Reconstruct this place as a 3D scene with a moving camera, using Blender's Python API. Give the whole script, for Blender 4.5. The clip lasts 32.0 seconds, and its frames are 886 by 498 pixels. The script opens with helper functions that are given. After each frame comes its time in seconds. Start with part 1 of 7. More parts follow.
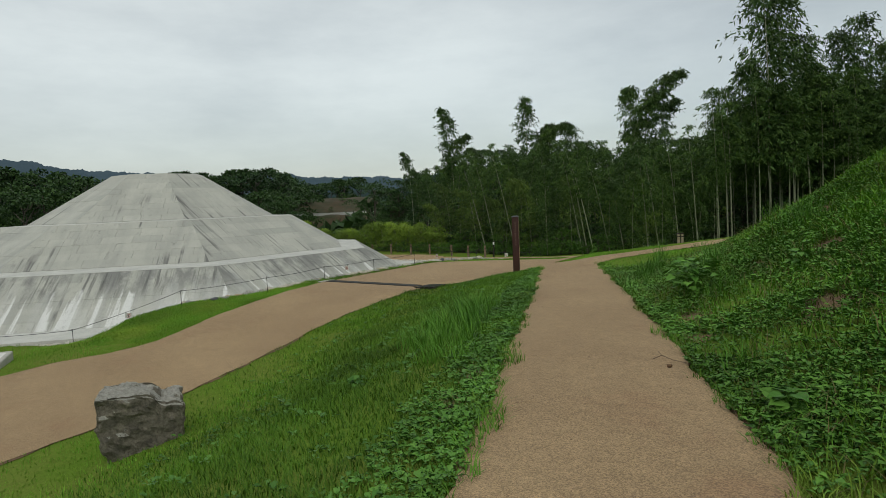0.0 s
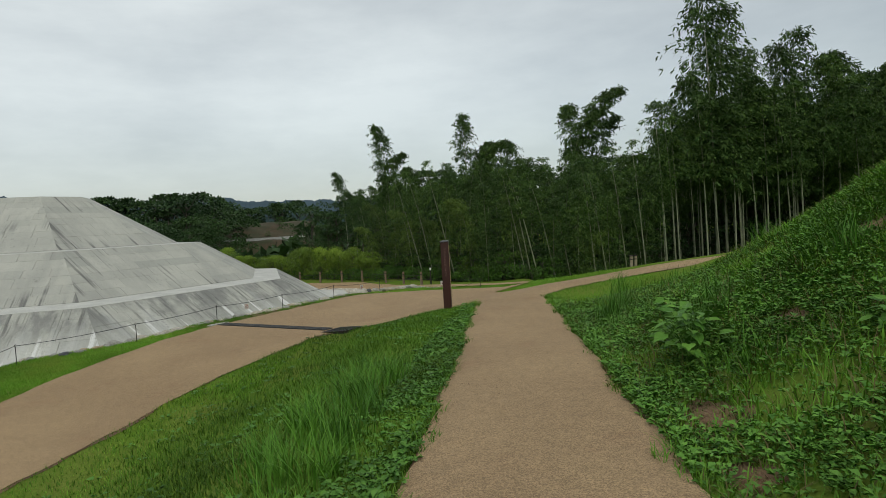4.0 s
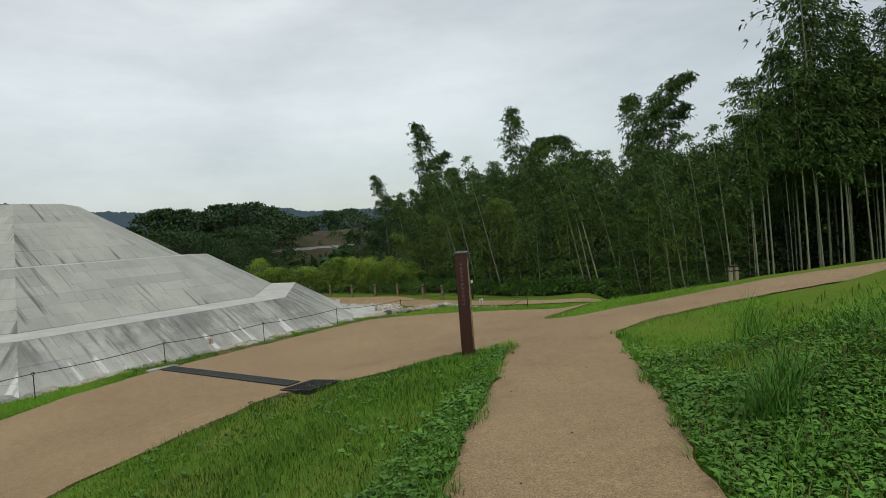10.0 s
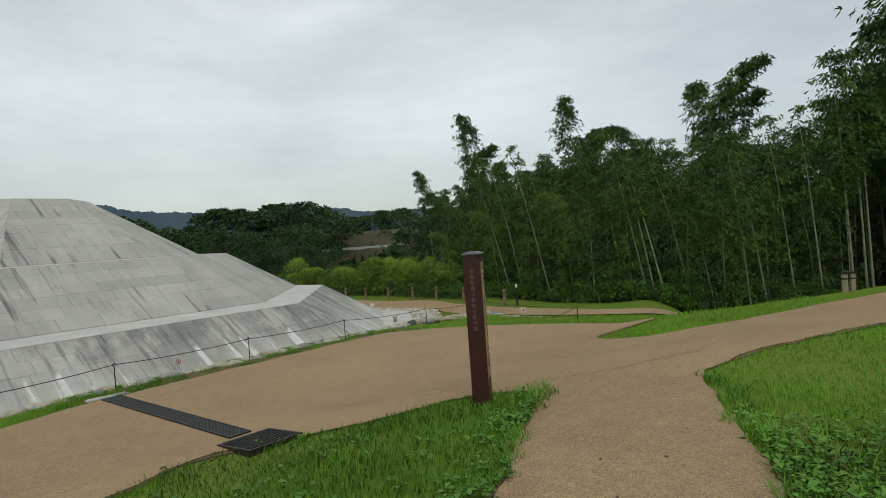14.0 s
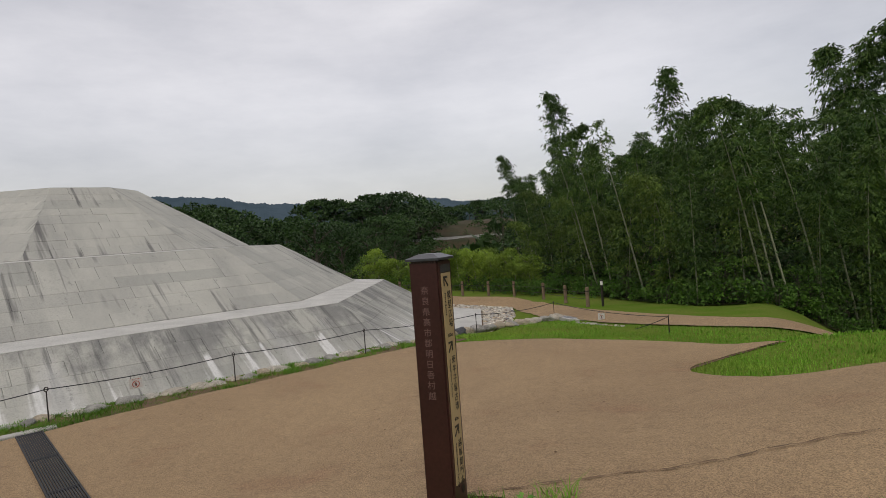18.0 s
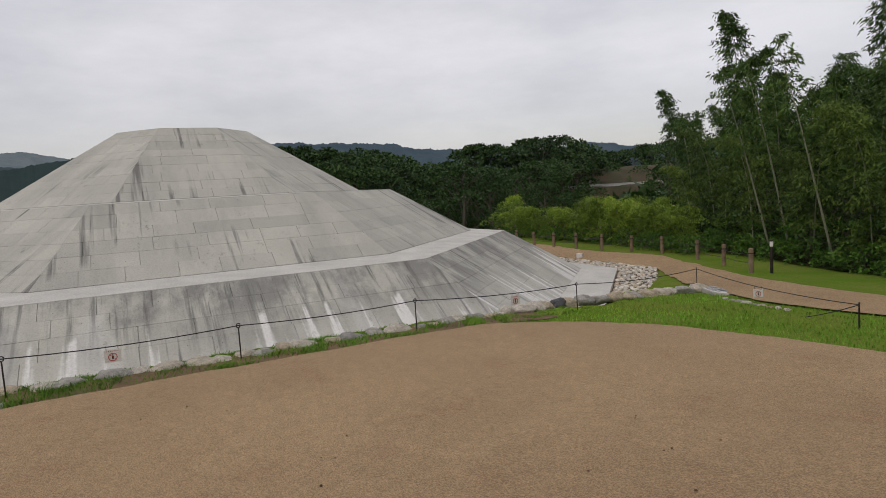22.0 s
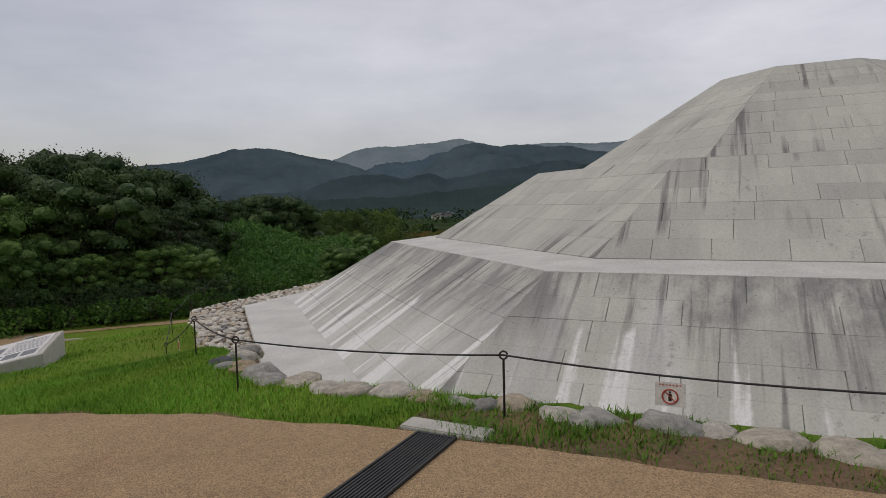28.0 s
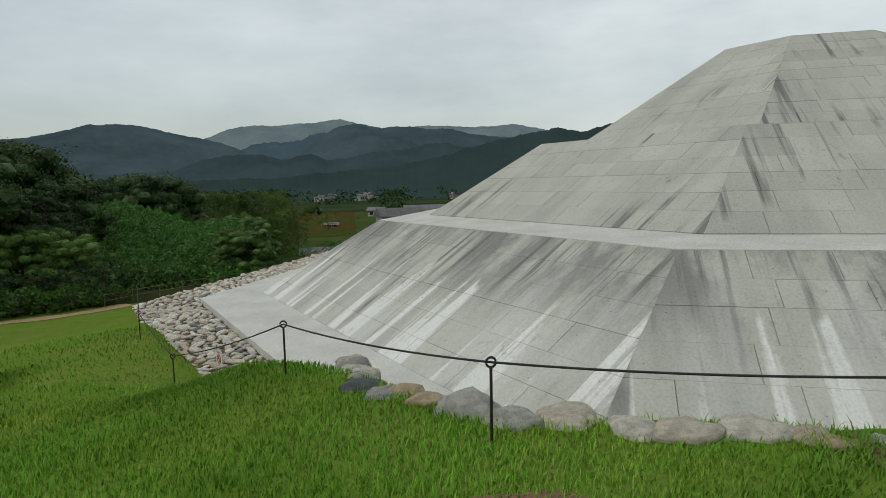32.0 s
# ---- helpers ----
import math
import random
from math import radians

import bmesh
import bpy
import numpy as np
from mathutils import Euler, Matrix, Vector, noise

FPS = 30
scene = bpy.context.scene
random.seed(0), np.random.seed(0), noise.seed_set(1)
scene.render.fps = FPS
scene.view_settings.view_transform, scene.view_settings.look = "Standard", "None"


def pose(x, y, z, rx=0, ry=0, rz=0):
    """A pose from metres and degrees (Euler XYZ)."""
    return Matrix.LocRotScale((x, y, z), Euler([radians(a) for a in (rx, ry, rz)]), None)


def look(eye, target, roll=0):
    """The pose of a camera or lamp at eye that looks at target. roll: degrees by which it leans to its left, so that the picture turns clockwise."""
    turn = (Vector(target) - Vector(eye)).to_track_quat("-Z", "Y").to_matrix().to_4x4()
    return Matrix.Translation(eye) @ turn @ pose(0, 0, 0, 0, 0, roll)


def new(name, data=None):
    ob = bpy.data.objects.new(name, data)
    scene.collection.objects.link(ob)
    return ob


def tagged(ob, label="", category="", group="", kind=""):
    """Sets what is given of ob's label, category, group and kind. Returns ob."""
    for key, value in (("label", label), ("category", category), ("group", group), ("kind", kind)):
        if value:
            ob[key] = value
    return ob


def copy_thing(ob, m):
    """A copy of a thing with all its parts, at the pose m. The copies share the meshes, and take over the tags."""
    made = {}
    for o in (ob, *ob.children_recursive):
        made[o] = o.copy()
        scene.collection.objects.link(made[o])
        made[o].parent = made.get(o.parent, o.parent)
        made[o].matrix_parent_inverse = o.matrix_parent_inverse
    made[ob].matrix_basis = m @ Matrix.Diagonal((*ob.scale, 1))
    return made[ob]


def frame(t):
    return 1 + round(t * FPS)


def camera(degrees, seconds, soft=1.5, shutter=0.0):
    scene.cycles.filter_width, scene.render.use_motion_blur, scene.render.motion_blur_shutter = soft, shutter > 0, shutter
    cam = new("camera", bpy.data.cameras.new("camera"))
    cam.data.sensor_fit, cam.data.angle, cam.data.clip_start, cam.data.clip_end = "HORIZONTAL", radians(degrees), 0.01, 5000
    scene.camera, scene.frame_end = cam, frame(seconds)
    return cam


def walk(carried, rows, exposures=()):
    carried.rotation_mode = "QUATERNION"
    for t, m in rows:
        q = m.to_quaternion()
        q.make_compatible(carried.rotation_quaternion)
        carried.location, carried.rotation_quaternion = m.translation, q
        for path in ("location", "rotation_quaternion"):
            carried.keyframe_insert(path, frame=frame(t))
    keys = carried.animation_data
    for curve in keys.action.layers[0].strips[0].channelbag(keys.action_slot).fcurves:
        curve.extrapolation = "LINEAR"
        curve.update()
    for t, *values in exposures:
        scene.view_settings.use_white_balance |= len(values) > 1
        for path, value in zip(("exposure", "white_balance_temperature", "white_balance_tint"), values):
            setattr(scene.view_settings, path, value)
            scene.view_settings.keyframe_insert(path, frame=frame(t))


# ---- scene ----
cam = camera(71.6, 32.0, 0.65)

PATH = [
    (0, (2.45, 0.143, 1.191), (2.083, 2.104, 1.048), -2.4),
    (0.5, (2.451, 0.485, 1.205), (2.113, 2.452, 1.075), -2.9),
    (1, (2.571, 0.816, 1.221), (2.275, 2.79, 1.099), -3.0),
    (1.5, (2.493, 1.198, 1.209), (2.228, 3.178, 1.096), -3.2),
    (2, (2.581, 1.568, 1.223), (2.345, 3.551, 1.117), -3.1),
    (2.5, (2.5, 1.941, 1.198), (2.288, 3.928, 1.099), -3.0),
    (3, (2.584, 2.32, 1.218), (2.385, 4.308, 1.13), -3.6),
    (3.5, (2.569, 2.705, 1.183), (2.384, 4.695, 1.098), -3.3),
    (5.5, (2.6, 4.106, 1.186), (2.391, 6.094, 1.122), -3.8),
    (6, (2.498, 4.475, 1.155), (2.273, 6.461, 1.094), -3.7),
    (6.5, (2.576, 4.874, 1.163), (2.33, 6.858, 1.1), -4.1),
    (7, (2.563, 5.212, 1.137), (2.287, 7.192, 1.084), -3.8),
    (7.5, (2.651, 5.569, 1.126), (2.36, 7.547, 1.074), -4.2),
    (8, (2.667, 5.949, 1.089), (2.364, 7.925, 1.035), -3.8),
    (8.5, (2.653, 6.302, 1.104), (2.331, 8.275, 1.047), -4.3),
    (9, (2.742, 6.657, 1.108), (2.398, 8.626, 1.051), -4.3),
    (9.5, (2.678, 7.06, 1.091), (2.318, 9.027, 1.039), -4.2),
    (10, (2.737, 7.441, 1.093), (2.368, 9.406, 1.045), -4.3),
    (10.5, (2.643, 7.789, 1.06), (2.262, 9.752, 1.015), -4.2),
    (11, (2.674, 8.175, 1.061), (2.283, 10.135, 1.015), -4.4),
    (11.5, (2.6, 8.442, 1.027), (2.192, 10.399, 0.989), -4.1),
    (12, (2.618, 8.727, 1.04), (2.154, 10.672, 1.004), -4.4),
    (12.5, (2.686, 9.105, 1.01), (2.19, 11.042, 0.973), -4.5),
    (13, (2.662, 9.492, 1.011), (2.152, 11.426, 0.976), -4.4),
    (13.5, (2.775, 9.837, 1.0), (2.254, 11.767, 0.968), -4.4),
    (14, (2.725, 10.139, 0.988), (2.185, 12.065, 0.953), -4.2),
    (14.5, (2.864, 10.476, 0.996), (2.284, 12.39, 0.965), -4.6),
    (16.5, (2.871, 11.876, 0.952), (2.278, 13.785, 0.911), -4.4),
    (17, (2.906, 12.225, 0.956), (2.304, 14.132, 0.909), -4.5),
    (17.5, (2.791, 12.671, 0.904), (2.162, 14.569, 0.852), -4.4),
    (18, (2.831, 12.98, 0.933), (1.988, 14.793, 0.888), -4.3),
    (18.5, (2.782, 13.276, 0.875), (1.765, 14.997, 0.831), -4.0),
    (19, (2.873, 13.655, 0.87), (1.725, 15.292, 0.826), -4.2),
    (19.5, (2.844, 14.02, 0.839), (1.591, 15.575, 0.728), -3.9),
    (20, (2.872, 14.373, 0.859), (1.6, 15.908, 0.703), -4.0),
    (20.5, (2.918, 14.76, 0.844), (1.635, 16.285, 0.673), -3.7),
    (21, (2.896, 15.109, 0.851), (1.611, 16.632, 0.678), -3.8),
    (21.5, (2.883, 15.453, 0.861), (1.599, 16.976, 0.676), -3.6),
    (22, (2.688, 15.743, 0.841), (1.402, 17.264, 0.657), -3.6),
    (22.5, (2.615, 16.109, 0.853), (1.322, 17.622, 0.661), -3.6),
    (23, (2.3, 16.345, 0.787), (0.959, 17.816, 0.602), -3.4),
    (23.5, (2.171, 16.667, 0.752), (0.675, 17.983, 0.583), -3.4),
    (24, (1.924, 16.919, 0.693), (0.324, 18.107, 0.524), -2.9),
    (24.5, (1.758, 17.237, 0.651), (0.05, 18.266, 0.494), -2.7),
    (25, (1.415, 17.333, 0.609), (-0.371, 18.219, 0.445), -2.2),
    (25.5, (1.042, 17.487, 0.553), (-0.831, 18.171, 0.395), -2.2),
    (27.5, (-0.34, 17.363, 0.442), (-2.318, 17.619, 0.289), -1.5),
    (28, (-0.757, 17.154, 0.429), (-2.751, 17.104, 0.277), -1.5),
    (28.5, (-0.943, 16.86, 0.435), (-2.916, 16.574, 0.275), -1.3),
    (29, (-1.318, 16.637, 0.418), (-3.275, 16.259, 0.253), -1.2),
    (29.5, (-1.477, 16.304, 0.42), (-3.434, 15.932, 0.247), -1.3),
    (30, (-1.791, 15.977, 0.383), (-3.751, 15.632, 0.185), -1.4),
    (30.5, (-1.901, 15.663, 0.375), (-3.876, 15.41, 0.185), -1.3),
    (31, (-2.13, 15.361, 0.347), (-4.114, 15.22, 0.135), -1.4),
    (31.5, (-2.335, 15.076, 0.328), (-4.323, 15.12, 0.118), -1.3),
    (32, (-2.523, 14.779, 0.291), (-4.483, 15.108, 0.073), -1.2),
]
EXPOSURES = [  # seconds, stops, kelvin, tint
    (0, -0.06, 6850, 2), (9.0, 0.02, 6800, 4), (14.5, 0.0, 6800, 3), (17.0, 0.04, 7050, 14), (19.0, -0.15, 7000, 15), (20.5, -0.10, 7000, 16), (22.0, -0.06, 7050, 16), (25.5, -0.30, 7000, 17),
    (28.0, -0.16, 6900, 16), (30.0, 0.14, 6850, 12), (32.0, -0.04, 6800, 3),
]
walk(cam, [(t, look(eye, target, roll)) for t, eye, target, roll in PATH], EXPOSURES)

# ---- light ----
world = bpy.data.worlds.new("overcast_sky")
scene.world = world
world.use_nodes = True
wn, wl = world.node_tree.nodes, world.node_tree.links
wn.clear()
w_out = wn.new("ShaderNodeOutputWorld")
w_bg = wn.new("ShaderNodeBackground")
w_sky = wn.new("ShaderNodeTexSky")
w_sky.sky_type = "NISHITA"
w_sky.sun_disc = False
w_sky.sun_elevation, w_sky.sun_rotation = radians(48), radians(200)
w_co = wn.new("ShaderNodeTexCoord")
w_sep = wn.new("ShaderNodeSeparateXYZ")
w_map = wn.new("ShaderNodeMapping")
w_map.inputs["Scale"].default_value = (1.0, 1.0, 3.2)
w_noise = wn.new("ShaderNodeTexNoise")
w_noise.inputs["Scale"].default_value, w_noise.inputs["Detail"].default_value = 1.7, 7
w_noise.inputs["Roughness"].default_value = 0.58
w_cloud = wn.new("ShaderNodeValToRGB")           # darker and lighter cloud
w_cloud.color_ramp.elements[0].position, w_cloud.color_ramp.elements[0].color = 0.34, (0.61, 0.615, 0.635, 1)
w_cloud.color_ramp.elements[1].position, w_cloud.color_ramp.elements[1].color = 0.70, (0.97, 0.97, 0.975, 1)
w_up = wn.new("ShaderNodeValToRGB")              # from the horizon to the zenith
for pos, v in ((0.0, 0.50), (0.10, 0.60), (0.22, 0.74), (0.45, 0.80)):
    e = w_up.color_ramp.elements.new(pos)
    e.color = (v * 0.97, v * 0.995, v * 1.03, 1)
w_up.color_ramp.elements.remove(w_up.color_ramp.elements[0])
w_up.color_ramp.elements[-1].color = (1.12, 1.13, 1.13, 1)
w_mul = wn.new("ShaderNodeMix")
w_mul.data_type, w_mul.blend_type = "RGBA", "MULTIPLY"
w_mul.inputs["Factor"].default_value = 1.0
w_mix = wn.new("ShaderNodeMix")                  # a little of the clear sky shows through
w_mix.data_type = "RGBA"
w_mix.inputs["Factor"].default_value = 0.04
wl.new(w_co.outputs["Generated"], w_map.inputs["Vector"])
wl.new(w_map.outputs["Vector"], w_noise.inputs["Vector"])
wl.new(w_noise.outputs["Fac"], w_cloud.inputs["Fac"])
wl.new(w_co.outputs["Generated"], w_sep.inputs["Vector"])
wl.new(w_sep.outputs["Z"], w_up.inputs["Fac"])
wl.new(w_cloud.outputs["Color"], w_mul.inputs["A"])
wl.new(w_up.outputs["Color"], w_mul.inputs["B"])
w_side = wn.new("ShaderNodeVectorMath")           # the cloud is brighter towards one side
w_side.operation = "DOT_PRODUCT"
w_side.inputs[1].default_value = (-0.72, 0.69, 0.0)
w_glow = wn.new("ShaderNodeMapRange")
w_glow.inputs["From Min"].default_value, w_glow.inputs["From Max"].default_value = 0.1, 1.0
w_glow.inputs["To Min"].default_value, w_glow.inputs["To Max"].default_value = 0.63, 1.11
w_mul2 = wn.new("ShaderNodeMix")
w_mul2.data_type, w_mul2.blend_type = "RGBA", "MULTIPLY"
w_mul2.inputs["Factor"].default_value = 1.0
wl.new(w_co.outputs["Generated"], w_side.inputs[0])
wl.new(w_side.outputs["Value"], w_glow.inputs["Value"])
wl.new(w_mul.outputs["Result"], w_mul2.inputs["A"])
wl.new(w_glow.outputs["Result"], w_mul2.inputs["B"])
wl.new(w_mul2.outputs["Result"], w_mix.inputs["A"])
wl.new(w_sky.outputs["Color"], w_mix.inputs["B"])
wl.new(w_mix.outputs["Result"], w_bg.inputs["Color"])
w_bg.inputs["Strength"].default_value = 0.97
wl.new(w_bg.outputs["Background"], w_out.inputs["Surface"])

sun = new("sun", bpy.data.lights.new("sun", "SUN"))
sun.data.energy, sun.data.angle, sun.data.color = 0.95, radians(30), (1.0, 0.97, 0.93)
sun.matrix_world = look((0, 0, 50), (-8, 18, 30))


# ---- materials ----
def mat(name, base, rough=0.8, metal=0.0):
    m = bpy.data.materials.new(name)
    m.use_nodes = True
    b = m.node_tree.nodes["Principled BSDF"]
    b.inputs["Base Color"].default_value = (*base, 1)
    b.inputs["Roughness"].default_value, b.inputs["Metallic"].default_value = rough, metal
    return m


def node(m, kind, **values):
    n = m.node_tree.nodes.new(kind)
    for key, v in values.items():
        n.inputs[key.replace("_", " ")].default_value = v
    return n


def link(m, a, b):
    m.node_tree.links.new(a, b)


def ramp_node(m, stops):
    n = m.node_tree.nodes.new("ShaderNodeValToRGB")
    r = n.color_ramp
    while len(r.elements) < len(stops):
        r.elements.new(0.5)
    for e, (p, c) in zip(r.elements, stops):
        e.position, e.color = p, (*c, 1) if len(c) == 3 else c
    return n


def mixed(m, a, b, fac, blend="MIX"):
    n = m.node_tree.nodes.new("ShaderNodeMix")
    n.data_type, n.blend_type = "RGBA", blend
    for key, v in (("A", a), ("B", b), ("Factor", fac)):
        if hasattr(v, "is_output"):
            link(m, v, n.inputs[key])
        else:
            n.inputs[key].default_value = v if key == "Factor" else (*v, 1)
    return n.outputs["Result"]


def noise_of(m, scale, detail=4, rough=0.55, where=None, stretch=None):
    if where is None:
        where = m.node_tree.nodes.new("ShaderNodeTexCoord").outputs["Object"]
    if stretch:
        mp = m.node_tree.nodes.new("ShaderNodeMapping")
        mp.inputs["Scale"].default_value = stretch
        link(m, where, mp.inputs["Vector"])
        where = mp.outputs["Vector"]
    n = node(m, "ShaderNodeTexNoise", Scale=scale, Detail=detail, Roughness=rough)
    link(m, where, n.inputs["Vector"])
    return n.outputs["Fac"]


def bumped(m, height_out, strength=0.4, distance=0.01):
    b = node(m, "ShaderNodeBump", Strength=strength, Distance=distance)
    link(m, height_out, b.inputs["Height"])
    link(m, b.outputs["Normal"], m.node_tree.nodes["Principled BSDF"].inputs["Normal"])


def base_of(m, colour):
    link(m, colour, m.node_tree.nodes["Principled BSDF"].inputs["Base Color"])


def two_tone(name, a, b, scale, rough=0.85, bump=0.3, dist=0.01, fine=None, metal=0.0, vary=0.0):
    """A plain surface: two colours by a coarse noise, a fine grain, relief, and a change from object to object."""
    m = mat(name, a, rough, metal)
    col = mixed(m, a, b, ramp_out(m, noise_of(m, scale, 6), 0.35, 0.65))
    grain = noise_of(m, fine or scale * 9, 3, 0.6)
    col = mixed(m, col, ramp_node_out(m, grain, ((0.3, (0.72, 0.72, 0.72)), (0.7, (1.25, 1.25, 1.25)))), 0.6, "MULTIPLY")
    if vary:
        info = m.node_tree.nodes.new("ShaderNodeObjectInfo")
        col = mixed(m, col, ramp_node_out(m, info.outputs["Random"], ((0, (1 - vary,) * 3), (1, (1 + vary,) * 3))), 1.0, "MULTIPLY")
    base_of(m, col)
    bumped(m, grain, bump, dist)
    return m


def ramp_out(m, fac, lo, hi):
    r = ramp_node(m, ((lo, (0, 0, 0)), (hi, (1, 1, 1))))
    link(m, fac, r.inputs["Fac"])
    return r.outputs["Color"]


def ramp_node_out(m, fac, stops):
    r = ramp_node(m, stops)
    link(m, fac, r.inputs["Fac"])
    return r.outputs["Color"]


def math_of(m, op, a, b=0.0):
    n = m.node_tree.nodes.new("ShaderNodeMath")
    n.operation = op
    for i, v in enumerate((a, b)):
        if hasattr(v, "is_output"):
            link(m, v, n.inputs[i])
        else:
            n.inputs[i].default_value = v
    return n.outputs[0]


def leaf_mat(name, a, b, rough=0.55, spread=0.35, dry=None):
    """Leaves: a change of green from leaf to leaf and from clump to clump, and some light through them."""
    m = mat(name, a, rough)
    geo = m.node_tree.nodes.new("ShaderNodeNewGeometry")
    info = m.node_tree.nodes.new("ShaderNodeObjectInfo")
    col = mixed(m, a, b, geo.outputs["Random Per Island"])
    if dry:         # sun-bleached patches
        col = mixed(m, col, dry, ramp_out(m, noise_of(m, 0.55, 5, 0.65), 0.50, 0.78))
    big = noise_of(m, 0.7, 3)
    col = mixed(m, col, ramp_node_out(m, big, ((0.3, (1 - spread,) * 3), (0.7, (1 + spread,) * 3))), 1.0, "MULTIPLY")
    col = mixed(m, col, ramp_node_out(m, info.outputs["Random"], ((0, (0.72, 0.76, 0.8)), (1, (1.22, 1.2, 1.0)))), 1.0, "MULTIPLY")
    base_of(m, col)
    p = m.node_tree.nodes["Principled BSDF"]
    p.inputs["Specular IOR Level"].default_value = 0.12
    return m


M_GRASS_SOIL = two_tone("lawn_soil", (0.105, 0.188, 0.024), (0.150, 0.192, 0.040), 0.9, 0.95, 0.6, 0.02, 22)
M_GRASS_SOIL.node_tree.nodes["Principled BSDF"].inputs["Specular IOR Level"].default_value = 0.0
M_BLADE = leaf_mat("grass_blade", (0.104, 0.250, 0.024), (0.158, 0.315, 0.040), 0.6, 0.30, (0.240, 0.282, 0.052))
M_TUFT = leaf_mat("long_grass_blade", (0.076, 0.205, 0.026), (0.130, 0.285, 0.042), 0.55, 0.25)
M_BLADE_BANK = leaf_mat("bank_grass_blade", (0.052, 0.128, 0.014), (0.092, 0.178, 0.022), 0.6, 0.40)
M_BLADE_DRY = leaf_mat("dry_grass", (0.20, 0.16, 0.07), (0.12, 0.12, 0.045), 0.8)
M_WEED = leaf_mat("weed_leaf", (0.068, 0.178, 0.030), (0.140, 0.290, 0.054), 0.5, 0.36)
M_EARTH = two_tone("bare_earth", (0.215, 0.125, 0.066), (0.125, 0.080, 0.044), 3.0, 0.95, 0.8, 0.03, 30)
M_CONCRETE = two_tone("pale_concrete", (0.42, 0.42, 0.40), (0.34, 0.34, 0.325), 1.7, 0.8, 0.25, 0.006, 40)
M_LINTEL = two_tone("cast_concrete", (0.50, 0.48, 0.43), (0.40, 0.385, 0.35), 6, 0.85, 0.3, 0.004, 90)
M_IRON = two_tone("grate_iron", (0.018, 0.019, 0.021), (0.034, 0.033, 0.032), 8, 0.6, 0.2, 0.002, 60, 0.15)
M_RUST_ROD = two_tone("dark_steel", (0.040, 0.036, 0.034), (0.065, 0.05, 0.045), 12, 0.5, 0.2, 0.002, 80, 0.7)
M_ROPE = two_tone("black_rope", (0.018, 0.018, 0.02), (0.04, 0.04, 0.042), 40, 0.85, 0.7, 0.004, 160)


def stone_mat(name, tones):
    """Field and river stones: from stone to stone tan, grey, pinkish or dark, each speckled and stained."""
    m = mat(name, (0.36, 0.33, 0.29), 0.9)
    obj = m.node_tree.nodes.new("ShaderNodeTexCoord").outputs["Object"]
    info = m.node_tree.nodes.new("ShaderNodeObjectInfo")
    geo = m.node_tree.nodes.new("ShaderNodeNewGeometry")
    pick = math_of(m, "FRACT", math_of(m, "ADD", info.outputs["Random"], geo.outputs["Random Per Island"]))
    r = ramp_node(m, tones)
    r.color_ramp.interpolation = "CONSTANT"
    link(m, pick, r.inputs["Fac"])
    col = r.outputs["Color"]
    grain = noise_of(m, 26, 4, 0.7, obj)
    col = mixed(m, col, ramp_node_out(m, noise_of(m, 3.0, 5, 0.6, obj), ((0.3, (0.62, 0.62, 0.62)), (0.7, (1.2, 1.2, 1.2)))), 1.0, "MULTIPLY")
    col = mixed(m, col, ramp_node_out(m, grain, ((0.32, (0.6, 0.6, 0.6)), (0.5, (1, 1, 1)), (0.7, (1.3, 1.3, 1.3)))), 0.8, "MULTIPLY")
    base_of(m, col)
    bumped(m, grain, 0.6, 0.03)
    return m


M_STONE = stone_mat("field_stone", ((0.0, (0.52, 0.47, 0.38)), (0.14, (0.40, 0.39, 0.35)), (0.30, (0.44, 0.34, 0.22)), (0.44, (0.58, 0.54, 0.46)), (0.58, (0.31, 0.305, 0.28)), (0.70, (0.48, 0.41, 0.30)), (0.84, (0.38, 0.365, 0.33)), (0.95, (0.10, 0.105, 0.115))))
M_COBBLE = stone_mat("river_cobble", ((0.0, (0.66, 0.61, 0.51)), (0.2, (0.58, 0.55, 0.49)), (0.36, (0.60, 0.50, 0.37)), (0.48, (0.74, 0.70, 0.61)), (0.74, (0.48, 0.46, 0.41)), (0.84, (0.64, 0.57, 0.46)), (0.97, (0.22, 0.215, 0.21))))


def rock_mat():
    """Broken dark rock, unevenly paler where it faces up."""
    m = mat("dark_rock", (0.15, 0.135, 0.115), 0.95)
    obj = m.node_tree.nodes.new("ShaderNodeTexCoord").outputs["Object"]
    col = mixed(m, (0.265, 0.235, 0.185), (0.125, 0.111, 0.088), ramp_out(m, noise_of(m, 5, 6, 0.7, obj), 0.35, 0.65))
    geo = m.node_tree.nodes.new("ShaderNodeNewGeometry")
    sep = m.node_tree.nodes.new("ShaderNodeSeparateXYZ")
    link(m, geo.outputs["Normal"], sep.inputs[0])
    facing_up = math_of(m, "ADD", sep.outputs["Z"], math_of(m, "MULTIPLY", noise_of(m, 9, 5, 0.7, obj), 0.8))
    col = mixed(m, col, (0.40, 0.385, 0.34), ramp_out(m, facing_up, 0.98, 1.30))
    fine = noise_of(m, 24, 6, 0.75, obj)
    col = mixed(m, col, ramp_node_out(m, fine, ((0.3, (0.5, 0.5, 0.5)), (0.5, (1, 1, 1)), (0.7, (1.4, 1.4, 1.4)))), 0.9, "MULTIPLY")
    base_of(m, col)
    bumped(m, fine, 1.0, 0.05)
    return m


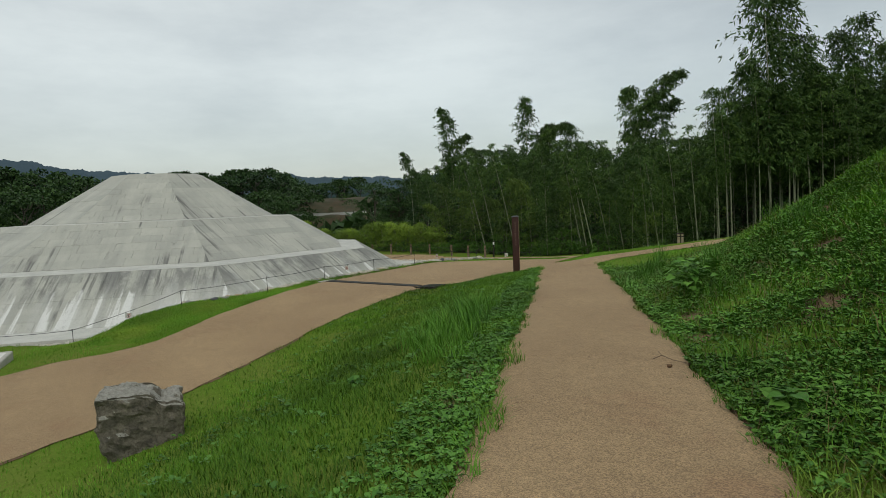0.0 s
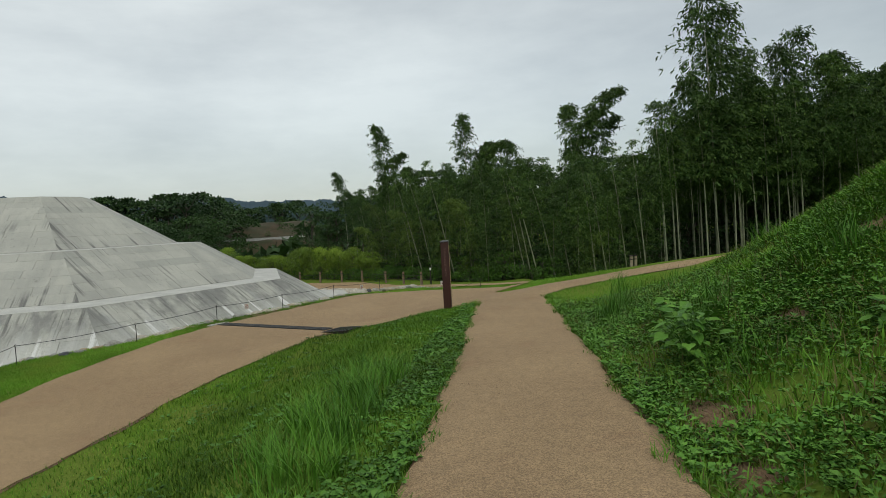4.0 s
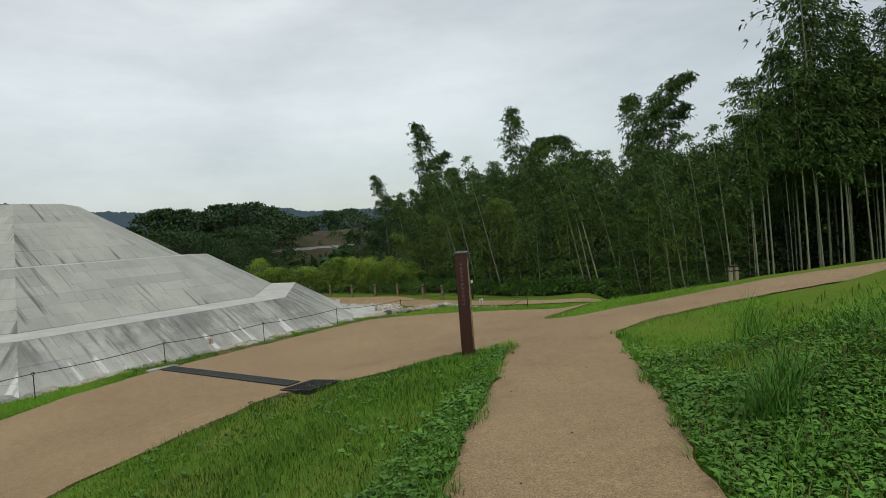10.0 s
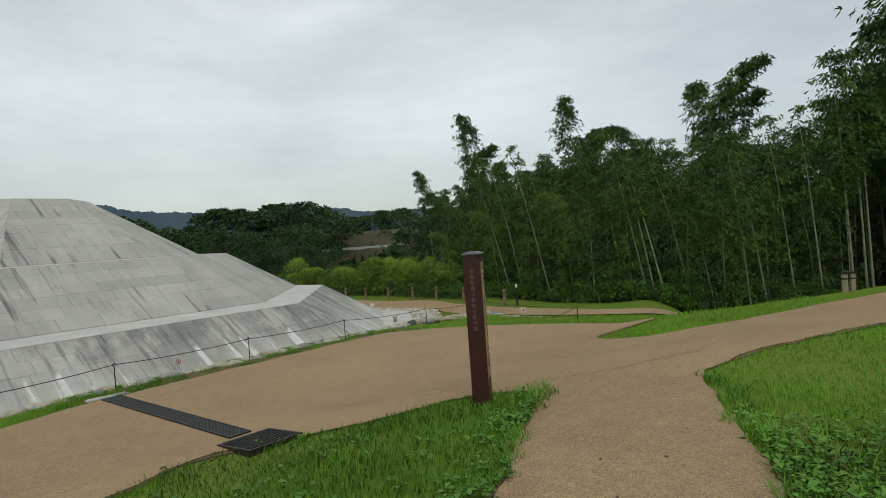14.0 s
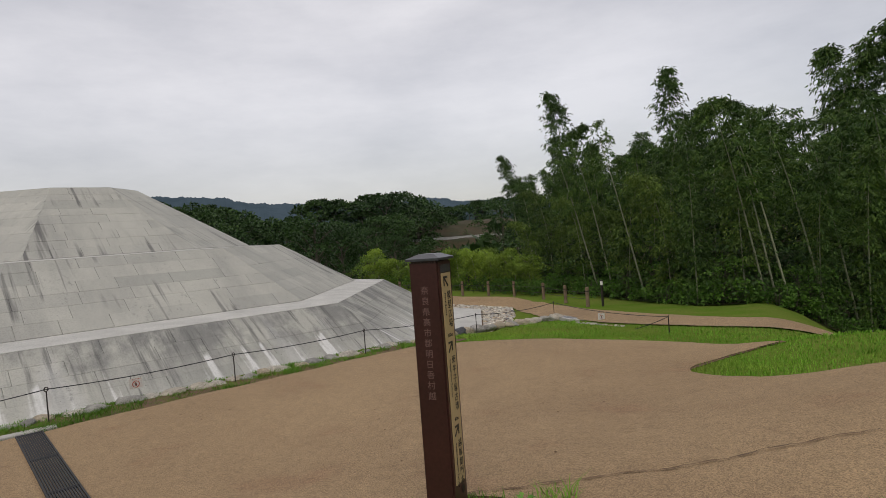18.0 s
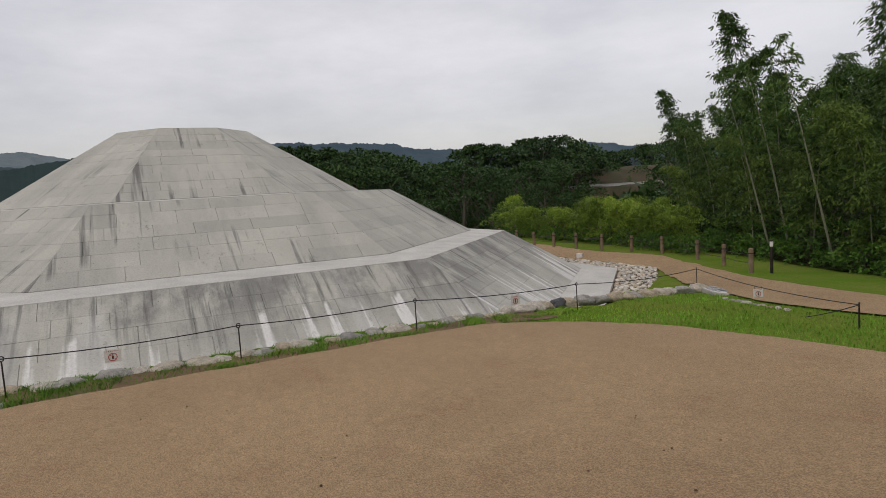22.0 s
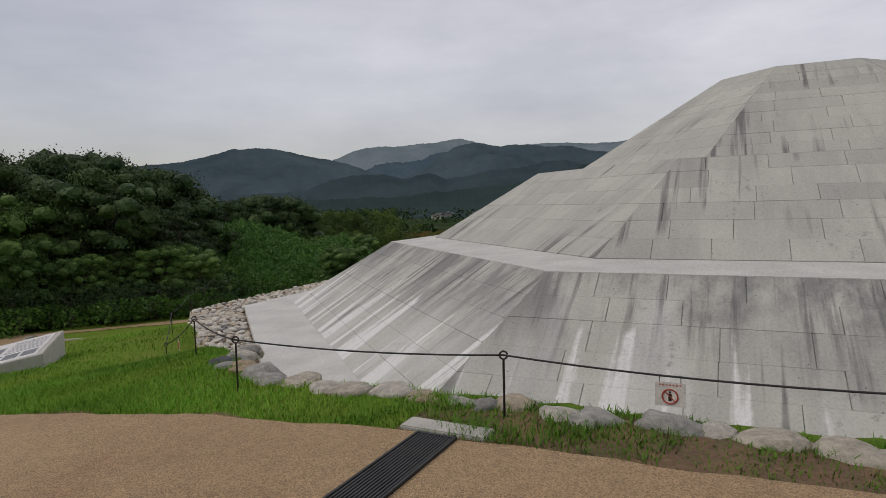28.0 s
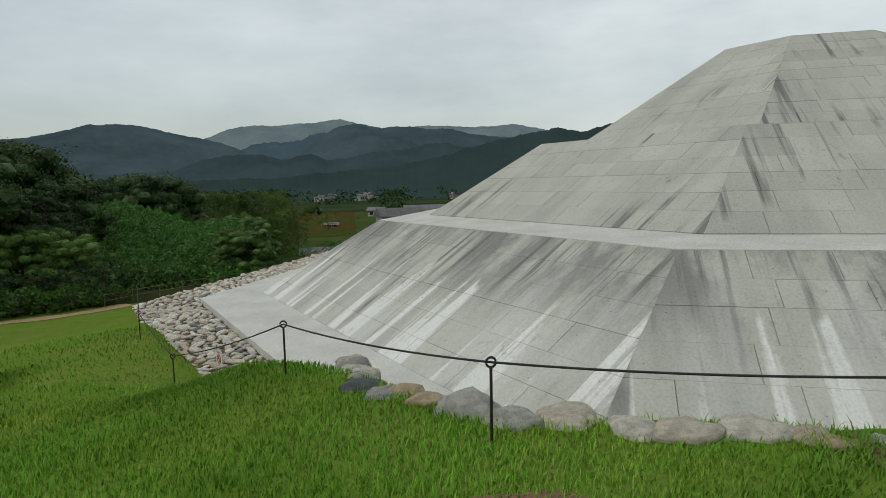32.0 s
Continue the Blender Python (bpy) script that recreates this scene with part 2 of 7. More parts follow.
M_ROCK = rock_mat()
M_SIGN_BROWN = two_tone("brown_painted_steel", (0.062, 0.021, 0.018), (0.048, 0.017, 0.015), 3, 0.32, 0.05, 0.001, 50)
M_CAP = two_tone("grey_cap_metal", (0.09, 0.09, 0.10), (0.065, 0.065, 0.07), 5, 0.35, 0.05, 0.001, 60, 0.4)
M_CREAM = mat("cream_sign_face", (0.50, 0.37, 0.20), 0.4)
M_INK = mat("black_lettering", (0.015, 0.012, 0.010), 0.5)
M_PALE_INK = mat("pale_lettering", (0.20, 0.115, 0.10), 0.5)
M_WHITE = two_tone("white_plate", (0.74, 0.73, 0.70), (0.62, 0.61, 0.58), 9, 0.5, 0.05, 0.001, 60)
M_RED = mat("red_ring", (0.42, 0.06, 0.04), 0.5)
M_GREY_PRINT = two_tone("grey_print", (0.07, 0.08, 0.095), (0.20, 0.21, 0.21), 9, 0.4, 0.0, 0.001, 60)
M_PRINT_TEXT = mat("print_lines", (0.30, 0.31, 0.33), 0.5)
M_WOOD_POST = two_tone("weathered_log", (0.24, 0.17, 0.11), (0.15, 0.105, 0.07), 5, 0.9, 0.5, 0.01, 40)
M_STAKE = two_tone("pale_stake", (0.34, 0.29, 0.20), (0.26, 0.22, 0.15), 5, 0.9, 0.4, 0.006, 40)
M_BARK = two_tone("bark", (0.10, 0.085, 0.065), (0.06, 0.052, 0.042), 4, 0.95, 0.8, 0.03, 20)
M_CULM = two_tone("bamboo_culm", (0.150, 0.165, 0.100), (0.245, 0.255, 0.175), 2, 0.5, 0.1, 0.004, 16, 0, 0.25)
M_BAMBOO = leaf_mat("bamboo_leaf", (0.026, 0.064, 0.016), (0.082, 0.138, 0.034), 0.5, 0.5)
M_BAMBOO_LIGHT = leaf_mat("young_bamboo_leaf", (0.130, 0.215, 0.030), (0.205, 0.290, 0.046), 0.5, 0.35)
# bamboo_leaf again, paler: the light on the leaves is in the colour
M_BAMBOO_MID = leaf_mat("bamboo_leaf_lit_tone", (0.048, 0.094, 0.020), (0.118, 0.172, 0.040), 0.5, 0.45)
M_LIME = leaf_mat("lime_leaf", (0.082, 0.152, 0.024), (0.150, 0.225, 0.038), 0.5, 0.35)
M_TREE = leaf_mat("evergreen_leaf", (0.025, 0.054, 0.021), (0.047, 0.088, 0.029), 0.5, 0.45)
M_TREE_MID = leaf_mat("valley_tree_leaf", (0.032, 0.060, 0.024), (0.064, 0.102, 0.036), 0.5, 0.5)
M_CREEPER = leaf_mat("creeper_leaf", (0.078, 0.185, 0.040), (0.130, 0.270, 0.060), 0.5, 0.35)
M_BUSH_DEEP = leaf_mat("deep_green_leaf", (0.062, 0.118, 0.030), (0.108, 0.176, 0.046), 0.5, 0.45)
M_BUSH = leaf_mat("bush_leaf", (0.050, 0.120, 0.022), (0.085, 0.175, 0.032), 0.5, 0.4)


def path_mat():
    """Resin-bound gravel: sandy, with single grains, a broad mottling and a reddish tinge here and there."""
    m = mat("sandy_gravel", (0.33, 0.25, 0.17), 0.95)
    obj = m.node_tree.nodes.new("ShaderNodeTexCoord").outputs["Object"]
    col = mixed(m, (0.385, 0.268, 0.150), (0.325, 0.222, 0.124), ramp_out(m, noise_of(m, 0.55, 5, 0.6, obj), 0.35, 0.65))
    col = mixed(m, col, (0.310, 0.180, 0.102), ramp_out(m, noise_of(m, 1.1, 5, 0.6, obj), 0.58, 0.86))
    vor = node(m, "ShaderNodeTexVoronoi", Scale=150.0)
    link(m, obj, vor.inputs["Vector"])
    tone = m.node_tree.nodes.new("ShaderNodeSeparateColor")
    link(m, vor.outputs["Color"], tone.inputs[0])
    col = mixed(m, col, ramp_node_out(m, tone.outputs[0], ((0, (0.38, 0.36, 0.34)), (0.5, (1, 1, 1)), (1, (1.75, 1.70, 1.62)))), 0.58, "MULTIPLY")
    mid = noise_of(m, 9, 4, 0.7, obj)
    col = mixed(m, col, ramp_node_out(m, mid, ((0.3, (0.90, 0.90, 0.89)), (0.7, (1.09, 1.09, 1.09)))), 1.0, "MULTIPLY")
    base_of(m, col)
    bumped(m, vor.outputs["Distance"], 0.7, 0.008)
    return m


M_PATH = path_mat()


def slab_mat():
    """Cement-grey facing slabs: cloudy tone, dark rain streaks, and white lime runs on the lowest courses. UV: metres along
    the face and down the slope."""
    m = mat("facing_slab", (0.40, 0.40, 0.38), 0.85)
    uv = m.node_tree.nodes.new("ShaderNodeUVMap").outputs["UV"]
    sep = m.node_tree.nodes.new("ShaderNodeSeparateXYZ")
    link(m, uv, sep.inputs[0])
    down = sep.outputs["Y"]
    obj = m.node_tree.nodes.new("ShaderNodeTexCoord").outputs["Object"]
    col = mixed(m, (0.495, 0.492, 0.446), (0.420, 0.418, 0.382), ramp_out(m, noise_of(m, 0.8, 6, 0.6, obj), 0.33, 0.68))
    info = m.node_tree.nodes.new("ShaderNodeObjectInfo")
    col = mixed(m, col, ramp_node_out(m, info.outputs["Random"], ((0, (0.85, 0.86, 0.85)), (0.10, (0.95, 0.95, 0.94)), (0.6, (1.0, 1.0, 0.98)), (1, (1.06, 1.06, 1.04)))), 1.0, "MULTIPLY")
    wide = ramp_out(m, noise_of(m, 1.0, 5, 0.6, uv, (1.3, 0.20, 1)), 0.47, 0.66)
    col = mixed(m, col, (0.235, 0.235, 0.225), math_of(m, "MULTIPLY", wide, 0.34))
    thin = ramp_out(m, noise_of(m, 1.0, 4, 0.55, uv, (5.5, 0.20, 1)), 0.54, 0.64)
    blot = ramp_out(m, noise_of(m, 0.42, 3, 0.5, uv), 0.49, 0.57)
    col = mixed(m, col, (0.13, 0.13, 0.125), math_of(m, "MULTIPLY", math_of(m, "MULTIPLY", thin, blot), 0.85))
    grime = ramp_out(m, noise_of(m, 1.0, 5, 0.65, uv, (1.1, 0.55, 1)), 0.42, 0.56)       # black growth under the lower ledge
    under = ramp_node_out(m, math_of(m, "DIVIDE", math_of(m, "ADD", down, 2.0), 6.0), ((0.30, (0, 0, 0)), (0.335, (1, 1, 1)), (0.45, (0.85, 0.85, 0.85)), (0.62, (0, 0, 0))))
    col = mixed(m, col, (0.205, 0.207, 0.196), math_of(m, "MULTIPLY", math_of(m, "MULTIPLY", grime, under), 0.92))
    drip = ramp_out(m, noise_of(m, 1.0, 5, 0.65, uv, (6.5, 0.30, 1)), 0.53, 0.64)
    col = mixed(m, col, (0.115, 0.117, 0.110), math_of(m, "MULTIPLY", math_of(m, "MULTIPLY", drip, under), 0.85))
    # white lime runs: pointed above, wider below, most of them on the two faces beside the front one
    side = math_of(m, "MULTIPLY", math_of(m, "GREATER_THAN", math_of(m, "ABSOLUTE", math_of(m, "SUBTRACT", sep.outputs["X"], 60.0)), 12.0), -0.016)
    slope = math_of(m, "MULTIPLY", math_of(m, "MAXIMUM", down, 0.0), 0.055)
    run = math_of(m, "ADD", math_of(m, "ADD", noise_of(m, 1.0, 4, 0.55, uv, (2.9, 0.11, 1)), slope), side)
    run = ramp_out(m, math_of(m, "ADD", run, math_of(m, "MULTIPLY", noise_of(m, 9, 3, 0.6, uv), 0.06)), 0.650, 0.702)
    joint = math_of(m, "ADD", down, math_of(m, "MULTIPLY", noise_of(m, 1.0, 2, 0.5, uv, (2.6, 0.0, 1)), -1.4))
    low = ramp_out(m, math_of(m, "DIVIDE", joint, 10.0), 0.020, 0.030)
    col = mixed(m, col, (0.78, 0.78, 0.76), math_of(m, "MULTIPLY", math_of(m, "MULTIPLY", run, low), 0.82))
    veil = ramp_out(m, math_of(m, "ADD", noise_of(m, 1.0, 4, 0.6, uv, (1.6, 0.25, 1)), math_of(m, "MULTIPLY", down, 0.09)), 0.60, 0.82)
    col = mixed(m, col, (0.63, 0.63, 0.615), math_of(m, "MULTIPLY", math_of(m, "MULTIPLY", veil, math_of(m, "GREATER_THAN", down, 0.0)), 0.42))
    scab = math_of(m, "MULTIPLY", ramp_out(m, noise_of(m, 1.0, 6, 0.75, uv, (7.0, 4.5, 1)), 0.56, 0.66), ramp_out(m, noise_of(m, 1.0, 3, 0.6, uv, (0.9, 0.6, 1)), 0.48, 0.62))
    col = mixed(m, col, (0.17, 0.17, 0.16), math_of(m, "MULTIPLY", scab, 0.6))       # black lichen scabs
    spots = noise_of(m, 38, 3, 0.6, obj)
    col = mixed(m, col, ramp_node_out(m, spots, ((0.3, (0.70, 0.70, 0.70)), (0.5, (1, 1, 1)), (0.72, (1.14, 1.14, 1.14)))), 0.5, "MULTIPLY")
    pit = node(m, "ShaderNodeTexVoronoi", Scale=7.0)
    link(m, obj, pit.inputs["Vector"])
    col = mixed(m, (0.14, 0.14, 0.13), col, ramp_out(m, pit.outputs["Distance"], 0.04, 0.07))
    base_of(m, col)
    bumped(m, spots, 0.35, 0.006)
    return m


M_SLAB = slab_mat()
M_JOINT = two_tone("mortar_joint", (0.27, 0.27, 0.255), (0.60, 0.60, 0.575), 5, 0.95, 0.3, 0.004, 50)
M_LEDGE = two_tone("pale_ledge", (0.585, 0.580, 0.540), (0.480, 0.477, 0.445), 1.5, 0.85, 0.25, 0.005, 40)


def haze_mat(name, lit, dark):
    """Wooded hills far off, the damp air's haze put into a glowing colour, with spurs and gullies painted lit and dark,
    and a fine texture of tree crowns.
    """
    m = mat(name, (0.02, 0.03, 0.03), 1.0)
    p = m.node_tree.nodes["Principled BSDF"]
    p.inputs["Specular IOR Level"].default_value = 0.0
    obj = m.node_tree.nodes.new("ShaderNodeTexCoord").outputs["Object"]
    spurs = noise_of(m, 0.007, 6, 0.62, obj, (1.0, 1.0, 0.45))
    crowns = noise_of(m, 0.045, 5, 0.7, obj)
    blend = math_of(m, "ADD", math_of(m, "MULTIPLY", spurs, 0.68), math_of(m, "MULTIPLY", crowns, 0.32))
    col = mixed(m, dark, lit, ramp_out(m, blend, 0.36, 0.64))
    # the hazy colour glows by itself, whatever light falls on it
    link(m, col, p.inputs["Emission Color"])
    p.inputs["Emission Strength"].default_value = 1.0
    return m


# ---- helpers for meshes ----
def part(name, bm, material, parent=None, label="", smooth=False):
    """One mesh object from a bmesh (freed), under a thing or a part."""
    me = bpy.data.meshes.new(name)
    bm.to_mesh(me)
    bm.free()
    return part_of(name, me, material, parent, label, smooth)


def part_of(name, me, material, parent=None, label="", smooth=False):
    if material:
        me.materials.append(material)
    if smooth:
        me.polygons.foreach_set("use_smooth", [True] * len(me.polygons))
    ob = new(name, me)
    if parent:
        ob.parent = parent
    if label:
        ob["label"] = label
    return ob


def thing(name, m, label, category, group="", kind=""):
    ob = new(name)
    ob.matrix_basis = m
    ob.empty_display_size = 0.1
    return tagged(ob, label, category, group, kind)


def arrays(name, verts, faces, material, parent=None, label="", smooth=False):
    """A mesh from numpy arrays of points and of equal-sided faces."""
    me = bpy.data.meshes.new(name)
    verts, faces = np.asarray(verts, np.float32), np.asarray(faces, np.int32)
    n = faces.shape[1]
    me.vertices.add(len(verts))
    me.vertices.foreach_set("co", verts.ravel())
    me.loops.add(faces.size)
    me.loops.foreach_set("vertex_index", faces.ravel())
    me.polygons.add(len(faces))
    me.polygons.foreach_set("loop_start", np.arange(0, faces.size, n, dtype=np.int32))
    me.polygons.foreach_set("loop_total", np.full(len(faces), n, np.int32))
    me.update(calc_edges=True)
    return part_of(name, me, material, parent, label, smooth)


def box(bm, cx, cy, cz, sx, sy, sz, bevel=0.0):
    r = bmesh.ops.create_cube(bm, size=1.0, matrix=Matrix.LocRotScale((cx, cy, cz), None, (sx, sy, sz)))
    if bevel:
        es = {e for v in r["verts"] for e in v.link_edges}
        bmesh.ops.bevel(bm, geom=list(es), offset=bevel, segments=2, affect="EDGES")
    return bm


def tube(bm, points, radius, sides=8, cap=True, end=None):
    """A round bar along points; radius may shrink to end."""
    pts = [Vector(p) for p in points]
    rings = []
    for i, p in enumerate(pts):
        d = (pts[min(i + 1, len(pts) - 1)] - pts[max(i - 1, 0)]).normalized()
        q = d.to_track_quat("Z", "Y").to_matrix()
        f = i / max(len(pts) - 1, 1)
        r = radius + ((end if end is not None else radius) - radius) * f
        rings.append([bm.verts.new(p + q @ Vector((r * math.cos(2 * math.pi * k / sides), r * math.sin(2 * math.pi * k / sides), 0))) for k in range(sides)])
    for a, b in zip(rings, rings[1:]):
        for k in range(sides):
            bm.faces.new((a[k], a[(k + 1) % sides], b[(k + 1) % sides], b[k]))
    if cap:
        bm.faces.new(rings[0][::-1])
        bm.faces.new(rings[-1])
    return bm


def smooth_line(pts, step=0.25):
    """A Catmull-Rom line through points, sampled about every step."""
    p = np.asarray(pts, float)
    p = np.vstack([2 * p[0] - p[1], p, 2 * p[-1] - p[-2]])
    out = []
    for i in range(1, len(p) - 2):
        n = max(2, int(np.linalg.norm(p[i + 1] - p[i]) / step))
        for t in np.linspace(0, 1, n, endpoint=False):
            a, b, c, d = p[i - 1], p[i], p[i + 1], p[i + 2]
            out.append(0.5 * (2 * b + (c - a) * t + (2 * a - 5 * b + 4 * c - d) * t * t + (3 * b - a - 3 * c + d) * t ** 3))
    out.append(p[-2])
    return np.array(out)


def inside(poly, x, y):
    """Which points lie within the outline."""
    px, py = poly[:, 0], poly[:, 1]
    qx, qy = np.roll(px, -1), np.roll(py, -1)
    hit = np.zeros(np.shape(x), bool)
    for a, b, c, d in zip(px, py, qx, qy):
        if b == d:
            continue
        hit ^= ((b > y) != (d > y)) & (x < (c - a) * (y - b) / (d - b) + a)
    return hit


# ---- ground ----

CX, CY, CORNER = -15.0, 25.05, radians(-90.8)      # the mound's axis, and the way to its first corner
BASE_Z = -1.85


def ramp(v, a, b):
    """0 at a, 1 at b, smooth between."""
    t = np.clip((v - a) / (b - a), 0.0, 1.0)
    return t * t * (3 - 2 * t)


def octa(x, y):
    """Distance from the mound's axis across the nearest face, in metres of apothem."""
    dx, dy = x - CX, y - CY
    best = np.full(np.shape(dx), -1e9)
    for k in range(8):
        a = CORNER + radians(22.5 + 45 * k)
        best = np.maximum(best, dx * math.cos(a) + dy * math.sin(a))
    return best


def soft_min(a, b, k):
    h = np.clip(0.5 + 0.5 * (b - a) / k, 0.0, 1.0)
    return b + (a - b) * h - k * h * (1 - h)


def lumps(x, y):
    return (np.sin(x * 0.9 + 1.3 * np.sin(y * 0.31)) * np.sin(y * 0.7 + 0.8 * np.sin(x * 0.43)) * 0.5
            + np.sin(x * 2.3 + y * 1.1) * np.sin(y * 2.7 - x * 0.6) * 0.25)


def walk_x(y):
    """The middle of the upper path."""
    return np.interp(y, [-30, 0, 6, 11, 15, 17], [2.6, 2.75, 2.9, 3.05, 3.2, 3.3])


def height(x, y):
    """The ground's height above the datum."""
    x, y = np.asarray(x, float), np.asarray(y, float)
    # lower path: a slope up to a level place before the mound
    slope = -0.93 + 0.045 * (x + 1.3) + 0.125 * (y - 13.8)
    level = -0.90 + 0.42 * ramp(x, -1, 3.0) * (1 - ramp(y, 15, 21.5)) - 0.075 * np.clip(y - 22, 0, 12) * (1 - ramp(x, 2, 9))
    low = soft_min(slope, level, 0.25)
    low = np.maximum(low, -2.3 - 0.10 * np.clip(6 - y, 0, 40))
    # rise of the right-hand path, up to a grassy crest beyond which the ground falls away
    crest = np.interp(x, [2.2, 3.2, 4.2, 5.4, 6.3, 7.2, 9, 14], [21.3, 21.5, 21.7, 21.95, 22.2, 22.45, 22.6, 22.8])
    climb = 0.8 * np.clip((x - 2.2) / 9.8, 0, 1.3) + 0.1 * ramp(x, 2.2, 4)
    low = low + climb * ramp(y, 15, 19) - (climb + 0.35 * ramp(x, 3.2, 6)) * ramp(y, crest, crest + 1.7) * ramp(y, 15, 19) - 1.5 * ramp(x, 3.4, 7) * ramp(y, crest, crest + 9)
    # upper path and the bank beneath it
    up = np.interp(y, [-30, 0, 6, 10, 14.4, 16.5, 18.5, 22], [0.3, -0.10, -0.20, -0.28, -0.45, -0.56, -0.72, -0.95])
    wx = walk_x(y)
    left_edge, right_edge = wx - 0.75, wx + 0.75
    foot = np.interp(y, [-30, 0, 7, 11, 14, 15.3, 16.2], [-9, -5.6, -3.1, -1.75, -0.75, -0.1, 1.6])
    across = np.clip((x - foot) / np.maximum(left_edge - foot, 0.3), 0, 1)
    across = across * across * (3 - 2 * across) * 0.45 + across * 0.55
    near = 1 - ramp(y, 15.0, 17.2)
    z = low + (up - low) * across * near
    # the hillside above the upper path
    over = np.clip(x - right_edge, 0, 60)
    back = y - np.clip(0.6 * (x - 3.5), 0, 4.2)
    steep = np.interp(back, [-10, 8.2, 9.8, 11, 12.2, 14, 16.5], [0.62, 0.62, 0.50, 0.40, 0.29, 0.17, 0.0])
    rise = steep * (over - 0.35 * (1 - np.exp(-over / 0.35)) * 0.6)
    rise = 5.0 * np.tanh(rise / 5.0)
    z = z + rise * (x > right_edge)
    z = z - 0.2 * ramp(-x, 6.5, 10.5) * (1 - ramp(y, 13, 16))
    z = z - 0.30 * np.exp(-((x + 9.3) / 1.2) ** 2 - ((y - 13.1) / 0.8) ** 2)
    g = octa(x, y)
    # the sunken apron round the mound
    # valley on the far left, woods behind
    z = z - 5.5 * ramp(-x, 16, 48) - 0.06 * np.clip(-x - 30, 0, 60)
    z = z + 0.03 * np.clip(y - 40, 0, 120) * ramp(x, -25, 10)
    # beyond the lawn's brow a grassy slope drops to a lower terrace
    rr, aa = np.hypot(x + 2, y - 15.4), np.degrees(np.arctan2(x + 2, y - 15.4))
    lower = np.interp(rr, [11, 13, 16, 20, 25, 30, 38, 46, 60], [-1.85, -2.24, -3.1, -4.2, -5.3, -6.3, -7.4, -7.75, -8.3])
    z = z + (lower - z) * ramp(aa, -133, -126.5) * (1 - ramp(aa, -104, -92)) * ramp(rr, 12, 15) * (1 - ramp(rr, 58, 85))
    pit = BASE_Z - 0.05
    edge = np.interp(np.degrees(np.arctan2(y - CY, x - CX)), [-180, -100, -75, -62, -52, -40, 0, 8, 16, 34, 48, 180],
                     [13.2, 13.2, 13.2, 13.0, 12.45, 12.25, 12.25, 12.6, 13.15, 13.2, 13.2, 13.2])
    z = np.where(g < edge - 0.25, pit - 0.15, z + (pit - 0.15 - z) * (1 - ramp(g, edge - 0.25, edge + 0.05)))
    side = np.degrees(np.arctan2(y - CY, x - CX))
    z = z - 0.22 * np.exp(-(np.maximum(g - 13.2, 0) / 0.9) ** 2) * ramp(side, 14, 22) * (1 - ramp(side, 90, 110)) * (g > edge - 0.25)
    far_dist = np.hypot(x, y - 20)
    z = z + lumps(x, y) * 0.03 * ramp(far_dist, 20, 60)
    return z



def spread(lo, hi, near_lo, near_hi, fine, growth=1.18):
    """Grid lines: fine between near_lo and near_hi, ever wider outside."""
    mid = list(np.arange(near_lo, near_hi + fine / 2, fine))
    up, down, s = [mid[-1]], [mid[0]], fine
    while up[-1] < hi:
        s *= growth
        up.append(min(up[-1] + s, hi))
    s = fine
    while down[-1] > lo:
        s *= growth
        down.append(max(down[-1] - s, lo))
    return np.array(down[:0:-1] + mid + up[1:])


def land(x, y):
    """The whole ground: the park, then the valley falling away to the plain."""
    z = height(x, y)
    r = np.hypot(x + 2, y - 18)
    return z + (-16.0 - z) * ramp(r, 150, 420) * ramp(-x, -60, 60)


gx, gy = spread(-2600, 2600, -52, 14, 0.22), spread(-2600, 2600, -18, 40, 0.22)
GX, GY = np.meshgrid(gx, gy)
GZ = land(GX, GY)
ny, nx = GX.shape
idx = np.arange(nx * ny).reshape(ny, nx)
quads = np.stack([idx[:-1, :-1], idx[:-1, 1:], idx[1:, 1:], idx[1:, :-1]], -1).reshape(-1, 4)
ground = arrays("ground", np.stack([GX, GY, GZ], -1).reshape(-1, 3), quads, M_GRASS_SOIL, smooth=True)
tagged(ground, "grassy park ground with banks and a hillside", "ground", kind="structure")

# outlines of the paths, as seen from above
EDGE_WEST = [(-12, -6), (-11, 0), (-10.5, 3), (-10.7, 4.9), (-11.25, 5.9), (-11.7, 6.4), (-11.95, 7.0), (-11.7, 7.7), (-10.0, 8.95), (-8.07, 10.2), (-6.9, 10.75), (-6.35, 11.0), (-5.8, 11.8), (-5.45, 13.2), (-5.02, 14.4),
             (-4.72, 15.3), (-4.49, 15.9), (-4.34, 16.4), (-4.2, 16.9), (-3.68, 18.1), (-3.12, 19.5), (-2.5, 20.95), (-1.68, 22.4), (-0.5, 23.1), (0.6, 23.15),
             (2.0, 22.85), (3.0, 22.1), (3.3, 21.85)]
EDGE_NOTCH = [(3.35, 21.75), (2.8, 21.3), (2.4, 20.95), (2.3, 20.65), (2.6, 20.15), (3.05, 19.72), (3.5, 19.62), (4.0, 19.8), (4.5, 20.12), (5.0, 20.5), (5.6, 20.95), (6.2, 21.25), (6.8, 21.5), (7.6, 21.75), (9.0, 21.85), (14, 22.0), (30, 23)]
EDGE_EAST = [(30, 21.0), (14, 20.0), (9.2, 19.3), (7.6, 18.95), (6.6, 18.58), (6.05, 18.34), (5.5, 18.15), (5.0, 17.85), (4.5, 17.52), (4.05, 17.18), (3.6, 16.7), (3.43, 16.35), (3.47, 15)]
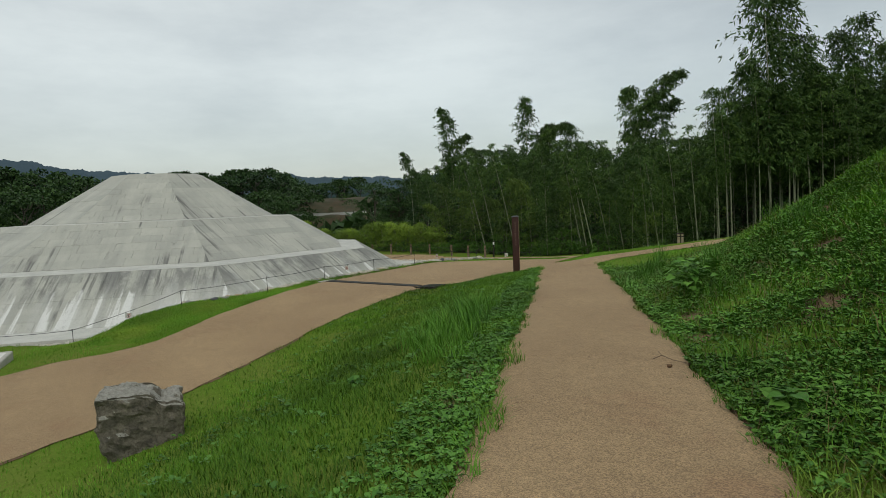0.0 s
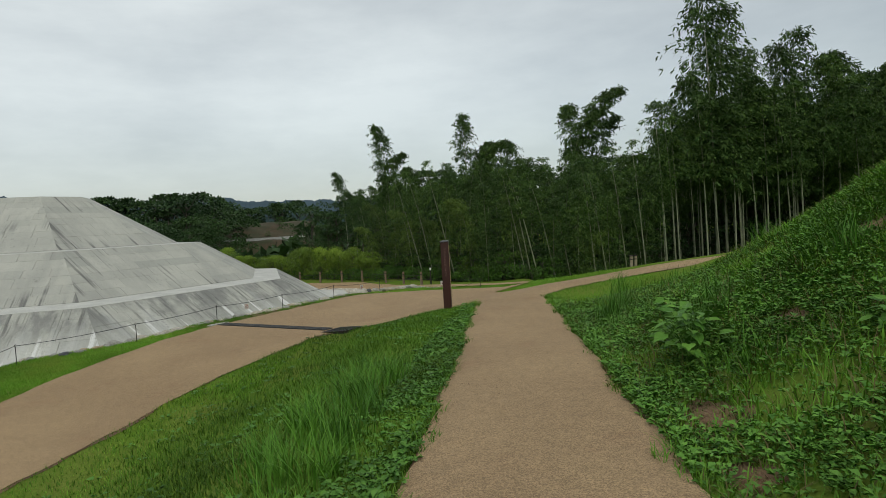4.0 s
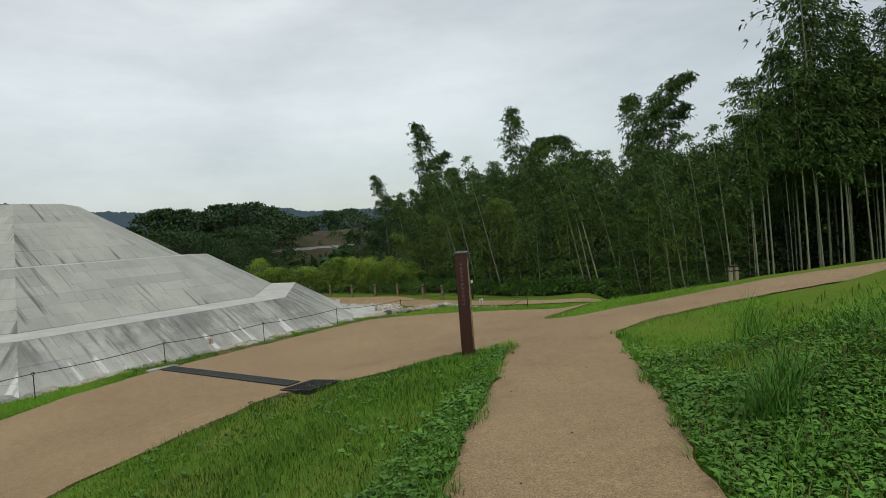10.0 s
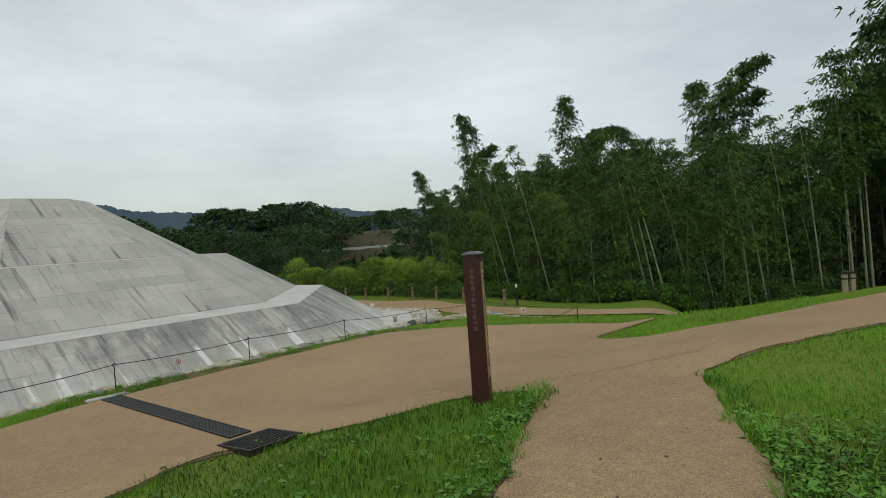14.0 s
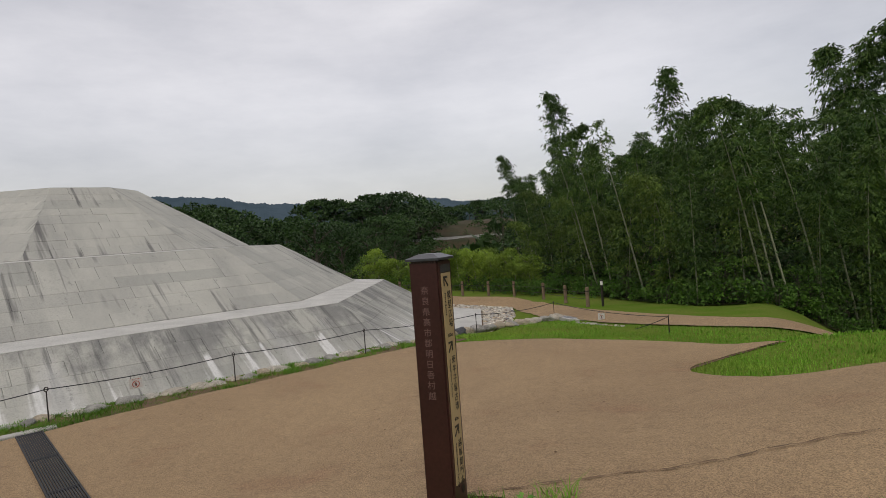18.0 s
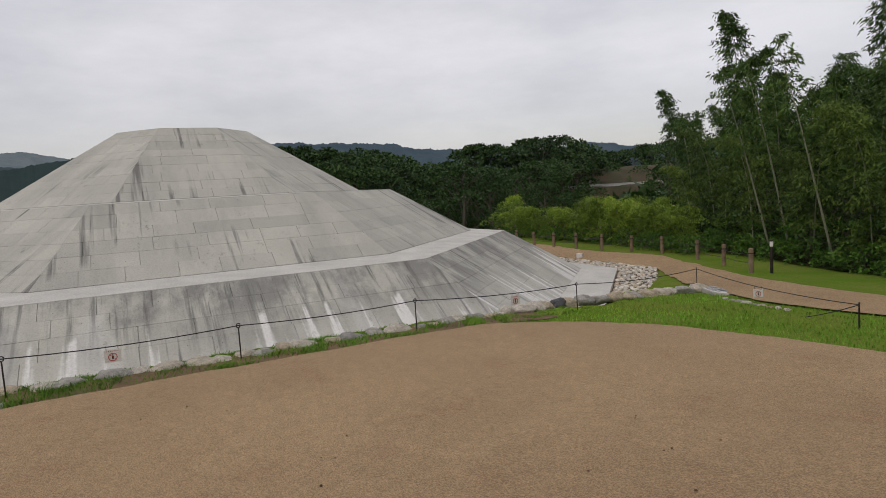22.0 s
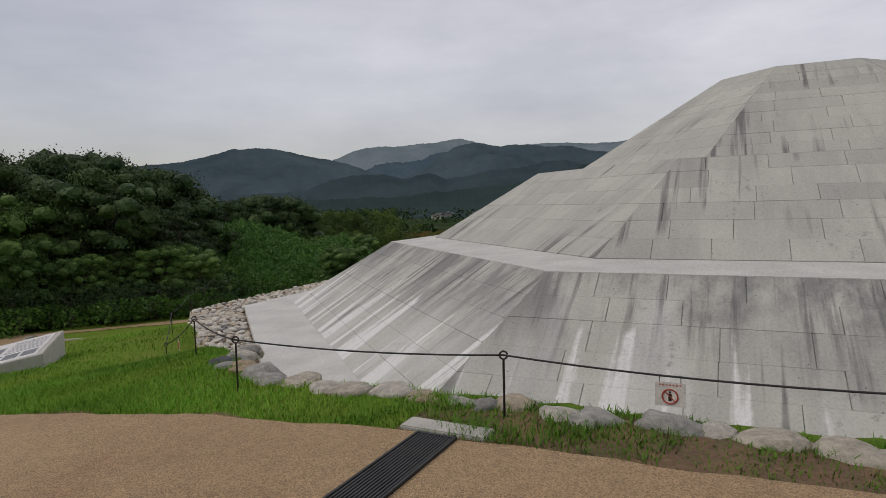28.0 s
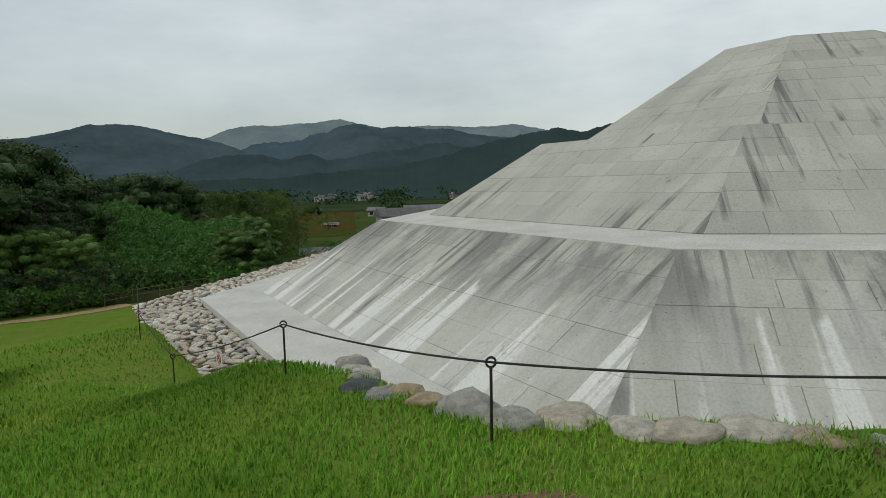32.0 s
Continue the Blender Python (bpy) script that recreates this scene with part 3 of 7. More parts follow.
EDGE_TIP = [(2.0, 14.9), (1.98, 15.7), (1.75, 16.2), (1.25, 16.35), (0.5, 16.0), (-0.35, 15.55), (-1.05, 15.1), (-1.42, 14.25), (-1.88, 13.2), (-2.33, 12.1),
            (-2.75, 10.85), (-3.42, 8.95), (-4.15, 7.75), (-4.85, 6.75), (-6.3, 4.7), (-7.3, 2.2), (-8, -1), (-9, -6)]
SIDE_UP = [(1.95, -12), (1.97, -4), (1.9, 1), (1.95, 4), (1.98, 7), (2.05, 9.5), (2.0, 12), (2.0, 14.9)]
SIDE_DOWN = [(3.47, 15), (3.48, 13.5), (3.45, 10.4), (3.47, 8), (3.49, 5.8), (3.47, 3), (3.5, -4), (3.5, -12)]
BACK_LOW = [(14, 23.9), (9, 24.1), (4.9, 24.5), (3.6, 24.8), (2.4, 25.35), (1.4, 25.8), (0.6, 26.15), (-0.1, 26.75), (-1.0, 28.2), (-2.3, 30.4), (-3.3, 32.4), (-4.2, 34.1), (-4.85, 35.05), (-6.2, 35.7), (-8.5, 36.7), (-13, 38.8), (-20, 41.0)]
BACK_HIGH = [(-20, 42.4), (-13, 40.3), (-8.5, 37.9), (-6.5, 37.2), (-5.0, 36.5), (-3.7, 35.2), (-2.4, 33.4), (-1.4, 31.7), (0, 29.9), (1.4, 28.5), (2.5, 27.5), (3.6, 26.8), (5.4, 26.1), (9, 25.7), (14, 25.5)]
LOOP_OUT = [(-49, -0.6), (-45.7, -2.8), (-44.8, -4.4), (-43.4, -7.0), (-42.5, -9.0), (-42.0, -10.4), (-41.6, -12.1), (-41.0, -13.0), (-40.1, -13.4), (-38.9, -13.3), (-37.5, -11.8), (-36.7, -10.1), (-36.4, -8.5), (-36.0, -6.0), (-36.2, -3.6)]
LOOP_IN = [(-38.4, -3.4), (-38.4, -5.2), (-38.1, -7.1), (-38.5, -9.6), (-38.8, -10.6), (-39.3, -11.05), (-40.2, -11.1), (-40.8, -10.4), (-41.4, -8.8), (-42.2, -7.1), (-42.9, -5.6), (-43.3, -3.6), (-44.6, -2.0), (-47.5, 0.6)]


def ragged(line, amount, seed):
    """The worn, uneven edge of a path."""
    out = line.copy()
    s = np.cumsum(np.r_[0, np.hypot(*np.diff(line, axis=0).T)])
    d = np.gradient(line, axis=0)
    d /= np.maximum(np.linalg.norm(d, axis=1), 1e-6)[:, None]
    w = np.sin(s * 2.1 + seed) * 0.4 + np.sin(s * 5.3 + seed * 2) * 0.35 + np.sin(s * 11.7 + seed * 3) * 0.25
    out[:, 0] += d[:, 1] * w * amount
    out[:, 1] -= d[:, 0] * w * amount
    return out


def path_sheet(name, runs, lift, label, seed):
    outline = np.vstack([ragged(smooth_line(r, 0.18), 0.05, seed + i) for i, r in enumerate(runs)])
    x0, y0 = outline.min(0)
    x1, y1 = outline.max(0)
    bm = bmesh.new()
    vs = [bm.verts.new((x, y, 0)) for x, y in outline]
    f = bm.faces.new(vs)
    f.normal_update()
    bmesh.ops.triangulate(bm, faces=[f])
    for axis, lo, hi in ((0, x0, x1), (1, y0, y1)):
        lo, hi = max(lo, -60), min(hi, 30)
        for c in np.arange(lo + 0.45, hi, 0.45):
            co, no = [0, 0, 0], [0, 0, 0]
            co[axis], no[axis] = c, 1
            bmesh.ops.bisect_plane(bm, geom=list(bm.verts) + list(bm.edges) + list(bm.faces), plane_co=co, plane_no=no, dist=1e-5)
    co = np.array([v.co for v in bm.verts])
    z = land(co[:, 0], co[:, 1]) + lift
    for v, h in zip(bm.verts, z):
        v.co.z = h
    for f in bm.faces:
        if f.normal.z < 0:
            f.normal_flip()
    ob = part(name, bm, M_PATH, smooth=True)
    tagged(ob, label, "path", kind="structure")
    # crumbled earth along the edge
    d = np.gradient(outline, axis=0)
    d /= np.maximum(np.linalg.norm(d, axis=1), 1e-6)[:, None]
    nx_, ny_ = d[:, 1], -d[:, 0]
    q = np.roll(outline, -1, axis=0)
    turn = 1 if np.sum(outline[:, 0] * q[:, 1] - q[:, 0] * outline[:, 1]) > 0 else -1
    s = np.cumsum(np.r_[0, np.hypot(*np.diff(outline, axis=0).T)])
    w = turn * np.clip(0.018 + 0.04 * np.sin(s * 1.3 + seed) + 0.035 * np.sin(s * 3.9 + seed * 2) + 0.02 * np.sin(s * 9.1), 0.004, 0.11)
    a, b = outline - np.stack([nx_, ny_], 1) * 0.05 * turn, outline + np.stack([nx_, ny_], 1) * w[:, None]
    near = np.hypot(outline[:, 0], outline[:, 1] - 12) < 12
    n = len(outline)
    v = np.vstack([np.c_[a, land(a[:, 0], a[:, 1]) + lift - 0.006], np.c_[b, land(b[:, 0], b[:, 1]) + 0.010]])
    f = [(i, i + n, i + n + 1, i + 1) for i in range(n - 1) if near[i] and near[i + 1] and np.hypot(*(outline[i + 1] - outline[i])) < 1.0]
    if f:
        tagged(arrays("path_edge", v, f, M_EARTH, smooth=True), "crumbled brown earth along the path's edge", "soil", kind="structure")
    return outline


P_MAIN = path_sheet("path_1", (EDGE_WEST, EDGE_NOTCH, EDGE_EAST, EDGE_TIP), 0.020, "wide sandy gravel path before the mound", 1)
P_UP = path_sheet("path_2", (SIDE_UP, SIDE_DOWN), 0.026, "narrow sandy gravel path along the bank", 5)
P_BACK = path_sheet("path_3", (BACK_LOW, BACK_HIGH), 0.028, "sandy gravel path behind the mound", 9)
P_LOOP = path_sheet("path_4", (LOOP_OUT, LOOP_IN), 0.032, "sandy path winding down to the valley", 13)


kerb_line = smooth_line(LOOP_IN[1:7], 0.3)
tagged(part("path_kerb", tube(bmesh.new(), [(x, y, float(land(x, y)) + 0.05) for x, y in kerb_line], 0.07, 6), M_CONCRETE, smooth=True), "pale kerb round the inside of the winding path", "kerb", kind="structure")


P_SOUTH = path_sheet("path_5", ([(-12.6, 0), (-12.3, 3), (-12.15, 4.8), (-12.4, 5.3), (-13.05, 5.35), (-13.9, 4.2), (-14.7, 2.4), (-16, -1)], [(-15.6, -2), (-13, -2.4)]), 0.030, "sandy gravel path leading off to the valley", 17)


# ---- the mound ----
def ring_point(r, k, z):
    a = CORNER + radians(45 * k)
    return Vector((CX + r * math.cos(a), CY + r * math.sin(a), z))


mound = thing("burial_mound", pose(CX, CY, BASE_Z), "octagonal stepped burial mound faced with stained grey slabs", "mound")
TIERS = [  # name, foot radius and height, head radius and height, courses, slab length
    ("lower_tier", 11.85, BASE_Z, 9.45, -0.475, 6, 1.18),
    ("middle_tier", 8.42, -0.395, 6.0, 1.02, 6, 1.05),
    ("upper_tier", 5.04, 1.06, 1.86, 3.0, 9, 0.95),
]


def core(name, rings, parent, material):
    """A solid of eight-sided rings, one above the other."""
    bm = bmesh.new()
    rows = [[bm.verts.new(ring_point(r, k, z) - Vector((CX, CY, BASE_Z))) for k in range(8)] for r, z in rings]
    for a, b in zip(rows, rows[1:]):
        for k in range(8):
            bm.faces.new((a[k], a[(k + 1) % 8], b[(k + 1) % 8], b[k]))
    bm.faces.new(rows[-1])
    return part(name, bm, material, parent)


def slab(name, corners, out, thick, gap, uv):
    """One facing slab: a thin prism on four corners (foot left, foot right, head right, head left)."""
    c = sum(corners, Vector()) / len(corners)
    pts = []
    for p in corners:
        d = p - c
        pts.append(p - d.normalized() * gap)
    top = [p + out * thick for p in pts]
    low = [p - out * 0.05 for p in pts]
    rim = [p + out * (thick - 0.006) for p in pts]
    top = [t + (c - p).normalized() * 0.004 for t, p in zip(top, pts)]
    n = len(pts)
    verts = top + rim + low
    faces = [tuple(range(n))] + [(i, i + n, (i + 1) % n + n, (i + 1) % n) for i in range(n)]
    faces += [(i + n, i + 2 * n, (i + 1) % n + 2 * n, (i + 1) % n + n) for i in range(n)]
    me = bpy.data.meshes.new(name)
    me.from_pydata(verts, [], faces)
    layer = me.uv_layers.new()
    for poly in me.polygons:
        for li in poly.loop_indices:
            layer.data[li].uv = uv[me.loops[li].vertex_index % n]
    return me


rng = random.Random(4)
mound_base = Vector((CX, CY, BASE_Z))
for tier, (tname, r0, z0, r1, z1, courses, length) in enumerate(TIERS):
    rings = [(r0 - 0.004, z0 - 0.4), (r0 - 0.004, z0), (r1 - 0.004, z1)]
    tier_ob = core(tname, rings, mound, M_JOINT)
    rest_v, rest_f, rest_uv = [], [], []
    for k in range(8):
        fl, fr = ring_point(r0, k, z0), ring_point(r0, k + 1, z0)
        hl, hr = ring_point(r1, k, z1), ring_point(r1, k + 1, z1)
        up = ((hl + hr) / 2 - (fl + fr) / 2)
        long = up.length
        along = (fr - fl).normalized()
        out = along.cross(up).normalized()
        if out.z < 0:
            out = -out
        shown = k in (0, 1, 2, 7)
        cuts = [0.0] + [(i + rng.uniform(-0.08, 0.08)) / courses for i in range(1, courses)] + [1.0]
        for c in range(courses):
            a, b = cuts[c], cuts[c + 1]
            al, ar, bl, br = fl.lerp(hl, a), fr.lerp(hr, a), fl.lerp(hl, b), fr.lerp(hr, b)
            wa, wb = (ar - al).length, (br - bl).length
            # joints stand upright on the face, measured from its middle line
            xs = []
            x = -wa / 2 + length * rng.uniform(0.3, 1.0)
            while x < wa / 2 - 0.25:
                xs.append(x)
                x += length * rng.uniform(0.65, 1.3)
            ends = [-wa / 2 - 0.006] + xs + [wa / 2 + 0.006]
            ca, cb = (al + ar) / 2, (bl + br) / 2
            lift = rng.uniform(0.0, 0.004)
            for e0, e1 in zip(ends, ends[1:]):
                lo0, lo1 = e0, e1
                hi0, hi1 = max(e0, -wb / 2), min(e1, wb / 2)
                if e0 <= -wa / 2 + 1e-6:
                    hi0 = -wb / 2 - 0.006
                if e1 >= wa / 2 - 1e-6:
                    hi1 = wb / 2 + 0.006
                if hi1 - hi0 < 0.05:
                    hi0 = hi1 = (max(min((hi0 + hi1) / 2, wb / 2), -wb / 2))
                quad = [ca + along * lo0, ca + along * lo1, cb + along * hi1, cb + along * hi0]
                if hi1 - hi0 < 0.02:
                    quad = quad[:3]
                quad = [q - mound_base for q in quad]
                thick = 0.012 + lift + rng.uniform(0, 0.003)
                base_u = k * 40 + tier * 400 + 20
                dv = [(1 - a) * long, (1 - a) * long, (1 - b) * long, (1 - b) * long]
                if tier:
                    dv = [v - 50 for v in dv]
                uv = [(base_u + lo0, dv[0]), (base_u + lo1, dv[1]), (base_u + hi1, dv[2]), (base_u + hi0, dv[3])]
                me = slab("slab", quad, out, thick, 0.0024, uv)
                ob = part_of("slab", me, M_SLAB, tier_ob) if shown else None
                if not shown:
                    off = len(rest_v)
                    rest_v += [v.co.copy() for v in me.vertices]
                    rest_f += [tuple(i + off for i in p.vertices) for p in me.polygons]
                    bpy.data.meshes.remove(me)
    if rest_v:
        me = bpy.data.meshes.new("far_slabs")
        me.from_pydata(rest_v, [], rest_f)
        tagged(part_of("far_slabs", me, M_SLAB, tier_ob), kind="stuff")
# ledges: sloping strips between the tiers, and the flat top
for lname, ro, zo, ri, zi in (("lower_ledge", 9.47, -0.462, 8.40, -0.39), ("upper_ledge", 6.02, 1.033, 5.02, 1.065), ("flat_top", 1.88, 3.013, 0.0, 3.05)):
    bm = bmesh.new()
    o = [bm.verts.new(ring_point(ro, k, zo) - mound_base) for k in range(8)]
    skirt = [bm.verts.new(ring_point(ro, k, zo - 0.05) - mound_base) for k in range(8)]
    i = [bm.verts.new(ring_point(ri, k, zi) - mound_base) for k in range(8)] if ri else None
    tip = None if ri else bm.verts.new(Vector((0, 0, zi - BASE_Z)))
    for k in range(8):
        n = (k + 1) % 8
        bm.faces.new((skirt[k], skirt[n], o[n], o[k]))
        bm.faces.new((o[k], o[n], i[n], i[k]) if ri else (o[k], o[n], tip))
    part(lname, bm, M_LEDGE, mound, "pale rain-washed cement ledge")


# ---- apron, cobbles and edging stones ----
bm = bmesh.new()
for k in range(8):
    a, b = ring_point(11.80, k, BASE_Z + 0.01), ring_point(11.80, k + 1, BASE_Z + 0.01)
    c, d = ring_point(13.05, k + 1, BASE_Z - 0.06), ring_point(13.05, k, BASE_Z - 0.06)
    e, f = ring_point(13.05, k + 1, BASE_Z - 0.3), ring_point(13.05, k, BASE_Z - 0.3)
    bm.faces.new([bm.verts.new(p) for p in (a, d, c, b)])
    bm.faces.new([bm.verts.new(p) for p in (d, f, e, c)])
bmesh.ops.remove_doubles(bm, verts=bm.verts, dist=1e-4)
apron = part("apron", bm, M_LEDGE)
tagged(apron, "smooth pale cement apron round the mound's foot", "pavement", kind="structure")


def boulder_mesh(name, seed, sx, sy, sz, rough=0.22, level=2, flat=0.0):
    bm = bmesh.new()
    bmesh.ops.create_icosphere(bm, subdivisions=level, radius=1.0)
    r = random.Random(seed)
    o = Vector((r.uniform(-50, 50), r.uniform(-50, 50), r.uniform(-50, 50)))
    for v in bm.verts:
        n = v.co.normalized()
        w = noise.noise(n * 1.1 + o) * 1.3 + noise.noise(n * 2.7 + o) * 0.5 + noise.noise(n * 6 + o) * 0.18
        q = n * (1 + rough * w)
        p = 2.6
        s = (abs(q.x) ** p + abs(q.y) ** p + abs(q.z) ** p) ** (-1 / p) * q.length
        q = q * (0.55 + 0.45 * s)
        if flat and q.z > flat:
            q.z = flat + (q.z - flat) * 0.3
        v.co = Vector((q.x * sx, q.y * sy, q.z * sz))
    me = bpy.data.meshes.new(name)
    bm.to_mesh(me)
    bm.free()
    me.polygons.foreach_set("use_smooth", [True] * len(me.polygons))
    return me


rng = random.Random(11)
stone_shapes = [boulder_mesh("boulder", 100 + i, 1, 1, 1, 0.30, 3) for i in range(9)]
for me in stone_shapes:
    me.materials.append(M_STONE)
STONE_LINE = smooth_line([(-7.5, 14.78), (-6.9, 14.88), (-6.45, 15.0), (-6.1, 15.22), (-5.8, 15.45), (-5.5, 15.74), (-5.25, 16.14), (-5.03, 16.6), (-4.78, 17.08), (-4.08, 18.6), (-3.22, 20.4), (-2.5, 22.1), (-2.25, 23.6),
                          (-2.0, 24.7), (-1.75, 25.5), (-1.55, 26.4), (-1.25, 27.1), (-0.95, 27.6)], 0.02)
run = np.cumsum(np.r_[0, np.hypot(*np.diff(STONE_LINE, axis=0).T)])
at = 0.0
while at < run[-1]:
    w = rng.choice((0.22, 0.26, 0.32, 0.42, 0.46, 0.30, 0.38, 0.25))
    i = int(np.searchsorted(run, min(at + w / 2, run[-1])))
    x, y = STONE_LINE[min(i, len(STONE_LINE) - 1)]
    if y < 17.2:
        w *= 0.66 if x < -6.3 else 0.82
    j = min(i + 5, len(STONE_LINE) - 1)
    yaw = math.atan2(STONE_LINE[j][1] - STONE_LINE[j - 6][1], STONE_LINE[j][0] - STONE_LINE[j - 6][0])
    hgt = rng.uniform(0.070, 0.105) * (0.62 + w)
    ob = new("boulder", rng.choice(stone_shapes))
    zz = float(land(x + 0.30 * math.sin(yaw), y - 0.30 * math.cos(yaw)))
    zz = max(zz, -1.0 if 15.3 < y < 23 else -1.32) + (0.05 if y > 23 else 0.0)
    ob.matrix_basis = Matrix.Translation((x + rng.uniform(-0.05, 0.05), y + rng.uniform(-0.05, 0.05), zz - 0.03)) @ \
        Euler((rng.uniform(-0.3, 0.3), rng.uniform(-0.2, 0.2), yaw + rng.uniform(-0.35, 0.35))).to_matrix().to_4x4() @ \
        Matrix.Diagonal((w / 2 * 1.02, rng.uniform(0.11, 0.17), hgt, 1))
    tagged(ob, "rounded field stone edging the mound's apron", "boulder", "edging stones")
    at += w * 0.86

# trodden earth between the stones and the path
strip_line = np.array([p for p in STONE_LINE[::8] if 17.0 < p[1] < 23.4])
sd = np.gradient(strip_line, axis=0)
sd /= np.linalg.norm(sd, axis=1)[:, None]
sn = np.stack([sd[:, 1], -sd[:, 0]], 1)
ph = np.arange(len(strip_line))
sa, sb = strip_line - sn * 0.08, strip_line + sn * (0.72 + 0.10 * np.sin(ph * 0.31) + 0.07 * np.sin(ph * 0.83))[:, None]
n = len(strip_line)
grid = [sa + (sb - sa) * f for f in (0, 0.25, 0.5, 0.75, 1.0)]
v = np.vstack([np.c_[g, land(g[:, 0], g[:, 1]) + 0.012] for g in grid])
f = [(c * n + i, (c + 1) * n + i, (c + 1) * n + i + 1, c * n + i + 1) for c in range(4) for i in range(n - 1)]
tagged(arrays("earth_strip", v, f, M_EARTH, smooth=True), "trodden brown earth with sparse grass before the edging stones", "soil", kind="structure")

# cobbles between the apron and the lawn
cobble_shapes = [boulder_mesh("cobble", 300 + i, 1, 1, 1, 0.16, 2) for i in range(6)]
simple_cobbles = [boulder_mesh("cobble", 340 + i, 1, 1, 1, 0.14, 1) for i in range(6)]
for me in cobble_shapes + simple_cobbles:
    me.materials.append(M_COBBLE)
bm = bmesh.new()
for k in (6, 7, 0, 1, 2, 3):
    a, b = ring_point(13.0, k, BASE_Z - 0.17), ring_point(13.0, k + 1, BASE_Z - 0.17)
    c, d = ring_point(14.35, k + 1, BASE_Z - 0.15), ring_point(14.35, k, BASE_Z - 0.15)
    bm.faces.new([bm.verts.new(p) for p in (a, d, c, b)])
bmesh.ops.remove_doubles(bm, verts=bm.verts, dist=1e-4)
cobble_bed = part("pavement_1", bm, M_EARTH)
tagged(cobble_bed, "band of rounded river cobbles round the apron", "cobbles", kind="structure")
cob_v, cob_f, near_count = [], [], 0
cells = {}
for _ in range(56000):
    k = rng.choice((6, 7, 7, 0, 0, 2, 2, 3))
    f, r = rng.random(), rng.uniform(13.12, 14.3)
    p = ring_point(r, k, 0).lerp(ring_point(r, k + 1, 0), f)
    if k == 0 and p.x > -7.6 or k == 2 and p.y < 27.6 or k == 3 and p.x < -11:
        continue
    size = rng.uniform(0.050, 0.095)
    key = (int(p.x / 0.3), int(p.y / 0.3))
    if any((p.x - q[0]) ** 2 + (p.y - q[1]) ** 2 < (0.86 * (size + q[2])) ** 2 for a in (-1, 0, 1) for b in (-1, 0, 1) for q in cells.get((key[0] + a, key[1] + b), ())):
        continue
    cells.setdefault(key, []).append((p.x, p.y, size))
    m = Matrix.Translation((p.x, p.y, BASE_Z - 0.16 + size * 0.25)) @ Euler((rng.uniform(-0.3, 0.3), rng.uniform(-0.3, 0.3), rng.uniform(0, 6.3))).to_matrix().to_4x4() @ \
        Matrix.Diagonal((size * rng.uniform(0.95, 1.35), size * rng.uniform(0.75, 1.0), size * rng.uniform(0.34, 0.50), 1))
    me = rng.choice(cobble_shapes)
    if k == 0 and p.x > -15 and near_count < 300:
        ob = new("cobble", me)
        ob.parent, ob.matrix_basis = cobble_bed, m
        near_count += 1
    else:
        me = rng.choice(simple_cobbles)
        off = len(cob_v)
        cob_v += [m @ v.co for v in me.vertices]
        cob_f += [tuple(i + off for i in q.vertices) for q in me.polygons]
me = bpy.data.meshes.new("far_cobbles")
me.from_pydata(cob_v, [], cob_f)
tagged(part_of("far_cobbles", me, M_COBBLE, cobble_bed, smooth=True), kind="stuff")


# ---- rope fence ----
ROPE_POSTS = [(-17.0, 10.55), (-14.35, 11.1), (-11.6, 11.95), (-9.2, 13.0), (-7.12, 14.34), (-5.28, 15.46), (-4.41, 17.41), (-3.48, 19.41), (-2.57, 21.35), (-1.66, 23.9), (-1.2, 27.9)]
ROPE_SHORT = {0: 0.42, 1: 0.42, 2: 0.38, 3: 0.36}
fence = thing("rope_fence", pose(0, 0, 0), "low rope fence on thin dark steel posts round the mound", "fence")
tops = []
for n, (x, y) in enumerate(ROPE_POSTS):
    z = float(land(x, y))
    z = max(z, -1.9)
    h = ROPE_SHORT.get(n, 0.40)
    top = Vector((x, y, z + h))
    tops.append(top)
    bm = bmesh.new()
    tube(bm, [(x, y, z - 0.1), (x, y, z + h - 0.024)], 0.0075, 8)
    post = part("post", bm, M_RUST_ROD, fence)
    bm = bmesh.new()
    ring = [(x, y + 0.024 * math.cos(a), z + h + 0.024 * math.sin(a)) for a in np.linspace(-1.45, 4.7, 15)]
    tube(bm, ring, 0.0062, 6)
    part("loop", bm, M_RUST_ROD, post)
peg = Vector((1.8, 24.3, float(land(1.8, 24.3))))
part("post", tube(bmesh.new(), [peg - Vector((0, 0, 0.1)), peg + Vector((0, 0, 0.27))], 0.010, 8), M_RUST_ROD, fence)
part("loop", tube(bmesh.new(), [peg + Vector((0, 0.03 * math.cos(a), 0.29 + 0.03 * math.sin(a))) for a in np.linspace(-1.45, 4.7, 13)], 0.008, 6), M_RUST_ROD, fence)
tops.append(peg + Vector((0, 0, 0.29)))
tops.append(Vector((1.15, 24.85, float(land(1.15, 24.85)) + 0.02)))
for a, b in zip(tops, tops[1:]):
    sag = 0.015 * (b - a).length
    pts = [a.lerp(b, f) - Vector((0, 0, sag * 4 * f * (1 - f))) for f in np.linspace(0, 1, 11)]
    bm = bmesh.new()
    tube(bm, pts, 0.006, 6)
    part("rope", bm, M_ROPE, fence, smooth=True)


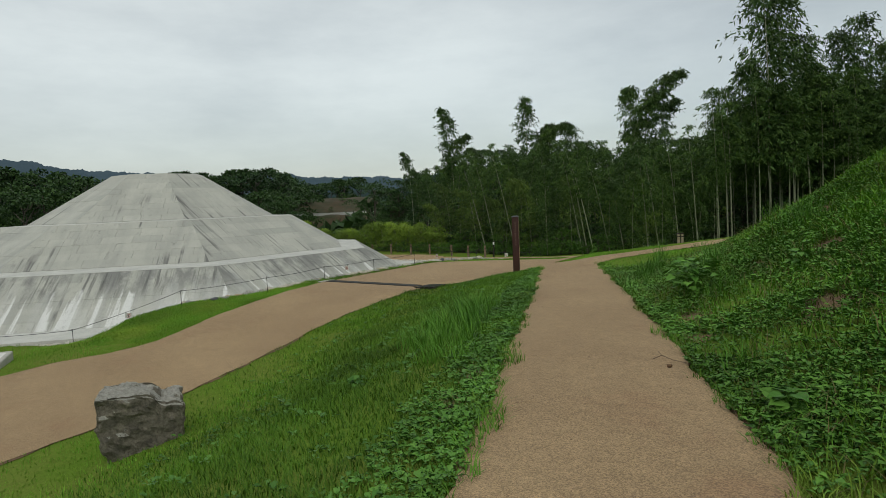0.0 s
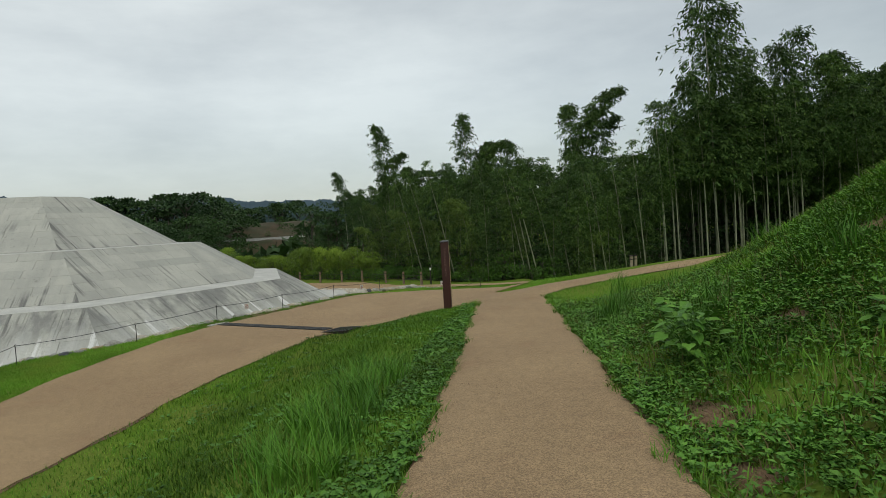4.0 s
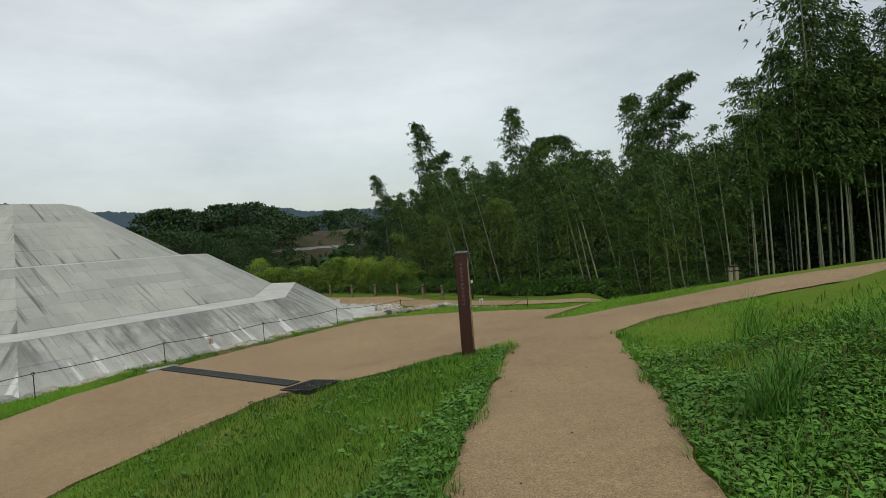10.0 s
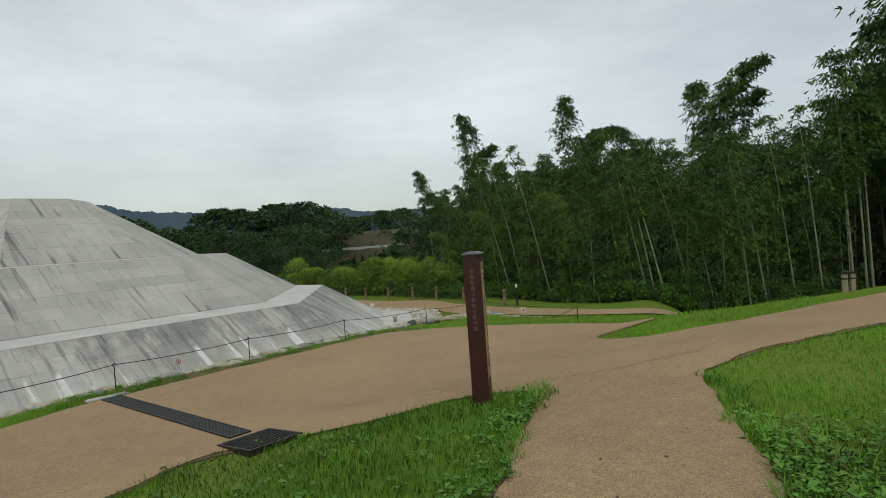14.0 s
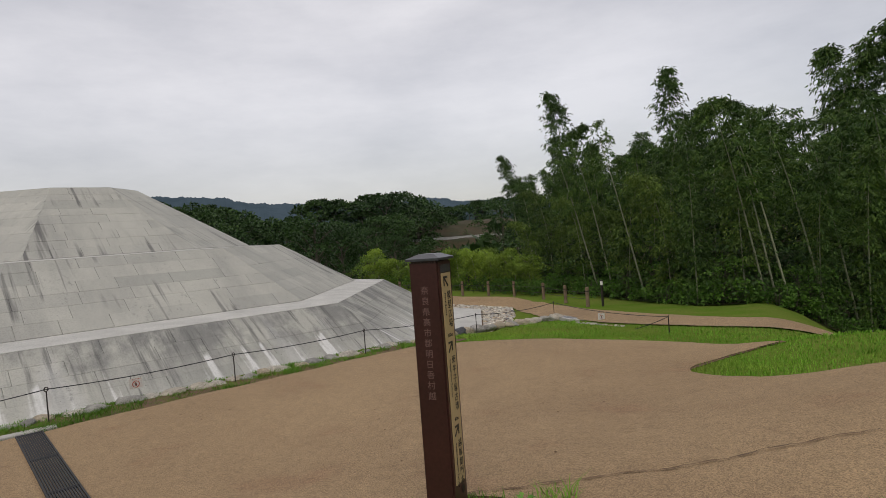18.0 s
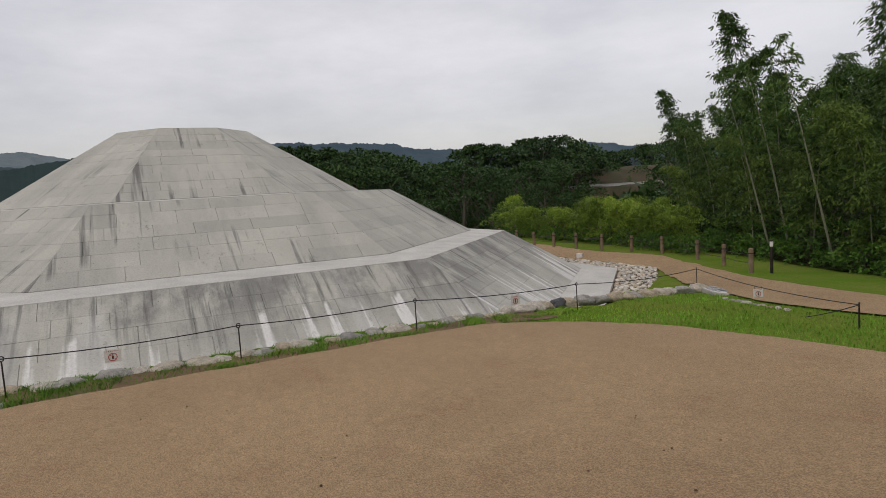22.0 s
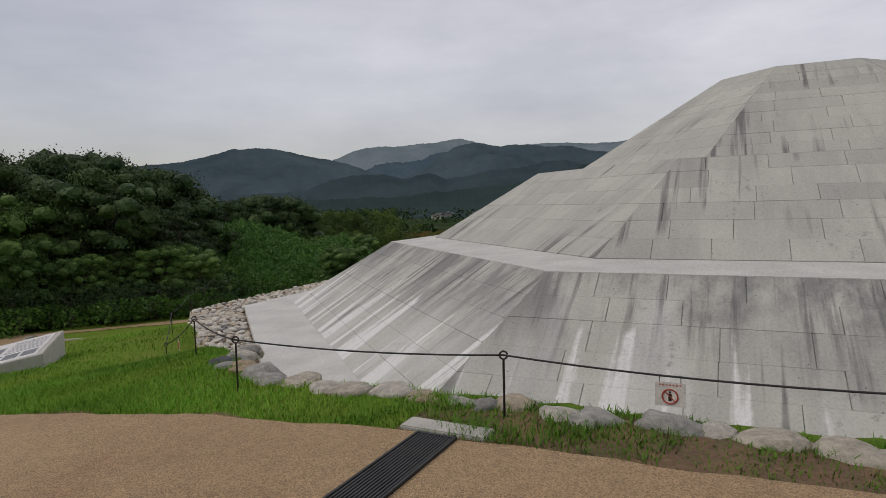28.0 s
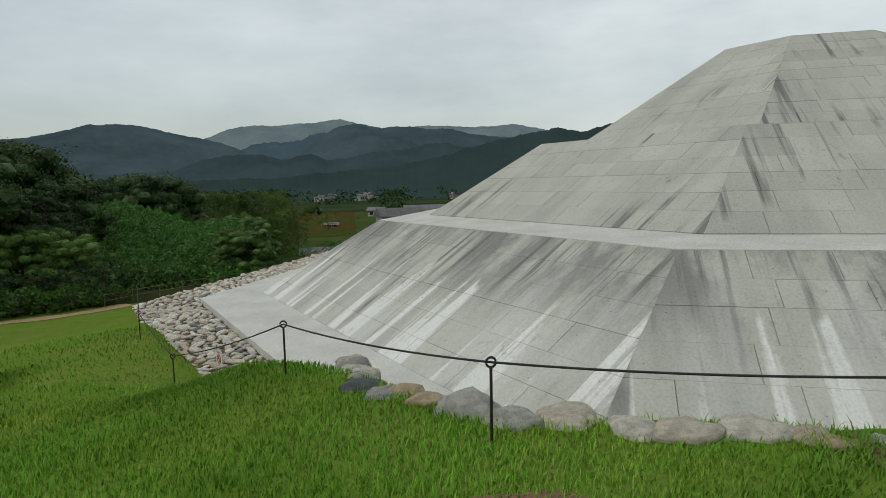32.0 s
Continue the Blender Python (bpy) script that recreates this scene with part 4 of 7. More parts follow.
def rope_sign(a, b, f, yaw):
    p = tops[a].lerp(tops[b], f) - Vector((0, 0, 0.015 * (tops[b] - tops[a]).length * 4 * f * (1 - f)))
    s = thing("warning_sign", Matrix.Translation(p) @ pose(0, 0, 0, 0, 0, yaw), "small white plate with a red ring hung on the rope", "sign", "rope signs")
    s.scale = (0.78, 0.78, 0.78)
    bm = bmesh.new()
    box(bm, 0, 0, -0.125, 0.20, 0.004, 0.17, 0.0015)
    part("plate", bm, M_WHITE, s)
    for sgn in (-1, 1):
        part("tie", tube(bmesh.new(), [(sgn * 0.07, 0, -0.045), (sgn * 0.07, 0, 0.012)], 0.003, 5), M_ROPE, s)
    bm = bmesh.new()
    ring = [(0.050 * math.cos(t), -0.0045, -0.14 + 0.050 * math.sin(t)) for t in np.linspace(0, 2 * math.pi, 25)]
    tube(bm, ring, 0.0055, 6, False)
    tube(bm, [(-0.034, -0.0045, -0.106), (0.034, -0.0045, -0.174)], 0.0035, 6, False)
    part("ring", bm, M_RED, s)
    bm = bmesh.new()
    box(bm, 0, -0.0035, -0.146, 0.022, 0.002, 0.050, 0.0008)
    box(bm, 0, -0.0035, -0.111, 0.014, 0.002, 0.014, 0.0008)
    part("pictogram", bm, M_INK, s)
    bm = bmesh.new()
    for i in range(7):
        box(bm, -0.066 + i * 0.022, -0.0032, -0.060, 0.011, 0.0015, 0.009)
    part("lettering", bm, M_RED, s)


rope_sign(6, 7, 0.43, 66)
rope_sign(8, 9, 0.58, 72)
rope_sign(10, 11, 0.50, 40)
rope_sign(3, 4, 0.5, 30)

# ---- drain across the path ----
LIN = Vector((-4.22, 17.06, float(land(-4.22, 17.06))))
PIT = Vector((-0.78, 15.44, float(land(-0.78, 15.44))))
d_yaw = math.degrees(math.atan2(PIT.y - LIN.y, PIT.x - LIN.x))
d_len = math.hypot(PIT.x - LIN.x, PIT.y - LIN.y)
slab_ob = thing("concrete_sill", Matrix.Translation((LIN.x, LIN.y, LIN.z)) @ pose(0, 0, 0, 0, 0, d_yaw), "pale concrete sill at the drain's end beside the grass", "sill")
bm = bmesh.new()
box(bm, 0.0, 0, -0.015, 0.16, 0.54, 0.10, 0.008)
part("block", bm, M_LINTEL, slab_ob)
drain = thing("channel_drain", pose(0, 0, 0), "long black iron channel grate set across the path", "drain")
seg, n_seg = 0.995, 3
start, end_d = 0.12, d_len - 0.36
seg = (end_d - start) / n_seg
for s in range(n_seg):
    c = start + seg * (s + 0.5)
    p = LIN.lerp(PIT, c / d_len)
    pitch = -math.degrees(math.atan2(PIT.z - LIN.z, d_len))
    gz = float(land(p.x, p.y)) + 0.024
    g = part("grate", box(bmesh.new(), 0, 0, 0, seg - 0.012, 0.012, 0.014), M_IRON, drain)
    g.matrix_basis = Matrix.Translation((p.x, p.y, gz)) @ pose(0, 0, 0, 0, pitch, d_yaw)
    bar = box(bmesh.new(), 0, 0, 0, seg - 0.012, 0.011, 0.018)
    me_bar = bpy.data.meshes.new("bar")
    bar.to_mesh(me_bar)
    bar.free()
    me_bar.materials.append(M_IRON)
    for i in range(11):
        b = new("bar", me_bar)
        b.parent = g
        b.location = (0, -0.0975 + i * 0.0195, 0.002)
    bm = bmesh.new()
    box(bm, 0, 0, -0.014, seg - 0.004, 0.25, 0.012)
    part("tray", bm, mat("drain_dark", (0.012, 0.012, 0.012), 0.9), g)
    bm = bmesh.new()
    for q in (-1, 1):
        box(bm, q * (seg / 2 - 0.012), 0, 0.003, 0.020, 0.24, 0.02)
        box(bm, 0, q * 0.118, 0.003, seg - 0.004, 0.014, 0.022)
    part("rim", bm, M_IRON, g)
pit = thing("drain_grate", Matrix.Translation((PIT.x, PIT.y, PIT.z + 0.03)) @ pose(0, 0, 0, 0, -4, d_yaw), "square rusty iron grate in a concrete frame at the lawn's edge", "grate")
bm = bmesh.new()
for q in (-1, 1):
    box(bm, q * 0.285, 0, -0.02, 0.03, 0.60, 0.07, 0.003)
    box(bm, 0, q * 0.285, -0.02, 0.54, 0.03, 0.07, 0.003)
part("frame", bm, M_RUST_ROD, pit)
for i in range(9):
    part("bar", box(bmesh.new(), -0.24 + i * 0.06, 0, 0.006, 0.014, 0.55, 0.03), M_IRON, pit)
for i in range(4):
    part("cross_bar", box(bmesh.new(), 0, -0.20 + i * 0.133, 0.0, 0.55, 0.012, 0.02), M_IRON, pit)
part("sump", box(bmesh.new(), 0, 0, -0.05, 0.55, 0.55, 0.01), M_INK, pit)

# ---- signpost ----
SP = Vector((1.405, 15.87, float(land(1.405, 15.87))))
sp = thing("signpost", Matrix.Translation((SP.x, SP.y, SP.z)) @ pose(0, 0, 0, 0, 0, 0.5), "dark brown square direction post with a cream sign strip", "signpost")
SP_H, SP_W = 0.838 - SP.z - 0.03, 0.165
bm = bmesh.new()
box(bm, 0, 0, SP_H / 2 - 0.15, SP_W, SP_W, SP_H + 0.3, 0.008)
part("post", bm, M_SIGN_BROWN, sp)
bm = bmesh.new()
w = SP_W / 2 + 0.014
lo = [bm.verts.new((sx * w, sy * w, SP_H)) for sx, sy in ((-1, -1), (1, -1), (1, 1), (-1, 1))]
mi = [bm.verts.new((sx * w, sy * w, SP_H + 0.012)) for sx, sy in ((-1, -1), (1, -1), (1, 1), (-1, 1))]
hi = [bm.verts.new((sx * 0.045, sy * 0.045, SP_H + 0.034)) for sx, sy in ((-1, -1), (1, -1), (1, 1), (-1, 1))]
for a, b in ((lo, mi), (mi, hi)):
    for k in range(4):
        bm.faces.new((a[k], a[(k + 1) % 4], b[(k + 1) % 4], b[k]))
bm.faces.new(hi)
bm.faces.new(lo[::-1])
part("cap", bm, M_CAP, sp, "dark grey hipped metal cap")


def writing(text, size, material, parent, x, y, z, face, name="lettering", turn=0):
    """Raised characters, upright on a face of a thing: face 'front' looks along -y, 'right' along +x."""
    cu = bpy.data.curves.new(name, "FONT")
    cu.body, cu.size, cu.extrude, cu.resolution_u = text, size, 0.0006, 3
    cu.align_x, cu.align_y = "CENTER", "CENTER"
    tmp = bpy.data.objects.new(name, cu)
    scene.collection.objects.link(tmp)
    me = bpy.data.meshes.new_from_object(tmp.evaluated_get(bpy.context.evaluated_depsgraph_get()))
    bpy.data.objects.remove(tmp)
    bpy.data.curves.remove(cu)
    me.materials.clear()
    ob = part_of(name, me, material, parent)
    ob.matrix_basis = Matrix.Translation((x, y, z)) @ pose(0, 0, 0, 90, 0, 90 if face == "right" else 0) @ pose(0, 0, 0, 0, 0, turn)
    return ob


FR = -SP_W / 2 - 0.001      # the face towards the upper path
for i, ch in enumerate("奈良県高市郡明日香村越"):
    writing(ch, 0.045, M_PALE_INK, sp, -0.002, FR, SP_H - 0.155 - i * 0.0545, "front")
RT = SP_W / 2
bm = bmesh.new()
box(bm, RT + 0.002, 0, SP_H - 0.62, 0.004, 0.112, 1.10, 0.001)
strip = part("sign_face", bm, M_CREAM, sp, "cream sign strip with black lettering")
bm = bmesh.new()
box(bm, RT + 0.002, 0, SP_H - 0.045, 0.004, 0.118, 0.038, 0.001)
part("title_plate", bm, M_CAP, sp)


def arrow(z, right):
    k = 1 if right else -1
    outline = ((0.040, 0), (0.004, 0.036), (-0.004, 0.028), (0.0205, 0.0055), (-0.036, 0.0055), (-0.036, -0.0055), (0.0205, -0.0055), (-0.004, -0.028), (0.004, -0.036))
    c, s = math.cos(radians(45 if k > 0 else 135)), math.sin(radians(45 if k > 0 else 135))
    bm = bmesh.new()
    low = bm.faces.new([bm.verts.new((RT + 0.0045, u * c - v * s - 0.008, z + u * s + v * c)) for u, v in outline])
    up = bmesh.ops.extrude_face_region(bm, geom=[low])
    bmesh.ops.translate(bm, verts=[g for g in up["geom"] if isinstance(g, bmesh.types.BMVert)], vec=(0.0012, 0, 0))
    bmesh.ops.recalc_face_normals(bm, faces=bm.faces)
    part("arrow", bm, M_INK, strip)


LX = RT + 0.0045
zc = SP_H - 0.115
for right, jp, en, dist in ((False, "模型広場", "Model Square", "160m"), (True, "牽牛子塚古墳", "Kengoshizuka Tumulus", "40m"), (True, "越塚御門古墳", "Koshitsukagomon Tumulus", "50m")):
    if zc < 0.25:
        break
    arrow(zc, right)
    for i, ch in enumerate(jp):
        if zc - 0.075 - i * 0.05 > 0.08:
            writing(ch, 0.047, M_INK, strip, LX, 0.020, zc - 0.075 - i * 0.049, "right")
    ln = min(0.16 + 0.006 * len(en), 0.25)
    if zc - 0.055 - ln > 0.05:
        w = writing(en, 0.021, M_INK, strip, LX, -0.027, zc - 0.05 - 0.0055 * len(en), "right", turn=-90)
    end = zc - 0.075 - len(jp) * 0.049
    if end > 0.1:
        writing(dist, 0.028, M_INK, strip, LX, 0.0, end - 0.010, "right")
    zc = end - 0.070

# ---- the rock on the bank ----
def standing_rock():
    """A squared, broken block: long rough front, a stepped top, leaning slightly."""
    n = 26
    foot = [Vector((-0.46, -0.30, 0)), Vector((0.60, -0.26, 0)), Vector((0.55, 0.28, 0)), Vector((-0.42, 0.30, 0))]
    bm = bmesh.new()
    bmesh.ops.create_cube(bm, size=1.0)
    bmesh.ops.subdivide_edges(bm, edges=list(bm.edges), cuts=n, use_grid_fill=True)
    for v in bm.verts:
        u, w, h = v.co.x + 0.5, v.co.y + 0.5, v.co.z + 0.5
        p = foot[0].lerp(foot[1], u).lerp(foot[3].lerp(foot[2], u), w)
        top = 0.83 + 0.07 * w - 0.10 * max(0.0, u - 0.35) - 0.13 * (1 / (1 + math.exp(-(u - 0.70) * 40)))
        top += 0.05 * noise.noise(Vector((u * 4, w * 4, 3)))
        taper = 1 - 0.10 * (1 - h) ** 1.5
        q = Vector((p.x * taper - 0.07 * h, p.y * taper, -0.25 + h * (top + 0.25)))
        edge = (abs(v.co.x) > 0.49) + (abs(v.co.y) > 0.49) + (abs(v.co.z) > 0.49)
        out = Vector((v.co.x * (abs(v.co.x) > 0.49), v.co.y * (abs(v.co.y) > 0.49), v.co.z * (abs(v.co.z) > 0.49)))
        if out.length:
            out.normalize()
        ridge = abs(noise.noise(q * 5.5)) * -0.075 + noise.noise(q * 2.2) * 0.06 + noise.noise(q * 13) * 0.03
        q += out * (ridge - 0.03 * (edge - 1))
        v.co = q
    me = bpy.data.meshes.new("standing_rock")
    bm.to_mesh(me)
    bm.free()
    me.materials.append(M_ROCK)
    ob = new("standing_rock", me)
    ob.matrix_basis = pose(-2.98, 7.18, float(land(-3.05, 7.0)) - 0.02, 0, 0, 31)
    tagged(ob, "rough dark angular rock half sunk in the lawn", "rock")


standing_rock()


# ---- display slabs ----
def display(x, y, yaw, length, depth, low, high, name="display_slab", label="sloping pale stone slab with printed picture panels"):
    z = float(land(x, y))
    s = thing(name, Matrix.Translation((x, y, z)) @ pose(0, 0, 0, 0, 0, yaw), label, "information board", "information boards")
    bm = bmesh.new()
    L, D = length / 2, depth / 2
    v = [bm.verts.new(p) for p in ((-L, -D, -0.25), (L, -D, -0.25), (L, D, -0.25), (-L, D, -0.25), (-L, -D, low), (L, -D, low), (L, D, high), (-L, D, high))]
    for f in ((0, 3, 2, 1), (4, 5, 6, 7), (0, 1, 5, 4), (1, 2, 6, 5), (2, 3, 7, 6), (3, 0, 4, 7)):
        bm.faces.new([v[i] for i in f])
    bmesh.ops.bevel(bm, geom=list(bm.edges), offset=0.012, segments=2, affect="EDGES")
    part("block", bm, M_LINTEL, s)
    tilt = math.degrees(math.atan2(high - low, depth))
    mid = (low + high) / 2
    slope = math.hypot(depth, high - low)

    def plate(u, v, w, h, material, name, lift):
        bm = bmesh.new()
        box(bm, u, v, lift, w, h, 0.004)
        ob = part(name, bm, material, s)
        ob.matrix_basis = Matrix.Translation((0, 0, mid)) @ pose(0, 0, 0, tilt, 0, 0)
    plate(0, 0, length * 0.90, slope * 0.86, M_WHITE, "panel", 0.003)
    for i in range(5):
        plate(length * 0.27, (i - 2) * slope * 0.165, length * 0.19, slope * 0.135, M_GREY_PRINT, "picture", 0.006)
    plate(-length * 0.06, -slope * 0.12, length * 0.30, slope * 0.26, M_GREY_PRINT, "picture", 0.006)
    for i in range(9):
        plate(length * (0.10 - i * 0.055), slope * 0.23, length * 0.014, slope * 0.34, M_PRINT_TEXT, "text_line", 0.0062)
        plate(length * (0.08 - i * 0.045), -slope * 0.34, length * 0.012, slope * 0.13, M_PRINT_TEXT, "text_line", 0.0062)


display(-9.68, 10.24, 25, 1.85, 1.4, 0.13, 0.38)
display(-0.75, 27.55, 130, 1.05, 0.55, 0.0, 0.10)


# ---- log fence behind the mound, small lamps and boxes ----
log_fence = thing("log_fence", pose(0, 0, 0), "fence of weathered round log posts strung with thin wires", "fence")
LOGS = [(-15.2, 41.4), (-13.5, 40.4), (-12.0, 39.5), (-10.7, 39.0), (-9.4, 38.55), (-8.0, 38.0), (-6.6, 37.55), (-5.3, 37.1), (-3.75, 36.0), (-2.53, 34.5), (-1.35, 32.6)]
log_tops = []
for x, y in LOGS:
    z = float(land(x, y))
    bm = bmesh.new()
    tube(bm, [(x, y, z - 0.2), (x, y, z + 0.60), (x, y, z + 0.63)], 0.062, 10, True, 0.056)
    post = part("log_post", bm, M_WOOD_POST, log_fence, smooth=False)
    bm = bmesh.new()
    tube(bm, [(x, y, z + 0.49), (x, y, z + 0.52)], 0.066, 10)
    part("band", bm, M_RUST_ROD, post)
    log_tops.append(Vector((x, y, z)))
for a, b in zip(log_tops, log_tops[1:]):
    for h in (0.25, 0.46):
        bm = bmesh.new()
        tube(bm, [a + Vector((0, 0, h)), (a + b) / 2 + Vector((0, 0, h - 0.02)), b + Vector((0, 0, h))], 0.008, 5)
        part("wire", bm, M_RUST_ROD, log_fence)


def bollard(x, y, h, label):
    z = float(land(x, y))
    s = thing("bollard_lamp", pose(x, y, z), label, "lamp", "path lamps")
    bm = bmesh.new()
    tube(bm, [(0, 0, -0.1), (0, 0, h * 0.8)], 0.038, 12)
    part("pole", bm, M_RUST_ROD, s)
    bm = bmesh.new()
    tube(bm, [(0, 0, h * 0.8), (0, 0, h * 0.95)], 0.042, 12)
    part("lens", bm, M_WHITE, s, "milky white lamp lens")
    bm = bmesh.new()
    tube(bm, [(0, 0, h * 0.95), (0, 0, h)], 0.048, 12, True, 0.04)
    part("hood", bm, M_RUST_ROD, s)


bollard(-0.9, 32.7, 0.85, "dark path lamp with a white head by the bamboo")
stakes = thing("marker_posts", pose(6.6, 22.35, float(land(6.6, 22.35)), 0, 0, 12), "pair of short pale wooden stakes under a dark cap", "marker")
for q in (-1, 1):
    part("stake", box(bmesh.new(), q * 0.065, 0, 0.08, 0.075, 0.075, 0.46, 0.006), M_STAKE, stakes)
    part("band", box(bmesh.new(), q * 0.065, 0, 0.22, 0.081, 0.081, 0.03, 0.003), M_RUST_ROD, stakes)
part("cap", box(bmesh.new(), 0, 0, 0.325, 0.24, 0.12, 0.03, 0.008), M_RUST_ROD, stakes, "dark steel cap over both stakes")
for x, y, s in ((-8.4, 36.9, 0.22),):
    b = thing("marker_box", pose(x, y, float(land(x, y)), 0, 0, 20), "small white utility box beside the path", "box")
    bm = bmesh.new()
    box(bm, 0, 0, s * 0.35, s, s * 0.7, s * 0.9, 0.01)
    part("body", bm, M_WHITE, b)
    bm = bmesh.new()
    box(bm, 0, 0, s * 0.83, s * 1.08, s * 0.78, s * 0.08, 0.006)
    part("lid", bm, M_WHITE, b)

# rail fence on the slope to the valley
rail = thing("rail_fence", pose(0, 0, 0), "dark wooden rail fence down the slope to the valley", "fence")
RAILS = [(-13.2, 6.0), (-14.0, 4.7), (-14.9, 3.3)], [(-47.6, -1.4), (-49.6, -0.2), (-51.6, 1.1), (-53.6, 2.3), (-55.6, 3.5), (-57.6, 4.6)]
for line, top in zip(RAILS, (0.40, 1.0)):
    feet = [Vector((x, y, float(land(x, y)))) for x, y in line]
    for f in feet:
        part("rail_post", tube(bmesh.new(), [f - Vector((0, 0, 0.2)), f + Vector((0, 0, top))], 0.035, 8), M_WOOD_POST, rail)
    for a, b in zip(feet, feet[1:]):
        for h in (top * 0.45, top * 0.87):
            part("rail", tube(bmesh.new(), [a + Vector((0, 0, h)), b + Vector((0, 0, h))], 0.024, 8), M_WOOD_POST, rail)


# ---- small things on and beside the paths ----
CRACK = smooth_line([(0.85, 16.12), (1.3, 16.36), (1.75, 16.51), (2.17, 16.68), (2.63, 16.87), (3.1, 17.19), (3.6, 17.47)], 0.06)
crack_d = np.gradient(CRACK, axis=0)
crack_d /= np.linalg.norm(crack_d, axis=1)[:, None]
wob = 0.012 * np.sin(np.arange(len(CRACK)) * 0.9) + 0.008 * np.sin(np.arange(len(CRACK)) * 2.3)
mid = CRACK + np.stack([-crack_d[:, 1], crack_d[:, 0]], 1) * wob[:, None]
half = np.stack([-crack_d[:, 1], crack_d[:, 0]], 1) * (0.006 + 0.004 * np.sin(np.arange(len(CRACK)) * 1.7))[:, None]
rows = [np.c_[p, land(p[:, 0], p[:, 1]) + 0.030] for p in (mid - half, mid + half)]
n = len(CRACK)
tagged(arrays("path_joint", np.vstack(rows), [(i, i + 1, i + n + 1, i + n) for i in range(n - 1)], M_EARTH), "thin dark joint where two gravel surfaces meet", "joint", kind="structure")

bm = bmesh.new()
zt = float(land(3.30, 5.25)) + 0.035
tube(bm, [(3.20, 5.36, zt + 0.004), (3.27, 5.38, zt + 0.03), (3.34, 5.30, zt + 0.012), (3.47, 5.20, zt + 0.004)], 0.005, 5, True, 0.003)
twig = thing("twig", pose(0, 0, 0), "thin dry brown twig lying on the path", "twig")
part("stem", bm, M_WOOD_POST, twig)
bm = bmesh.new()
tube(bm, [(3.27, 5.38, zt + 0.03), (3.25, 5.44, zt + 0.05)], 0.003, 5, True, 0.002)
part("side_shoot", bm, M_WOOD_POST, twig)
clod_me = boulder_mesh("clod", 900, 0.022, 0.019, 0.016, 0.3, 2)
clod_me.materials.append(M_EARTH)
clod = new("clod", clod_me)
clod.matrix_basis = pose(3.29, 5.14, float(land(3.29, 5.14)) + 0.040)
tagged(clod, "small dark clod of earth on the path", "clod")
rng = random.Random(77)
pebble_shapes = [boulder_mesh("pebble", 910 + i, 1, 1, 1, 0.25, 1) for i in range(4)]
for me in pebble_shapes:
    me.materials.append(M_EARTH)
for i in range(60):
    if i < 30:
        x, y = rng.uniform(2.15, 3.4), rng.uniform(2.2, 15)
    else:
        x, y = rng.uniform(-3.2, 2.0), rng.uniform(16.8, 20)
    s = rng.uniform(0.004, 0.009)
    ob = new("pebble", rng.choice(pebble_shapes))
    ob.matrix_basis = pose(x, y, float(land(x, y)) + 0.026 + s * 0.4, 0, 0, rng.uniform(0, 360)) @ Matrix.Diagonal((s * 1.3, s, s * 0.7, 1))
    tagged(ob, "tiny loose stone on the sandy path", "pebble", "loose stones")
for i in range(9):       # a row of half-buried pale stones in the lawn
    f = i / 8
    x, y = -0.30 + 1.10 * f, 26.5 - 0.93 * f
    s = rng.uniform(0.05, 0.09)
    ob = new("boulder", rng.choice(stone_shapes))
    ob.matrix_basis = pose(x, y, float(land(x, y)) + 0.0, 0, 0, rng.uniform(0, 360)) @ Matrix.Diagonal((s, s * 0.7, s * 0.45, 1))
    tagged(ob, "low pale stone half buried in the lawn", "boulder", "edging stones")


# ---- trees ----
nr = np.random.RandomState(21)


def leaf_cards(centres, dirs, length, width, r, droop=0.35, face=None):
    """Pointed leaves: two triangles each, from a stalk at centres along dirs, with random lean."""
    n = len(centres)
    d = dirs / np.maximum(np.linalg.norm(dirs, axis=1), 1e-6)[:, None]
    d[:, 2] -= droop
    d /= np.linalg.norm(d, axis=1)[:, None]
    s = np.cross(d, r.normal(size=(n, 3)) if face is None else face + r.normal(size=(n, 3)) * 0.55)
    s /= np.maximum(np.linalg.norm(s, axis=1), 1e-6)[:, None]
    L = (length * r.uniform(0.6, 1.3, n))[:, None]
    W = (width * r.uniform(0.7, 1.3, n))[:, None]
    v = np.stack([centres, centres + d * L * 0.45 + s * W * 0.5, centres + d * L, centres + d * L * 0.45 - s * W * 0.5], 1).reshape(-1, 3)
    f = np.arange(4 * n).reshape(n, 4)
    return v, f


def culm_line(h, lean, r, way=None):
    """A bamboo stem: straight below, bowing over at the tip."""
    a = r.uniform(0, 6.28) if way is None else way
    t = np.linspace(0, 1, 14)
    out = lean * h * (0.22 * t + 0.78 * t ** 3.6)
    z = h * (t - 0.9 * lean * t ** 5)
    return np.stack([out * math.cos(a), out * math.sin(a), z], 1)


